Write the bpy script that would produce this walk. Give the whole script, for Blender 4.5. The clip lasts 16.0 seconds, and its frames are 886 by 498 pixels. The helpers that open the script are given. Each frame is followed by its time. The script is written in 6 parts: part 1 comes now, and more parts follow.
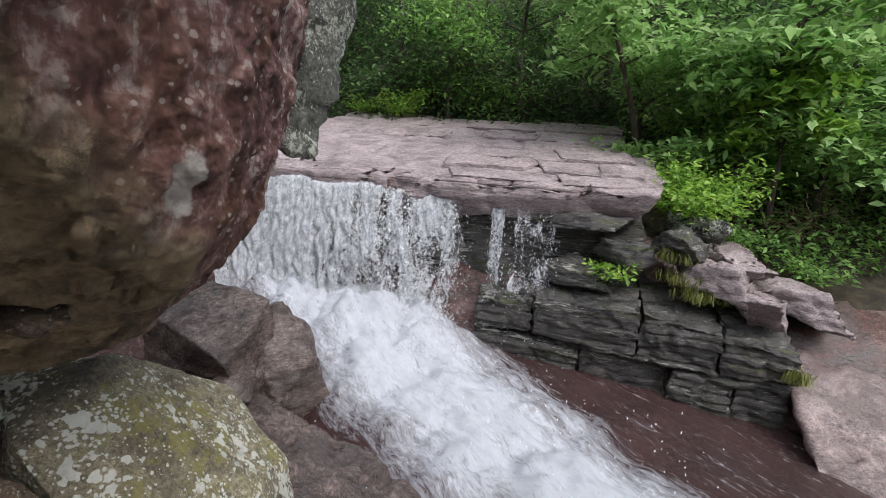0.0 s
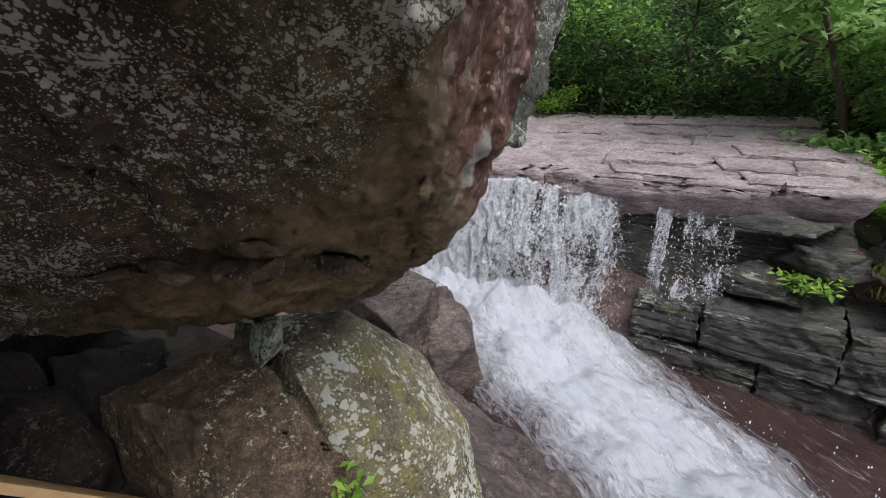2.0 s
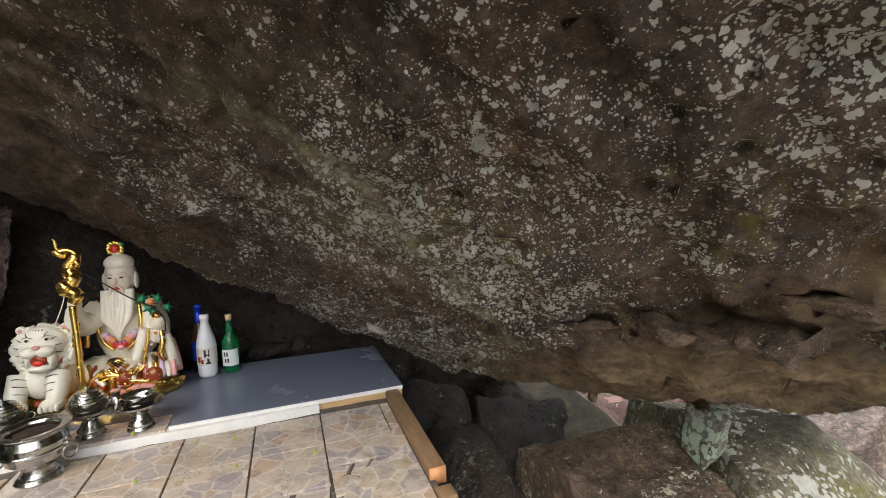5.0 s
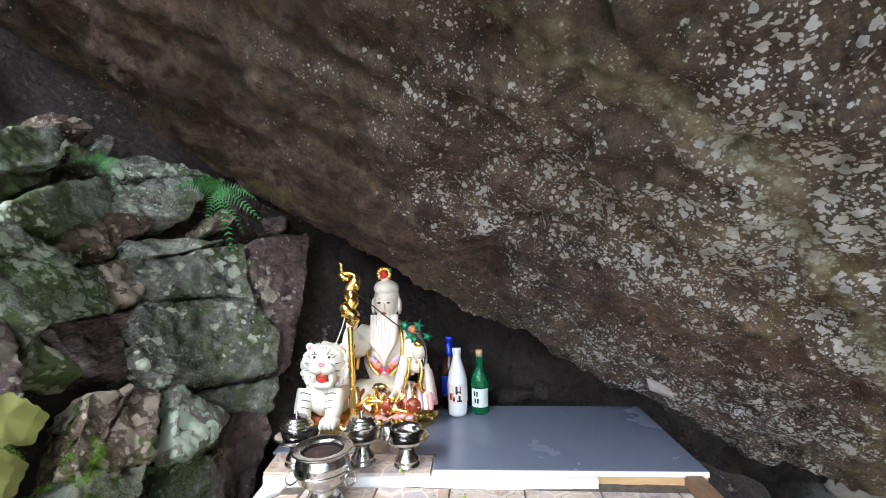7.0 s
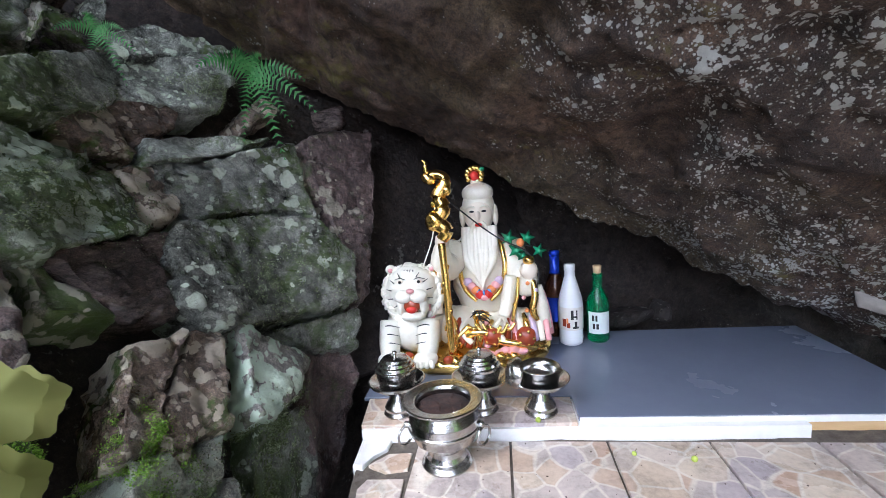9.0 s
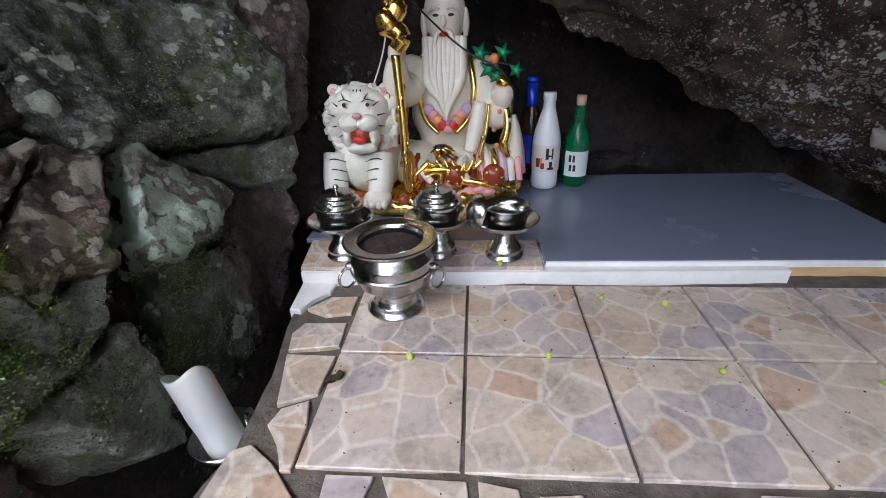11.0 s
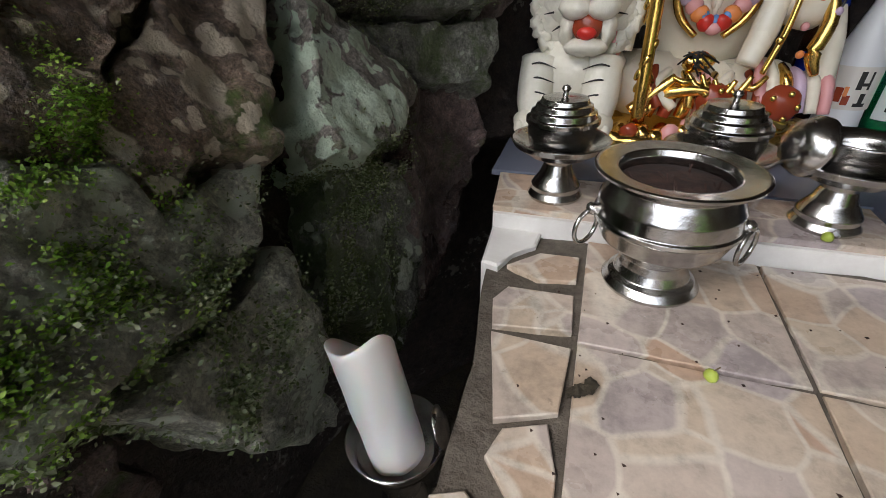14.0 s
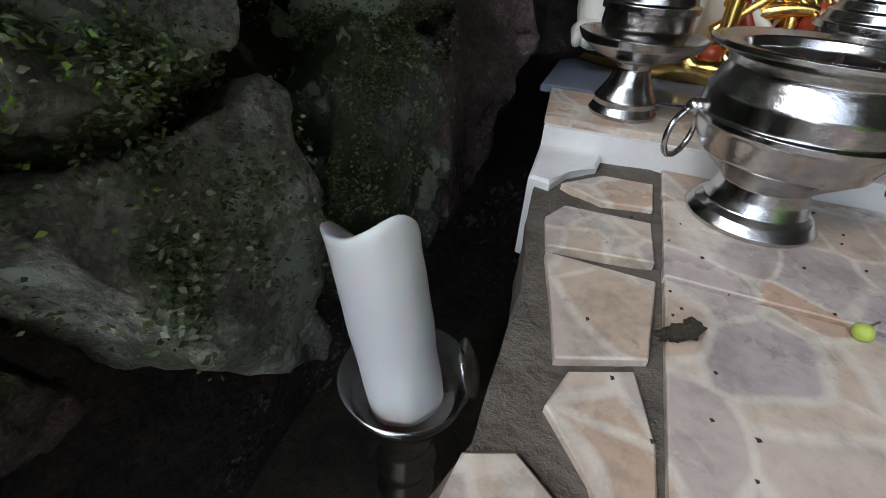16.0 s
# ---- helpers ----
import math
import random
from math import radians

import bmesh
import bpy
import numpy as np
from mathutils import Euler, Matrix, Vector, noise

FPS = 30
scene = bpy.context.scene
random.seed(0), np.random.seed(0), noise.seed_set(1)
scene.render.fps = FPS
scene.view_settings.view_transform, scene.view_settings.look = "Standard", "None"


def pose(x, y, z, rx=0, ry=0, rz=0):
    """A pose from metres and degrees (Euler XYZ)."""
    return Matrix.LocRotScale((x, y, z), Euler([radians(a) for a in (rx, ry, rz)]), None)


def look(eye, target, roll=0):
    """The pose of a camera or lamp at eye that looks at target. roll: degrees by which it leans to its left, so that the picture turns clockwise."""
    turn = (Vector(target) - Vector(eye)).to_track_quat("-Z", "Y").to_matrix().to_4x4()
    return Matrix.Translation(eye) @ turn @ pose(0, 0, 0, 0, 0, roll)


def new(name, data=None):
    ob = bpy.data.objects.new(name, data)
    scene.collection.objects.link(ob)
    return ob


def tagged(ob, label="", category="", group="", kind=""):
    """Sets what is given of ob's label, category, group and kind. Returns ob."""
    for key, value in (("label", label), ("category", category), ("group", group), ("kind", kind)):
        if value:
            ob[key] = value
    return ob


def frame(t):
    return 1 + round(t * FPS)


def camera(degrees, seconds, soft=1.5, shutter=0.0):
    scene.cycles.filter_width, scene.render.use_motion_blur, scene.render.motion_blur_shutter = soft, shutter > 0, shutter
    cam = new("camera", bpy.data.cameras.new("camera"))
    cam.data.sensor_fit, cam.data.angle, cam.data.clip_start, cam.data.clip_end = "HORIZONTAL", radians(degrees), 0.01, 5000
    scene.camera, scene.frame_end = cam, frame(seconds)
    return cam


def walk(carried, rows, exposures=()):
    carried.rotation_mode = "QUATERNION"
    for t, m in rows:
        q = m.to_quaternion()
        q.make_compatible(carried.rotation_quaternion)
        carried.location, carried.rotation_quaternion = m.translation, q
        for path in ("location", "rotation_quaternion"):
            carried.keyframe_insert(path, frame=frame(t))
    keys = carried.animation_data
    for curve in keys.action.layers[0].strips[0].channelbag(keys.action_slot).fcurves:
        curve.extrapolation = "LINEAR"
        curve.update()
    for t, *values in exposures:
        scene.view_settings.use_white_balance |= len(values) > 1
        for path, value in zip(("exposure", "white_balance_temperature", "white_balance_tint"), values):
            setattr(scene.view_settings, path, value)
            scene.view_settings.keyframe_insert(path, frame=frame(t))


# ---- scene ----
# ---- camera and its walk ----
cam = camera(90.6, 16.0, 0.9, 0.0)
PATH = [
    (0, (1.15, -2.012, 1.631), (3.04, -1.597, 1.124), 3.6),
    (0.5, (1.104, -1.943, 1.599), (2.963, -1.436, 1.063), 3.1),
    (1, (1.043, -1.873, 1.585), (2.857, -1.23, 1.039), 2.7),
    (1.5, (0.972, -1.817, 1.574), (2.726, -1.022, 1.037), 2.5),
    (2, (0.907, -1.75, 1.565), (2.582, -0.799, 1.03), 2.5),
    (2.5, (0.88, -1.688, 1.547), (2.428, -0.545, 0.999), 2.6),
    (3, (0.853, -1.621, 1.515), (2.244, -0.284, 0.99), 1.1),
    (3.5, (0.82, -1.532, 1.5), (2.013, 0.007, 1.047), -0.5),
    (4, (0.784, -1.441, 1.481), (1.776, 0.258, 1.119), -2.3),
    (4.5, (0.764, -1.36, 1.467), (1.608, 0.432, 1.188), -2.8),
    (5, (0.732, -1.278, 1.444), (1.399, 0.596, 1.238), -1.7),
    (5.2, (0.725, -1.252, 1.442), (1.305, 0.655, 1.279), -1.2),
    (7.5, (0.394, -0.906, 1.37), (0.141, 1.078, 1.394), -2.7),
    (8, (0.296, -0.815, 1.348), (0.011, 1.164, 1.31), -4.4),
    (8.5, (0.219, -0.748, 1.334), (-0.121, 1.217, 1.177), -4.9),
    (9, (0.203, -0.668, 1.32), (-0.06, 1.288, 0.992), -4.4),
    (9.5, (0.209, -0.619, 1.29), (0.079, 1.308, 0.769), -3.2),
    (10, (0.216, -0.57, 1.257), (0.156, 1.3, 0.551), -1.6),
    (12.3, (0.196, -0.486, 1.161), (-0.102, 1.199, 0.127), -2.6),
    (12.5, (0.17, -0.473, 1.15), (-0.136, 1.211, 0.116), -2.4),
    (13, (0.089, -0.405, 1.137), (-0.263, 1.272, 0.106), -1.6),
    (13.5, (0.021, -0.366, 1.116), (-0.416, 1.29, 0.082), -1.9),
    (14, (-0.016, -0.333, 1.06), (-0.576, 1.258, -0.015), -1.8),
    (14.5, (-0.061, -0.297, 0.998), (-0.637, 1.203, -0.192), 1.2),
    (15, (-0.071, -0.288, 0.966), (-0.663, 1.165, -0.274), 2.6),
    (15.5, (-0.064, -0.296, 0.941), (-0.655, 1.158, -0.299), 3.3),
    (16, (-0.063, -0.287, 0.94), (-0.613, 1.241, -0.227), 3.7),
]
EXPOSURES = [(0.0, -0.1, 6200, 12), (1.5, -0.25, 6200, 12), (3.0, -0.2, 6200, 12), (4.0, 0.5, 6400, 9), (5.0, 1.4, 6700, 9), (7.5, 2.35, 5650, 12), (9.0, 2.0, 5500, 13), (10.0, 1.5, 5600, 13), (12.5, 1.0, 6050, 14), (14.0, 0.9, 6400, 11), (16.0, 0.72, 5750, 8)]
walk(cam, [(t, look(eye, target, roll)) for t, eye, target, roll in PATH], EXPOSURES)


# ---- daylight: an overcast sky with a soft, high sun ----
SUN_ELEVATION, SUN_AZIMUTH = radians(56), radians(212)
world = bpy.data.worlds.new("overcast_sky")
scene.world = world
world.use_nodes = True
wn = world.node_tree
sky = wn.nodes.new("ShaderNodeTexSky")
sky.sky_type, sky.sun_disc, sky.sun_elevation, sky.sun_rotation = "NISHITA", False, SUN_ELEVATION, SUN_AZIMUTH
sky.air_density, sky.dust_density, sky.ozone_density = 1.0, 4.0, 1.0
hazy = wn.nodes.new("ShaderNodeMix")
hazy.data_type = "RGBA"
hazy.inputs[0].default_value = 0.6
hazy.inputs[7].default_value = (9.0, 9.4, 9.8, 1)
wn.links.new(sky.outputs[0], hazy.inputs[6])
wn.links.new(hazy.outputs[2], wn.nodes["Background"].inputs[0])
wn.nodes["Background"].inputs[1].default_value = 0.2
sun = new("sun", bpy.data.lights.new("sun", "SUN"))
sun.data.energy, sun.data.angle, sun.data.color = 2.6, radians(35), (1.0, 0.96, 0.9)
sun.matrix_world = look((0, 0, 0), (-math.sin(SUN_AZIMUTH) * math.cos(SUN_ELEVATION), -math.cos(SUN_AZIMUTH) * math.cos(SUN_ELEVATION), -math.sin(SUN_ELEVATION)))


# ---- node helpers ----
def node(nt, kind, ins=None, operation="", data_type="", feature="", attribute_name=""):
    n = nt.nodes.new("ShaderNode" + kind)
    if operation:
        n.operation = operation
    if data_type:
        n.data_type = data_type
    if feature:
        n.feature = feature
    if attribute_name:
        n.attribute_name = attribute_name
    for k, v in (ins or {}).items():
        if isinstance(v, bpy.types.NodeSocket):
            nt.links.new(v, n.inputs[k])
        else:
            n.inputs[k].default_value = v
    return n


def coords(nt, stretch=(1, 1, 1)):
    c = node(nt, "TexCoord").outputs["Object"]
    return node(nt, "VectorMath", {0: c, 1: stretch}, operation="MULTIPLY").outputs[0]


def noise_of(nt, vec, scale, detail=6.0, rough=0.6, bend=0.0):
    return node(nt, "TexNoise", {"Vector": vec, "Scale": scale, "Detail": detail, "Roughness": rough, "Distortion": bend}).outputs[0]


def steps(nt, fac, *stops):
    r = node(nt, "ValToRGB", {0: fac})
    e = r.color_ramp.elements
    while len(e) < len(stops):
        e.new(0.5)
    for el, (at, c) in zip(e, stops):
        el.position = at
        el.color = (c, c, c, 1) if isinstance(c, (int, float)) else (*c, 1)
    return r.outputs[0]


def blend(nt, fac, a, b):
    a, b = [v if isinstance(v, bpy.types.NodeSocket) else (*v, 1) for v in (a, b)]
    return node(nt, "Mix", {0: fac, 6: a, 7: b}, data_type="RGBA").outputs[2]


def calc(nt, op, a, b=0.0, c=0.0):
    return node(nt, "Math", {0: a, 1: b, 2: c}, operation=op).outputs[0]


def bumped(nt, *layers):
    """layers: (height socket, strength, distance)"""
    normal = None
    for height, strength, distance in layers:
        n = node(nt, "Bump", {"Height": height, "Strength": strength, "Distance": distance})
        if normal is not None:
            nt.links.new(normal, n.inputs["Normal"])
        normal = n.outputs[0]
    return normal


def material(name, color=(0.5, 0.5, 0.5), rough=0.5, metal=0.0, **ins):
    m = bpy.data.materials.new(name)
    m.use_nodes = True
    b = m.node_tree.nodes["Principled BSDF"]
    b.inputs["Base Color"].default_value = (*color, 1)
    b.inputs["Roughness"].default_value = rough
    b.inputs["Metallic"].default_value = metal
    for k, v in ins.items():
        b.inputs[k.replace("_", " ")].default_value = v
    return m, m.node_tree, b


def rock_material(name, light, mid, dark, rough=0.8, lichen=(0.42, 0.44, 0.36), lichen_amount=0.0, spot=26.0, moss=(0.07, 0.11, 0.02), moss_amount=0.0,
                  stretch=(1, 1, 1), relief=1.0, tint=None, wet=0.0, band=None, dots=False):
    """Weathered stone: three tones, flaky lichen spots of two sizes, moss on the noise's highs, pits and grain."""
    m, nt, b = material(name, mid, rough)
    v = coords(nt, stretch)
    big, fine = noise_of(nt, v, 2.3, 7, 0.62, 0.4), noise_of(nt, v, 21, 8, 0.7)
    both = calc(nt, "MULTIPLY_ADD", fine, 0.45, calc(nt, "MULTIPLY", big, 0.6))
    col = steps(nt, both, (0.36, dark), (0.52, mid), (0.72, light))
    if tint:
        col = blend(nt, steps(nt, noise_of(nt, v, 1.1, 4, 0.6, 0.8), (0.45, 0.0), (0.62, 0.75)), col, tint)
    grains = noise_of(nt, v, 130, 4, 0.7)
    col = blend(nt, calc(nt, "MULTIPLY", steps(nt, grains, (0.3, 1.0), (0.5, 0.0)), 0.55), col, dark)
    col = node(nt, "VectorMath", {0: col, 1: steps(nt, noise_of(nt, v, 330, 5, 0.75), (0.35, 0.45), (0.5, 1.0), (0.68, 1.8))}, operation="MULTIPLY").outputs[0]
    mottle = steps(nt, calc(nt, "MULTIPLY_ADD", noise_of(nt, v, 58, 8, 0.72, 0.4), 0.6, calc(nt, "MULTIPLY", noise_of(nt, v, 15, 6, 0.65, 0.6), 0.4)), (0.38, 0.35), (0.5, 0.95), (0.62, 1.7))
    col = node(nt, "VectorMath", {0: col, 1: mottle}, operation="MULTIPLY").outputs[0]
    if moss_amount:
        mossy = steps(nt, calc(nt, "MULTIPLY_ADD", noise_of(nt, v, 2.6, 5, 0.6, 0.5), 0.55, calc(nt, "MULTIPLY", noise_of(nt, v, 24, 7, 0.72), 0.45)), (0.66 - moss_amount * 0.35, 0.0), (0.72 - moss_amount * 0.35, 0.9))
        green = blend(nt, noise_of(nt, v, 45, 4), tuple(c * 0.45 for c in moss), tuple(c * 1.5 for c in moss))
        col = blend(nt, mossy, col, green)
    if lichen_amount:
        zone = noise_of(nt, v, 1.6, 6, 0.62, 0.7)
        clump = noise_of(nt, v, spot * 0.22, 5, 0.65, 0.4)
        where = calc(nt, "MULTIPLY_ADD", zone, 0.36, calc(nt, "MULTIPLY", clump, 0.30))
        if band:
            where = calc(nt, "ADD", where, band(nt, v))
        pale = blend(nt, noise_of(nt, v, 7, 4), tuple(c * 0.55 for c in lichen), tuple(min(c * 1.3, 0.9) for c in lichen))
        for scale, edge in ((spot, 0.0), (spot * 2.6, 0.005)):
            if dots:
                ragged = node(nt, "VectorMath", {0: v, 1: node(nt, "VectorMath", {0: node(nt, "TexNoise", {"Vector": v, "Scale": scale * 1.5, "Detail": 3.0}).outputs[1], 1: (1.0 / scale, 1.0 / scale, 1.0 / scale)}, operation="MULTIPLY").outputs[0]}, operation="ADD").outputs[0]
                cells = node(nt, "TexVoronoi", {"Vector": ragged, "Scale": scale * 0.75}).outputs["Distance"]
                flakes = calc(nt, "MULTIPLY_ADD", cells, -0.40, calc(nt, "MULTIPLY_ADD", where, 1.35, 0.415))
            else:
                flakes = calc(nt, "MULTIPLY_ADD", noise_of(nt, v, scale, 6, 0.62, 0.3), 0.75, where)
            mask = steps(nt, flakes, (0.845 + edge - lichen_amount * 0.05, 0.0), (0.865 + edge - lichen_amount * 0.05, 0.92))
            col = blend(nt, mask, col, pale)
    nt.links.new(col, b.inputs["Base Color"])
    r = steps(nt, big, (0.35, max(rough - 0.2 - wet, 0.08)), (0.65, rough))
    nt.links.new(r, b.inputs["Roughness"])
    pits = node(nt, "TexVoronoi", {"Vector": v, "Scale": 22.0}).outputs["Distance"]
    pits = calc(nt, "MULTIPLY_ADD", noise_of(nt, v, 40, 3), 0.25, pits)
    nt.links.new(bumped(nt, (noise_of(nt, v, 9, 9, 0.68), 0.8 * relief, 0.045), (steps(nt, pits, (0.15, 0.0), (0.42, 1.0)), 0.45 * relief, 0.018), (noise_of(nt, v, 75, 6, 0.75), 0.6 * relief, 0.008)), b.inputs["Normal"])
    return m


# the great boulder: brown lichened underside, purple-red weathered flank on the side that looks at the stream
def lichen_band(nt, v):
    """Lichen is thick towards the middle of the boulder's underside and ends where the bare brown rock begins; thinned
    westward to put the shade there into the colour.
    """
    x = calc(nt, "MULTIPLY_ADD", noise_of(nt, v, 2.6, 5, 0.6), 0.5, calc(nt, "MULTIPLY", node(nt, "SeparateXYZ", {0: v}).outputs[0], 1.0))
    return calc(nt, "MULTIPLY_ADD", steps(nt, calc(nt, "MULTIPLY", x, 0.3), (0.08, 0.0), (0.36, 1.0), (0.52, 1.0), (0.575, 0.0)), 0.085, -0.058)


def boulder_material():
    under = rock_material("boulder_rock", (0.27, 0.18, 0.12), (0.10, 0.066, 0.047), (0.012, 0.009, 0.008), 0.8, (0.80, 0.84, 0.68), 1.8, 76.0, (0.20, 0.17, 0.05), 0.3, relief=2.4, tint=(0.19, 0.15, 0.075), band=lichen_band, dots=True)
    nt = under.node_tree
    b = nt.nodes["Principled BSDF"]
    old = b.inputs["Base Color"].links[0].from_socket
    v = coords(nt)
    bare = steps(nt, calc(nt, "MULTIPLY_ADD", noise_of(nt, v, 19, 8, 0.72), 0.5, calc(nt, "MULTIPLY", noise_of(nt, v, 2.4, 6, 0.6), 0.5)), (0.38, (0.05, 0.035, 0.022)), (0.50, (0.25, 0.18, 0.10)), (0.62, (0.48, 0.36, 0.21)))
    east = calc(nt, "MULTIPLY_ADD", noise_of(nt, v, 2.6, 5, 0.6), 0.15, calc(nt, "MULTIPLY", node(nt, "SeparateXYZ", {0: v}).outputs[0], 0.3))
    old = blend(nt, steps(nt, east, (0.535, 0.0), (0.575, 0.9)), old, bare)
    at = node(nt, "SeparateXYZ", {0: v})
    bend = calc(nt, "MULTIPLY", calc(nt, "MAXIMUM", calc(nt, "ADD", at.outputs[0], -0.86), 0.0), 0.68)
    across = calc(nt, "ABSOLUTE", calc(nt, "SUBTRACT", calc(nt, "ADD", at.outputs[1], 0.40), bend))
    seam = calc(nt, "MULTIPLY_ADD", noise_of(nt, v, 9, 6, 0.7, 0.5), 0.16, across)
    along = calc(nt, "ABSOLUTE", calc(nt, "ADD", at.outputs[0], -0.95))
    seam = calc(nt, "MULTIPLY", steps(nt, seam, (0.085, 0.75), (0.125, 0.0)), steps(nt, along, (0.45, 1.0), (0.58, 0.0)))
    olive = blend(nt, steps(nt, noise_of(nt, v, 40, 6, 0.7), (0.4, 0.0), (0.62, 1.0)), (0.16, 0.135, 0.055), (0.38, 0.37, 0.24))
    old = blend(nt, seam, old, olive)
    streak = noise_of(nt, coords(nt, (1.6, 1.6, 0.5)), 3.4, 9, 0.68, 0.7)
    red = steps(nt, calc(nt, "MULTIPLY_ADD", noise_of(nt, v, 26, 8, 0.72), 0.4, calc(nt, "MULTIPLY", streak, 0.62)), (0.41, (0.03, 0.015, 0.013)), (0.475, (0.14, 0.058, 0.05)), (0.535, (0.27, 0.14, 0.125)), (0.585, (0.56, 0.46, 0.42)))
    rust = blend(nt, steps(nt, noise_of(nt, v, 1.7, 5), (0.5, 0.0), (0.68, 0.55)), red, (0.22, 0.10, 0.04))
    spots = calc(nt, "MULTIPLY_ADD", noise_of(nt, v, 60, 4), 0.25, node(nt, "TexVoronoi", {"Vector": v, "Scale": 27.0}).outputs["Distance"])
    rust = blend(nt, steps(nt, calc(nt, "MULTIPLY_ADD", noise_of(nt, v, 2.2, 4), -0.5, spots), (0.045, 0.8), (0.08, 0.0)), rust, (0.56, 0.48, 0.44))
    near = node(nt, "VectorMath", {0: node(nt, "VectorMath", {0: v, 1: (1.0, 1.0, 0.5)}, operation="MULTIPLY").outputs[0], 1: (1.985, -1.23, 0.735)}, operation="DISTANCE").outputs["Value"]
    ragged = calc(nt, "MULTIPLY_ADD", noise_of(nt, v, 22, 5), 0.07, calc(nt, "MULTIPLY_ADD", near, 1.0, -0.035))
    rust = blend(nt, steps(nt, ragged, (0.045, 0.9), (0.055, 0.0)), rust, (0.62, 0.58, 0.53))
    xyz = node(nt, "SeparateXYZ", {0: v})
    above = calc(nt, "MULTIPLY_ADD", xyz.outputs[0], 0.58, calc(nt, "MULTIPLY_ADD", xyz.outputs[1], 0.55, calc(nt, "ADD", xyz.outputs[2], -1.778)))
    side = calc(nt, "MULTIPLY_ADD", noise_of(nt, v, 3, 6, 0.65), 0.25, above)
    nt.links.new(blend(nt, steps(nt, side, (0.18, 0.0), (0.28, 1.0)), old, rust), b.inputs["Base Color"])
    return under


ROCK_BOULDER = boulder_material()
ROCK_LICHEN = rock_material("lichened_rock", (0.30, 0.26, 0.18), (0.15, 0.125, 0.085), (0.04, 0.033, 0.024), 0.85, (0.74, 0.72, 0.62), 1.9, 24.0, (0.26, 0.235, 0.07), 0.42, relief=1.6, tint=(0.34, 0.30, 0.19), dots=True)
ROCK_GREY = rock_material("grey_lichened_rock", (0.24, 0.24, 0.21), (0.10, 0.105, 0.09), (0.02, 0.02, 0.017), 0.9, (0.56, 0.59, 0.50), 1.5, 40.0, (0.07, 0.09, 0.02), 0.3, relief=1.5)
ROCK_WALL = rock_material("mossy_wall_rock", (0.42, 0.37, 0.30), (0.30, 0.27, 0.225), (0.045, 0.04, 0.033), 0.6, (0.56, 0.54, 0.42), 1.7, 22.0, (0.08, 0.13, 0.022), 0.54, wet=0.2, relief=1.3, dots=True)
ROCK_GREENISH = rock_material("green_wall_rock", (0.42, 0.435, 0.385), (0.31, 0.33, 0.285), (0.045, 0.05, 0.04), 0.5, (0.56, 0.64, 0.50), 2.0, 26.0, (0.085, 0.135, 0.03), 0.5, wet=0.2, relief=1.3, dots=True)
ROCK_MINT = rock_material("mint_lichened_rock", (0.40, 0.37, 0.34), (0.25, 0.23, 0.20), (0.05, 0.046, 0.04), 0.5, (0.60, 0.82, 0.58), 4.0, 24.0, (0.08, 0.13, 0.03), 0.4, wet=0.15, relief=1.3, dots=True)
ROCK_BROWN = rock_material("brown_wall_rock", (0.28, 0.21, 0.16), (0.19, 0.14, 0.108), (0.035, 0.027, 0.022), 0.5, (0.66, 0.58, 0.46), 2.5, 22.0, (0.08, 0.14, 0.02), 0.4, wet=0.2, relief=1.3, dots=True)
ROCK_GREENDARK = rock_material("dark_green_wall_rock", (0.27, 0.275, 0.24), (0.16, 0.165, 0.14), (0.03, 0.03, 0.025), 0.45, (0.50, 0.55, 0.44), 1.5, 20.0, (0.07, 0.10, 0.03), 0.45, wet=0.2, relief=1.3, dots=True)
# paler grey-green: missing light on the stones by the candle is put into the colour
ROCK_LIT_GREEN = rock_material("light_lifted_green_rock", (0.56, 0.56, 0.47), (0.42, 0.42, 0.35), (0.07, 0.065, 0.055), 0.5, (0.64, 0.70, 0.58), 2.2, 34.0, (0.14, 0.18, 0.07), 0.3, wet=0.15, relief=3.0, dots=True)
ROCK_PURPLE = rock_material("purple_brown_wall_rock", (0.22, 0.155, 0.14), (0.105, 0.073, 0.066), (0.02, 0.015, 0.014), 0.5, (0.40, 0.37, 0.29), 1.0, 16.0, (0.06, 0.09, 0.02), 0.25, wet=0.2, relief=1.3, dots=True)
ROCK_KNOB = rock_material("brown_knob_rock", (0.27, 0.19, 0.12), (0.135, 0.092, 0.06), (0.025, 0.018, 0.013), 0.85, (0.60, 0.58, 0.45), 0.8, 40.0, relief=1.4)
# near-black rock: the hollow's deep shade is put into the base colour
ROCK_SHADED = rock_material("shade_darkened_rock", (0.075, 0.055, 0.044), (0.038, 0.028, 0.023), (0.011, 0.009, 0.008), 0.8, (0.22, 0.21, 0.18), 0.3, 24.0, relief=1.3)
ROCK_SLAB = rock_material("pink_grey_slab_rock", (0.47, 0.39, 0.385), (0.32, 0.26, 0.26), (0.10, 0.075, 0.075), 0.7, stretch=(1, 1, 4), relief=0.8)
ROCK_LEDGE = rock_material("dark_wet_layered_rock", (0.24, 0.22, 0.20), (0.085, 0.08, 0.075), (0.022, 0.021, 0.02), 0.6, (0.42, 0.42, 0.36), 0.75, 7.0, (0.10, 0.13, 0.03), 0.3, stretch=(1, 0.55, 5), wet=0.2, relief=1.3)
ROCK_WET = rock_material("wet_brown_rock", (0.23, 0.175, 0.15), (0.085, 0.062, 0.054), (0.022, 0.017, 0.016), 0.2, stretch=(1, 1, 2.5), wet=0.15, relief=0.7)
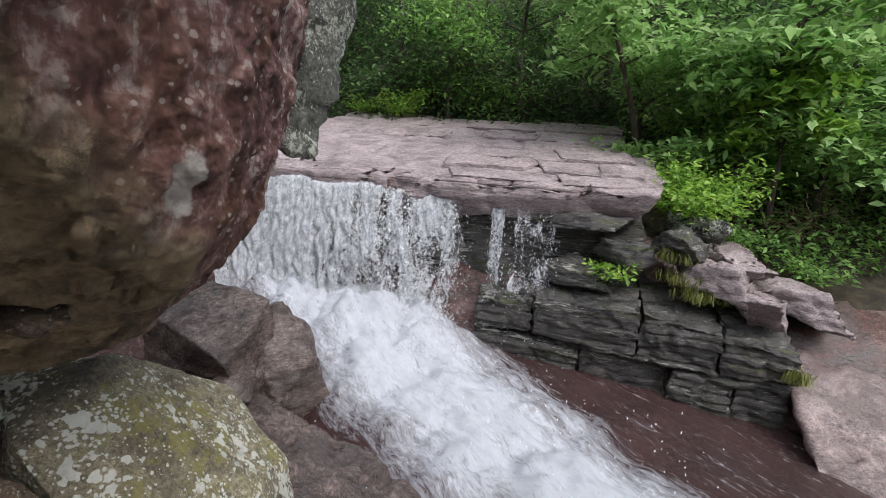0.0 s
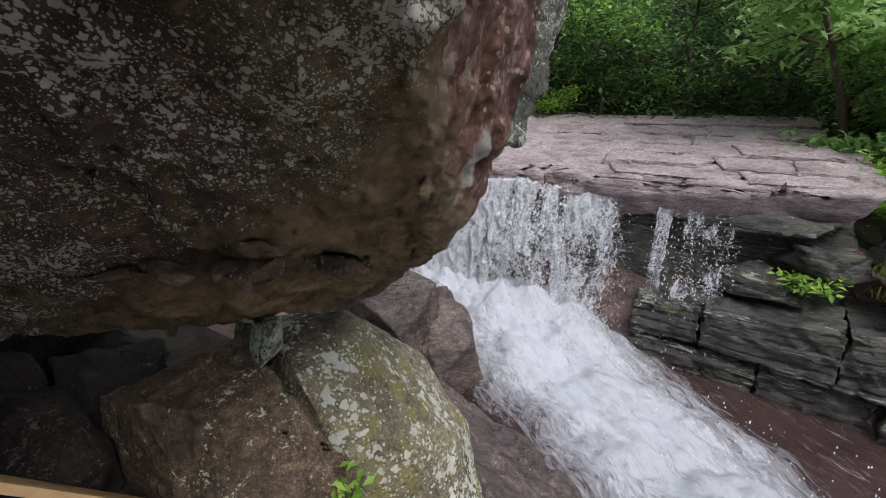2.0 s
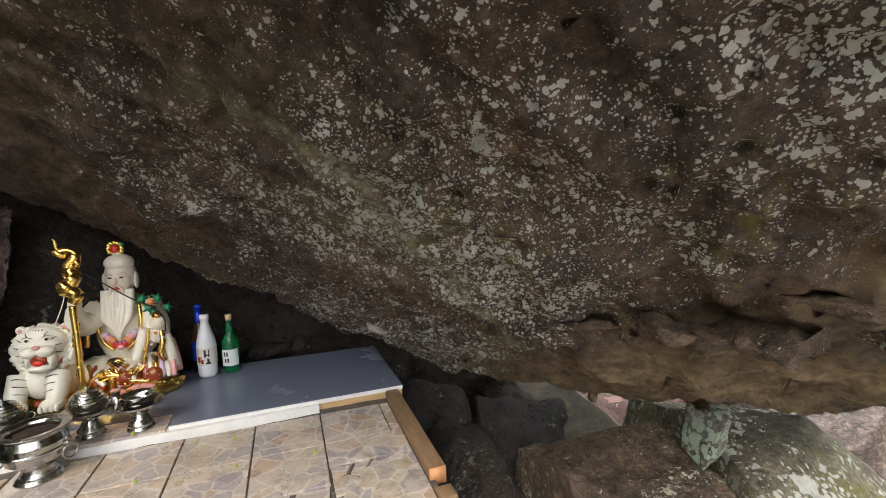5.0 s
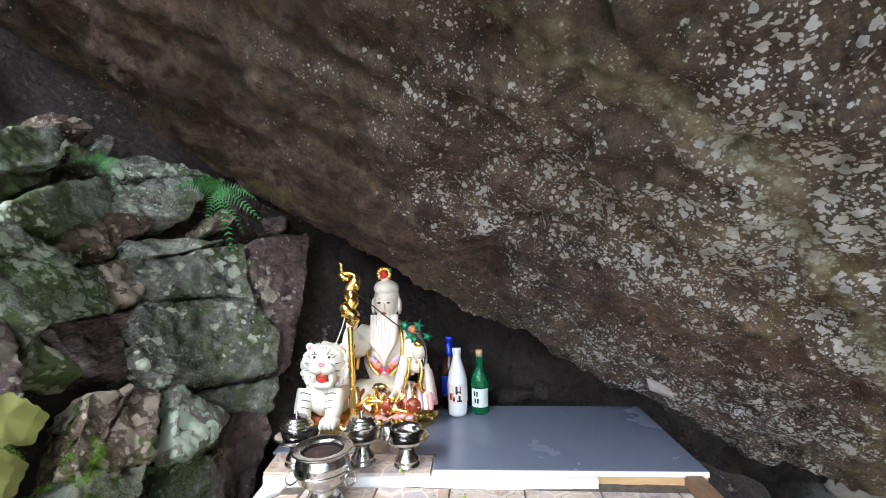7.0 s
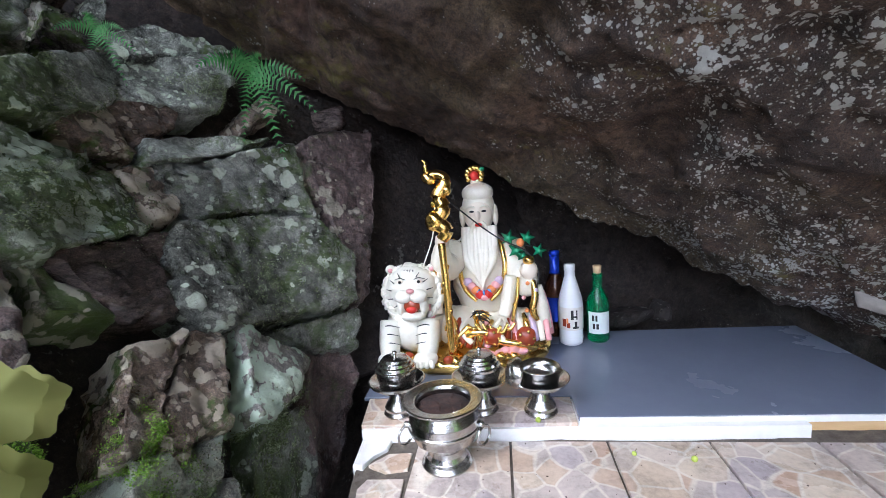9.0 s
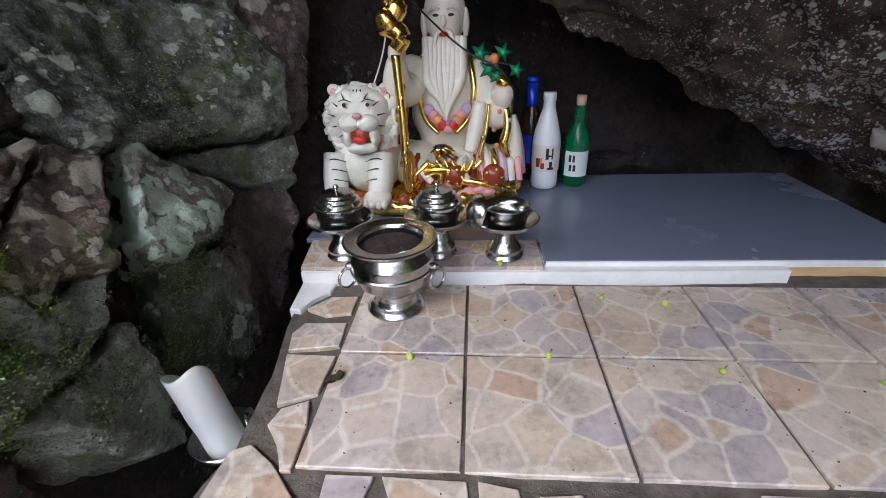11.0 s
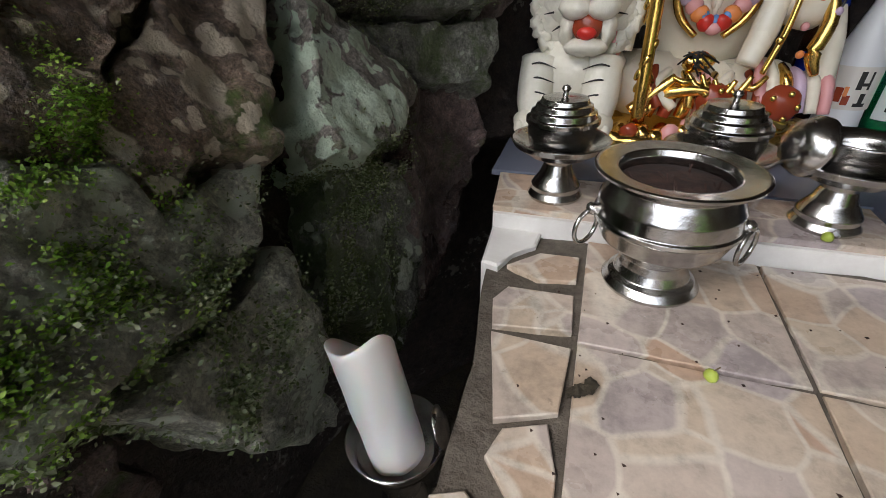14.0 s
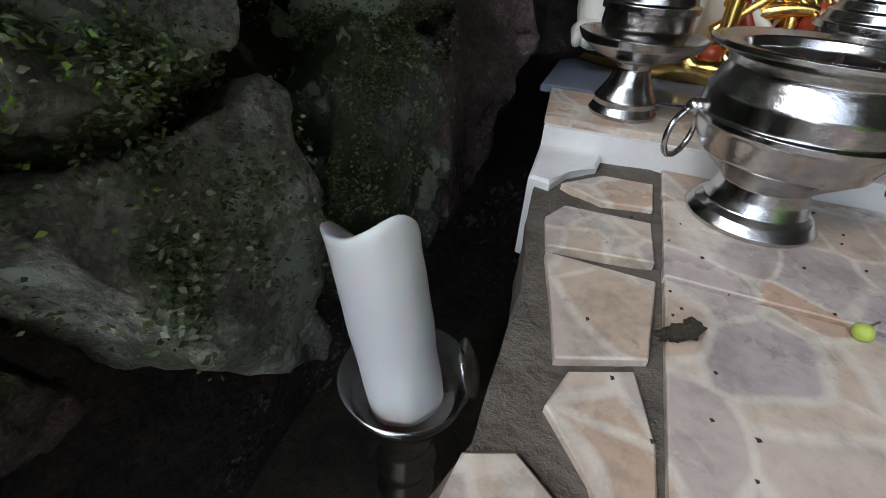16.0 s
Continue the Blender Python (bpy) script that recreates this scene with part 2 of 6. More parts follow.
ROCK_PINK_WET = rock_material("wet_pink_bedrock", (0.40, 0.315, 0.30), (0.26, 0.19, 0.18), (0.06, 0.04, 0.038), 0.4, stretch=(1, 1, 2), wet=0.25, relief=0.6, tint=(0.10, 0.07, 0.065))
BEDROCK = rock_material("red_wet_bedrock", (0.24, 0.15, 0.13), (0.13, 0.065, 0.055), (0.035, 0.022, 0.02), 0.45, stretch=(1, 1, 2), wet=0.2, relief=0.6, tint=(0.10, 0.09, 0.085))


def soil_material():
    m, nt, b = material("leaf_litter_soil", (0.09, 0.07, 0.05), 0.95)
    v = coords(nt)
    nt.links.new(steps(nt, noise_of(nt, v, 6, 9, 0.75), (0.3, (0.015, 0.013, 0.009)), (0.5, (0.05, 0.04, 0.026)), (0.7, (0.10, 0.08, 0.045))), b.inputs["Base Color"])
    nt.links.new(bumped(nt, (noise_of(nt, v, 18, 8, 0.75), 0.8, 0.04)), b.inputs["Normal"])
    return m


SOIL = soil_material()


def leaf_material(name, shade, bright, rough=0.5):
    m, nt, b = material(name, shade, rough)
    rnd = node(nt, "NewGeometry").outputs["Random Per Island"]
    col = steps(nt, rnd, (0.0, tuple(c * 0.55 for c in shade)), (0.5, shade), (1.0, bright))
    col = blend(nt, calc(nt, "MULTIPLY", noise_of(nt, coords(nt), 0.9, 3), 0.3), col, tuple(c * 0.6 for c in shade))
    nt.links.new(col, b.inputs["Base Color"])
    tr = node(nt, "BsdfTranslucent", {0: col})
    mx = node(nt, "MixShader", {0: 0.5, 1: b.outputs[0], 2: tr.outputs[0]})
    nt.links.new(mx.outputs[0], nt.nodes["Material Output"].inputs[0])
    return m


LEAF = leaf_material("green_leaf", (0.19, 0.37, 0.085), (0.42, 0.66, 0.17))
LEAF_DARK = leaf_material("dark_green_leaf", (0.06, 0.125, 0.04), (0.17, 0.30, 0.085))
LEAF_LIME = leaf_material("lime_green_leaf", (0.25, 0.46, 0.06), (0.50, 0.70, 0.14))
LEAF_COOL = leaf_material("fresh_green_leaf", (0.30, 0.52, 0.15), (0.56, 0.78, 0.33))
GRASS = leaf_material("yellow_green_grass", (0.19, 0.22, 0.04), (0.36, 0.36, 0.10))
TWIG = leaf_material("dry_twig", (0.20, 0.15, 0.09), (0.33, 0.27, 0.17))
BROAD_LEAF = leaf_material("dull_yellow_green_leaf", (0.26, 0.28, 0.075), (0.36, 0.37, 0.13))
MOSS_LEAF = leaf_material("dull_moss_green", (0.22, 0.28, 0.13), (0.60, 0.66, 0.46), 0.2)
FERN = leaf_material("fern_green", (0.09, 0.34, 0.09), (0.18, 0.48, 0.15))


def bark_material():
    m, nt, b = material("bark", (0.08, 0.06, 0.045), 0.9)
    v = coords(nt, (1, 1, 0.25))
    nt.links.new(steps(nt, noise_of(nt, v, 22, 7, 0.7), (0.3, (0.03, 0.024, 0.018)), (0.7, (0.14, 0.11, 0.085))), b.inputs["Base Color"])
    nt.links.new(bumped(nt, (noise_of(nt, v, 30, 6), 0.7, 0.01)), b.inputs["Normal"])
    return m


BARK = bark_material()


def water_material():
    """White water: foam where the surface is broken, dark glossy water over red rock elsewhere."""
    m, nt, b = material("rushing_water", (0.8, 0.82, 0.84), 0.3)
    v = coords(nt)
    along = node(nt, "VectorRotate", {"Vector": v, "Axis": (0.0, 0.0, 1.0), "Angle": -0.893}).outputs[0]
    along = node(nt, "VectorMath", {0: along, 1: (0.45, 1.5, 1.0)}, operation="MULTIPLY").outputs[0]
    foam = node(nt, "Attribute", attribute_name="foam").outputs["Fac"]
    churn = noise_of(nt, along, 5.0, 11, 0.76, 1.4)
    fine = noise_of(nt, along, 24, 7, 0.74, 1.0)
    k = calc(nt, "ADD", calc(nt, "MULTIPLY", foam, 0.95), calc(nt, "MULTIPLY_ADD", churn, 1.9, calc(nt, "MULTIPLY_ADD", fine, 1.0, -1.42)))
    white = steps(nt, k, (0.16, 0.0), (0.5, 0.42), (0.9, 1.0))
    deep = blend(nt, noise_of(nt, v, 1.6, 4), (0.03, 0.016, 0.016), (0.085, 0.038, 0.034))
    col = blend(nt, white, deep, blend(nt, fine, (0.44, 0.47, 0.54), (0.80, 0.81, 0.84)))
    nt.links.new(col, b.inputs["Base Color"])
    nt.links.new(steps(nt, white, (0.0, 0.07), (0.6, 0.6)), b.inputs["Roughness"])
    nt.links.new(bumped(nt, (churn, 0.8, 0.08), (fine, 0.6, 0.03)), b.inputs["Normal"])
    return m


def curtain_material(name, cover, fine_scale=30.0):
    """Falling water torn into strands: white where it holds together, clear between."""
    m, nt, b = material(name, (0.86, 0.88, 0.9), 0.35)
    v = coords(nt, (1.0, 1.0, 0.5))
    w = coords(nt)
    strands = noise_of(nt, v, 7.5, 9, 0.76, 1.6)
    beads = noise_of(nt, w, fine_scale, 6, 0.75, 0.9)
    flow = node(nt, "Attribute", attribute_name="flow").outputs["Fac"]
    k = calc(nt, "ADD", calc(nt, "MULTIPLY_ADD", strands, 1.0, calc(nt, "MULTIPLY", beads, 1.5)), calc(nt, "ADD", flow, cover - 1.78))
    mask = steps(nt, k, (0.0, 0.0), (0.05, 0.8), (0.16, 1.0))
    nt.links.new(blend(nt, steps(nt, calc(nt, "MULTIPLY_ADD", strands, 0.5, calc(nt, "MULTIPLY", beads, 0.5)), (0.4, 0.0), (0.58, 1.0)), (0.36, 0.40, 0.47), (0.92, 0.93, 0.94)), b.inputs["Base Color"])
    nt.links.new(bumped(nt, (beads, 1.0, 0.05)), b.inputs["Normal"])
    clear = node(nt, "BsdfTransparent")
    mx = node(nt, "MixShader", {0: mask, 1: clear.outputs[0], 2: b.outputs[0]})
    nt.links.new(mx.outputs[0], nt.nodes["Material Output"].inputs[0])
    return m


WATER = water_material()
CURTAIN = curtain_material("falling_water", 0.62)
CURTAIN_THIN = curtain_material("thin_falling_water", 0.34, 40.0)
SPRAY = material("spray_drops", (0.9, 0.92, 0.94), 0.2)[0]


def tile_material():
    m, nt, b = material("stone_print_tile", (0.6, 0.5, 0.42), 0.28)
    v = coords(nt)
    warp = node(nt, "VectorMath", {0: v, 1: node(nt, "VectorMath", {0: node(nt, "TexNoise", {"Vector": v, "Scale": 9.0, "Detail": 1.5}).outputs[1], 1: (0.06, 0.06, 0.0)}, operation="MULTIPLY").outputs[0]}, operation="ADD").outputs[0]
    edge = node(nt, "TexVoronoi", {"Vector": warp, "Scale": 17.0}, feature="DISTANCE_TO_EDGE").outputs["Distance"]
    cell = node(nt, "SeparateColor", {0: node(nt, "TexVoronoi", {"Vector": warp, "Scale": 17.0}).outputs["Color"]})
    col = steps(nt, cell.outputs[0], (0.0, (0.42, 0.27, 0.185)), (0.3, (0.50, 0.41, 0.31)), (0.55, (0.34, 0.29, 0.31)), (0.8, (0.54, 0.44, 0.33)), (1.0, (0.385, 0.33, 0.345)))
    col = blend(nt, calc(nt, "MULTIPLY", noise_of(nt, v, 22, 6), 0.35), col, (0.55, 0.48, 0.41))
    col = blend(nt, steps(nt, edge, (0.02, 0.9), (0.065, 0.0)), col, (0.60, 0.54, 0.465))
    wear = calc(nt, "MULTIPLY_ADD", noise_of(nt, v, 13, 6, 0.65, 0.5), 0.6, calc(nt, "MULTIPLY", noise_of(nt, v, 95, 5, 0.7), 0.4))
    col = node(nt, "VectorMath", {0: col, 1: steps(nt, wear, (0.38, 0.68), (0.5, 0.97), (0.62, 1.14))}, operation="MULTIPLY").outputs[0]
    dirt = steps(nt, noise_of(nt, v, 48, 4, 0.8), (0.66, 0.0), (0.74, 0.6))
    col = blend(nt, dirt, col, (0.22, 0.17, 0.13))
    nt.links.new(col, b.inputs["Base Color"])
    nt.links.new(steps(nt, noise_of(nt, v, 7, 6), (0.3, 0.18), (0.7, 0.42)), b.inputs["Roughness"])
    nt.links.new(bumped(nt, (noise_of(nt, v, 60, 4), 0.12, 0.002)), b.inputs["Normal"])
    return m


TILE = tile_material()


def speckled(name, a, b_, rough, scale=30.0, relief=0.3, depth=0.004, stretch=(1, 1, 1), metal=0.0):
    m, nt, b = material(name, a, rough, metal)
    v = coords(nt, stretch)
    n1 = noise_of(nt, v, scale, 7, 0.7)
    nt.links.new(blend(nt, steps(nt, n1, (0.35, 0.0), (0.65, 1.0)), a, b_), b.inputs["Base Color"])
    nt.links.new(steps(nt, noise_of(nt, v, scale * 0.35, 5), (0.3, max(rough - 0.1, 0.03)), (0.7, min(rough + 0.1, 1.0))), b.inputs["Roughness"])
    if relief:
        nt.links.new(bumped(nt, (noise_of(nt, v, scale * 1.7, 6, 0.7), relief, depth)), b.inputs["Normal"])
    return m


# unseen pale ground, added as a reflector for the boulder's underside and the bank
BOUNCE_GROUND = speckled("pale_bounce_ground", (0.44, 0.40, 0.35), (0.56, 0.52, 0.46), 0.95, 14, 0.8, 0.02)
MORTAR = speckled("dark_mortar", (0.085, 0.07, 0.056), (0.16, 0.135, 0.11), 0.95, 40, 0.9, 0.01)
CONCRETE = speckled("rough_concrete", (0.27, 0.25, 0.22), (0.36, 0.33, 0.30), 0.95, 25, 0.7, 0.008)
WHITE_EDGE = speckled("white_trim", (0.70, 0.68, 0.66), (0.80, 0.79, 0.77), 0.45, 20, 0.1)
BLUE_PANEL = speckled("blue_grey_laminate", (0.155, 0.175, 0.235), (0.17, 0.19, 0.25), 0.22, 9, 0.03, 0.001)
WOOD_NEW = speckled("pale_new_timber", (0.56, 0.36, 0.17), (0.66, 0.45, 0.23), 0.6, 9, 0.3, 0.003, (1, 6, 6))
WOOD_OLD = speckled("weathered_brown_timber", (0.20, 0.115, 0.06), (0.29, 0.18, 0.10), 0.7, 9, 0.4, 0.004, (6, 1, 6))
WOOD_PLANK = speckled("rough_plank", (0.26, 0.17, 0.08), (0.40, 0.27, 0.13), 0.75, 7, 0.5, 0.006, (1, 8, 8))
WOOD_END = speckled("orange_end_grain", (0.50, 0.22, 0.09), (0.60, 0.30, 0.13), 0.7, 40, 0.2)
STEEL = speckled("polished_steel", (0.38, 0.37, 0.36), (0.62, 0.61, 0.59), 0.19, 34, 0.22, 0.002, metal=1.0)
ASH = speckled("dark_ash", (0.03, 0.018, 0.015), (0.08, 0.04, 0.03), 0.9, 60, 0.9, 0.01)
WAX = material("white_wax", (0.84, 0.84, 0.82), 0.4, 0.0, Subsurface_Weight=0.25, Subsurface_Scale=0.01)[0]
CERAMIC = speckled("cream_glaze", (0.80, 0.74, 0.60), (0.86, 0.81, 0.68), 0.3, 30, 0.1, 0.002)
TIGER_WHITE = speckled("white_glaze", (0.74, 0.71, 0.60), (0.82, 0.79, 0.69), 0.4, 60, 0.35, 0.004)
SKIN = material("pale_face_glaze", (0.82, 0.72, 0.58), 0.35)[0]
GOLD = speckled("gold_paint", (0.83, 0.52, 0.12), (0.90, 0.62, 0.2), 0.2, 30, 0.15, 0.003, metal=1.0)
RED = material("red_glaze", (0.62, 0.03, 0.02), 0.3)[0]
DARK_RED = material("brown_red_glaze", (0.30, 0.05, 0.02), 0.25)[0]
PINK = material("pink_glaze", (0.75, 0.36, 0.36), 0.35)[0]
ORANGE = material("orange_glaze", (0.80, 0.27, 0.08), 0.35)[0]
LILAC = material("lilac_glaze", (0.56, 0.42, 0.56), 0.35)[0]
BLUE = material("blue_glaze", (0.10, 0.25, 0.55), 0.3)[0]
LEAF_GLAZE = material("green_glaze", (0.02, 0.28, 0.12), 0.3)[0]
BLACK = material("black_paint", (0.015, 0.014, 0.013), 0.4)[0]
WHITE_PLASTIC = material("white_plastic", (0.80, 0.81, 0.82), 0.3)[0]
PAPER = material("label_paper", (0.70, 0.74, 0.72), 0.5)[0]
CREAM_PAPER = material("cream_label", (0.74, 0.70, 0.64), 0.5)[0]
CORK = speckled("cork", (0.55, 0.38, 0.20), (0.66, 0.48, 0.28), 0.9, 80, 0.4)
GREEN_GLASS = material("green_glass", (0.02, 0.42, 0.16), 0.08, 0.0, Transmission_Weight=0.75, IOR=1.45)[0]
BROWN_GLASS = material("brown_glass", (0.12, 0.04, 0.015), 0.08, 0.0, Transmission_Weight=0.6, IOR=1.45)[0]
BLUE_FOIL = material("blue_foil", (0.02, 0.06, 0.55), 0.25, 0.4)[0]
FRUIT = speckled("green_fruit", (0.30, 0.42, 0.05), (0.45, 0.50, 0.10), 0.5, 60, 0.2)


# ---- mesh helpers ----
def link_mesh(name, bm, mats, parent=None, smooth=True):
    me = bpy.data.meshes.new(name)
    bmesh.ops.recalc_face_normals(bm, faces=bm.faces)
    for f in bm.faces:
        f.smooth = smooth
    bm.to_mesh(me)
    bm.free()
    for m in mats if isinstance(mats, (list, tuple)) else [mats]:
        me.materials.append(m)
    ob = new(name, me)
    ob.parent = parent
    return ob


def part(name, bm, mat, parent, label="", smooth=True):
    ob = link_mesh(name, bm, mat, parent, smooth)
    return tagged(ob, label)


def empty(name, x, y, z):
    e = new(name)
    e.empty_display_size = 0.05
    e.location = (x, y, z)
    return e


def hull(points):
    bm = bmesh.new()
    for p in points:
        bm.verts.new(p)
    out = bmesh.ops.convex_hull(bm, input=bm.verts)
    bmesh.ops.delete(bm, geom=list({v for v in out["geom_interior"] + out["geom_unused"] if isinstance(v, bmesh.types.BMVert)}), context="VERTS")
    return bm


def refine(bm, res, rounds=14):
    for _ in range(rounds):
        bmesh.ops.triangulate(bm, faces=[f for f in bm.faces if len(f.verts) > 3])
        long = [e for e in bm.edges if e.calc_length() > res]
        if not long:
            break
        bmesh.ops.subdivide_edges(bm, edges=long, cuts=1)
    bmesh.ops.triangulate(bm, faces=[f for f in bm.faces if len(f.verts) > 3])


def refine_where(bm, res, inside):
    """Splits the long edges of the faces that lie inside a region."""
    for _ in range(6):
        long = [e for e in bm.edges if e.calc_length() > res and inside((e.verts[0].co + e.verts[1].co) / 2)]
        if not long:
            break
        bmesh.ops.subdivide_edges(bm, edges=long, cuts=1)
        bmesh.ops.triangulate(bm, faces=[f for f in bm.faces if len(f.verts) > 3])


def weather(bm, amp, size, fine=0.0, crack=0.0, strata=0.0, seed=0, rounding=3):
    """Rounds the edges, then moves the surface by noise of two sizes, facets and layered steps."""
    for _ in range(rounding):
        bmesh.ops.smooth_vert(bm, verts=bm.verts, factor=0.5, use_axis_x=True, use_axis_y=True, use_axis_z=True)
    bm.normal_update()
    off = Vector((seed * 7.3, seed * 3.1, seed * 5.7))
    moves = []
    for v in bm.verts:
        p = v.co + off
        d = amp * noise.fractal(p / size, 1.0, 2.1, 4)
        if fine:
            d += fine * noise.fractal(p / (size * 0.22), 0.8, 2.2, 3)
        if crack:
            dist = noise.voronoi(p / (size * 1.3))[0]
            d += crack * (min(dist[1] - dist[0], 0.22) / 0.22 - 1)
        if strata:
            layer = (p.z + 0.03 * noise.noise(p * 1.5)) / 0.11
            d += strata * (noise.noise(Vector((p.x * 0.4, p.y * 0.4, math.floor(layer) * 3.7))) - (0.6 if layer % 1 < 0.14 else 0.0))
        moves.append(v.normal * d)
    for v, m in zip(bm.verts, moves):
        v.co += m
    return bm


def rock(name, points, mat, label, res=0.06, amp=0.03, size=0.35, fine=0.008, crack=0.0, strata=0.0, seed=0, rounding=3, category="rock", group="", kind=""):
    bm = hull(points)
    refine(bm, res)
    weather(bm, amp, size, fine, crack, strata, seed, rounding)
    return tagged(link_mesh(name, bm, mat), label, category, group, kind)


def lump(c, s, turn, seed, n=16, flat=0.75):
    """Corner points of an angular block."""
    r = random.Random(seed)
    m = Matrix.Rotation(radians(turn), 4, "Z")
    pts = []
    for _ in range(n):
        d = Vector((r.gauss(0, 1), r.gauss(0, 1), r.gauss(0, 1))).normalized()
        k = 1 / max(abs(d.x), abs(d.y), abs(d.z))
        d = d * (k * flat + (1 - flat)) * r.uniform(0.86, 1.05)
        pts.append(Vector(c) + m @ Vector((d.x * s[0], d.y * s[1], d.z * s[2])))
    return pts


def box_bm(c, s, bevel=0.0, turn=None, seg=2):
    bm = bmesh.new()
    bmesh.ops.create_cube(bm, size=1, matrix=Matrix.Diagonal((*s, 1)))
    if bevel:
        bmesh.ops.bevel(bm, geom=bm.edges, offset=bevel, segments=seg, affect="EDGES", profile=0.6)
    bmesh.ops.transform(bm, matrix=Matrix.Translation(c) @ (turn or Matrix.Identity(4)), verts=bm.verts)
    return bm


def lathe(profile, n=40, at=(0, 0, 0), cap=True, crisp=False):
    """A turned shape from (radius, height) steps; crisp keeps the ridges between the steps sharp."""
    if crisp:
        tight = [profile[0]]
        for (r0, z0), (r1, z1) in zip(profile, profile[1:]):
            tight += [(r0 + (r1 - r0) * k, z0 + (z1 - z0) * k) for k in (0.12, 0.88)] + [(r1, z1)]
        profile = tight
    bm = bmesh.new()
    rings = []
    for r, z in profile:
        if r < 1e-5:
            rings.append([bm.verts.new((0, 0, z))])
        else:
            rings.append([bm.verts.new((r * math.cos(2 * math.pi * i / n), r * math.sin(2 * math.pi * i / n), z)) for i in range(n)])
    for a, b in zip(rings, rings[1:]):
        for i in range(n):
            j = (i + 1) % n
            q = [a[i % len(a)], a[j % len(a)], b[j % len(b)], b[i % len(b)]]
            q = list(dict.fromkeys(q))
            if len(q) > 2:
                bm.faces.new(q)
    if cap:
        for ring in (rings[0], rings[-1]):
            if len(ring) > 2:
                bm.faces.new(ring)
    bmesh.ops.translate(bm, vec=at, verts=bm.verts)
    return bm


def tube(points, radii, n=8):
    """A tapered tube along points."""
    bm = bmesh.new()
    pts = [Vector(p) for p in points]
    rings = []
    for i, p in enumerate(pts):
        d = (pts[min(i + 1, len(pts) - 1)] - pts[max(i - 1, 0)]).normalized()
        q = d.to_track_quat("Z", "Y")
        r = radii[i] if isinstance(radii, (list, tuple)) else radii
        rings.append([bm.verts.new(p + q @ Vector((r * math.cos(2 * math.pi * k / n), r * math.sin(2 * math.pi * k / n), 0))) for k in range(n)])
    for a, b in zip(rings, rings[1:]):
        for k in range(n):
            bm.faces.new((a[k], a[(k + 1) % n], b[(k + 1) % n], b[k]))
    bm.faces.new(rings[0])
    bm.faces.new(rings[-1])
    return bm


def smoothstep(a, b, x):
    t = np.clip((x - a) / (b - a), 0, 1)
    return t * t * (3 - 2 * t)


# ---- the ground: one sheet from the earth by the boulder, with an unseen pale patch added to bounce light, down the gorge of the stream and up the wooded hill ----
def ground_height(x, y):
    near = 0.0 - 0.25 * smoothstep(-2.2, -6, y)
    bed = -1.25 + 0.10 * (y + 1.5) * (y < -1.5) - 0.05 * smoothstep(5.0, 7.0, x)
    z = near + (bed - near) * smoothstep(2.3, 3.3, x - 0.35 * np.clip(y, -1.5, 1.5))
    upper = 0.45 + 0.10 * (x - 7.0)
    bank = -0.75 + 0.42 * (x - 6.3) + 0.10 * np.clip(-y - 5, 0, 30)
    far_side = upper + (bank - upper) * smoothstep(-3.2, -4.8, y)
    z = z + (far_side - z) * smoothstep(6.5, 7.6, x + 0.25 * np.clip(-y - 3, 0, 3))
    hill = 1.6 + 0.62 * (x - 12.5)
    z = np.where(x > 11, np.maximum(z, z + (np.clip(hill, 0, 40) - z) * smoothstep(11.0, 13.5, x)), z)
    z = z + 0.35 * np.clip(-y - 9, 0, 60) * smoothstep(5, 9, x)
    z = z + 0.8 * np.clip(y - 4.0, 0, 40) * smoothstep(1.0, 3.0, x + 2)
    z = z + 0.45 * np.clip(y - 2.2, 0, 50) * (1 - smoothstep(1.0, 3.0, x + 2))
    # unseen western rise, added to block sky light from that side
    z = z + 1.2 * np.clip(-x - 2.0, 0, 5) + 0.5 * np.clip(-x - 7.0, 0, 40)
    return np.minimum(z, 45 + 0 * z)


def ground_sheet():
    xs = np.unique(np.concatenate([np.linspace(-120, -4, 14), np.linspace(-4, 2, 16), np.linspace(2, 9, 74), np.linspace(9, 20, 32), np.linspace(20, 160, 18)]))
    ys = np.unique(np.concatenate([np.linspace(-140, -12, 14), np.linspace(-12, -6, 24), np.linspace(-6, 3, 92), np.linspace(3, 8, 14), np.linspace(8, 140, 14)]))
    X, Y = np.meshgrid(xs, ys, indexing="ij")
    Z = ground_height(X, Y)
    flat = np.stack([X, Y, Z], -1).reshape(-1, 3)
    for i, (x, y, z) in enumerate(flat):
        p = Vector((x, y, z))
        k = 0.07 if 2.5 < x < 9 else 0.03 if x <= 2.5 else 0.25
        flat[i, 2] += k * noise.fractal(p / 0.6, 0.9, 2.1, 4)
    ny = len(ys)
    faces = [(i * ny + j, (i + 1) * ny + j, (i + 1) * ny + j + 1, i * ny + j + 1) for i in range(len(xs) - 1) for j in range(ny - 1)]
    me = bpy.data.meshes.new("ground")
    me.from_pydata(flat.tolist(), [], faces)
    me.materials.append(SOIL)
    me.materials.append(BEDROCK)
    me.materials.append(BOUNCE_GROUND)
    for f in me.polygons:
        c = f.center
        f.use_smooth = True
        # index 2 is the added light-bouncing patch, out of view
        f.material_index = 2 if 0.8 < c.x < 2.4 and -5 < c.y < -0.45 else 1 if 2.7 < c.x < 7.6 - 0.2 * (c.y < -6) and c.y < 3.5 else 0
    me.update()
    return tagged(new("ground", me), "dark leaf-littered soil and red wet bedrock of the gorge", "ground", kind="structure")


ground_sheet()


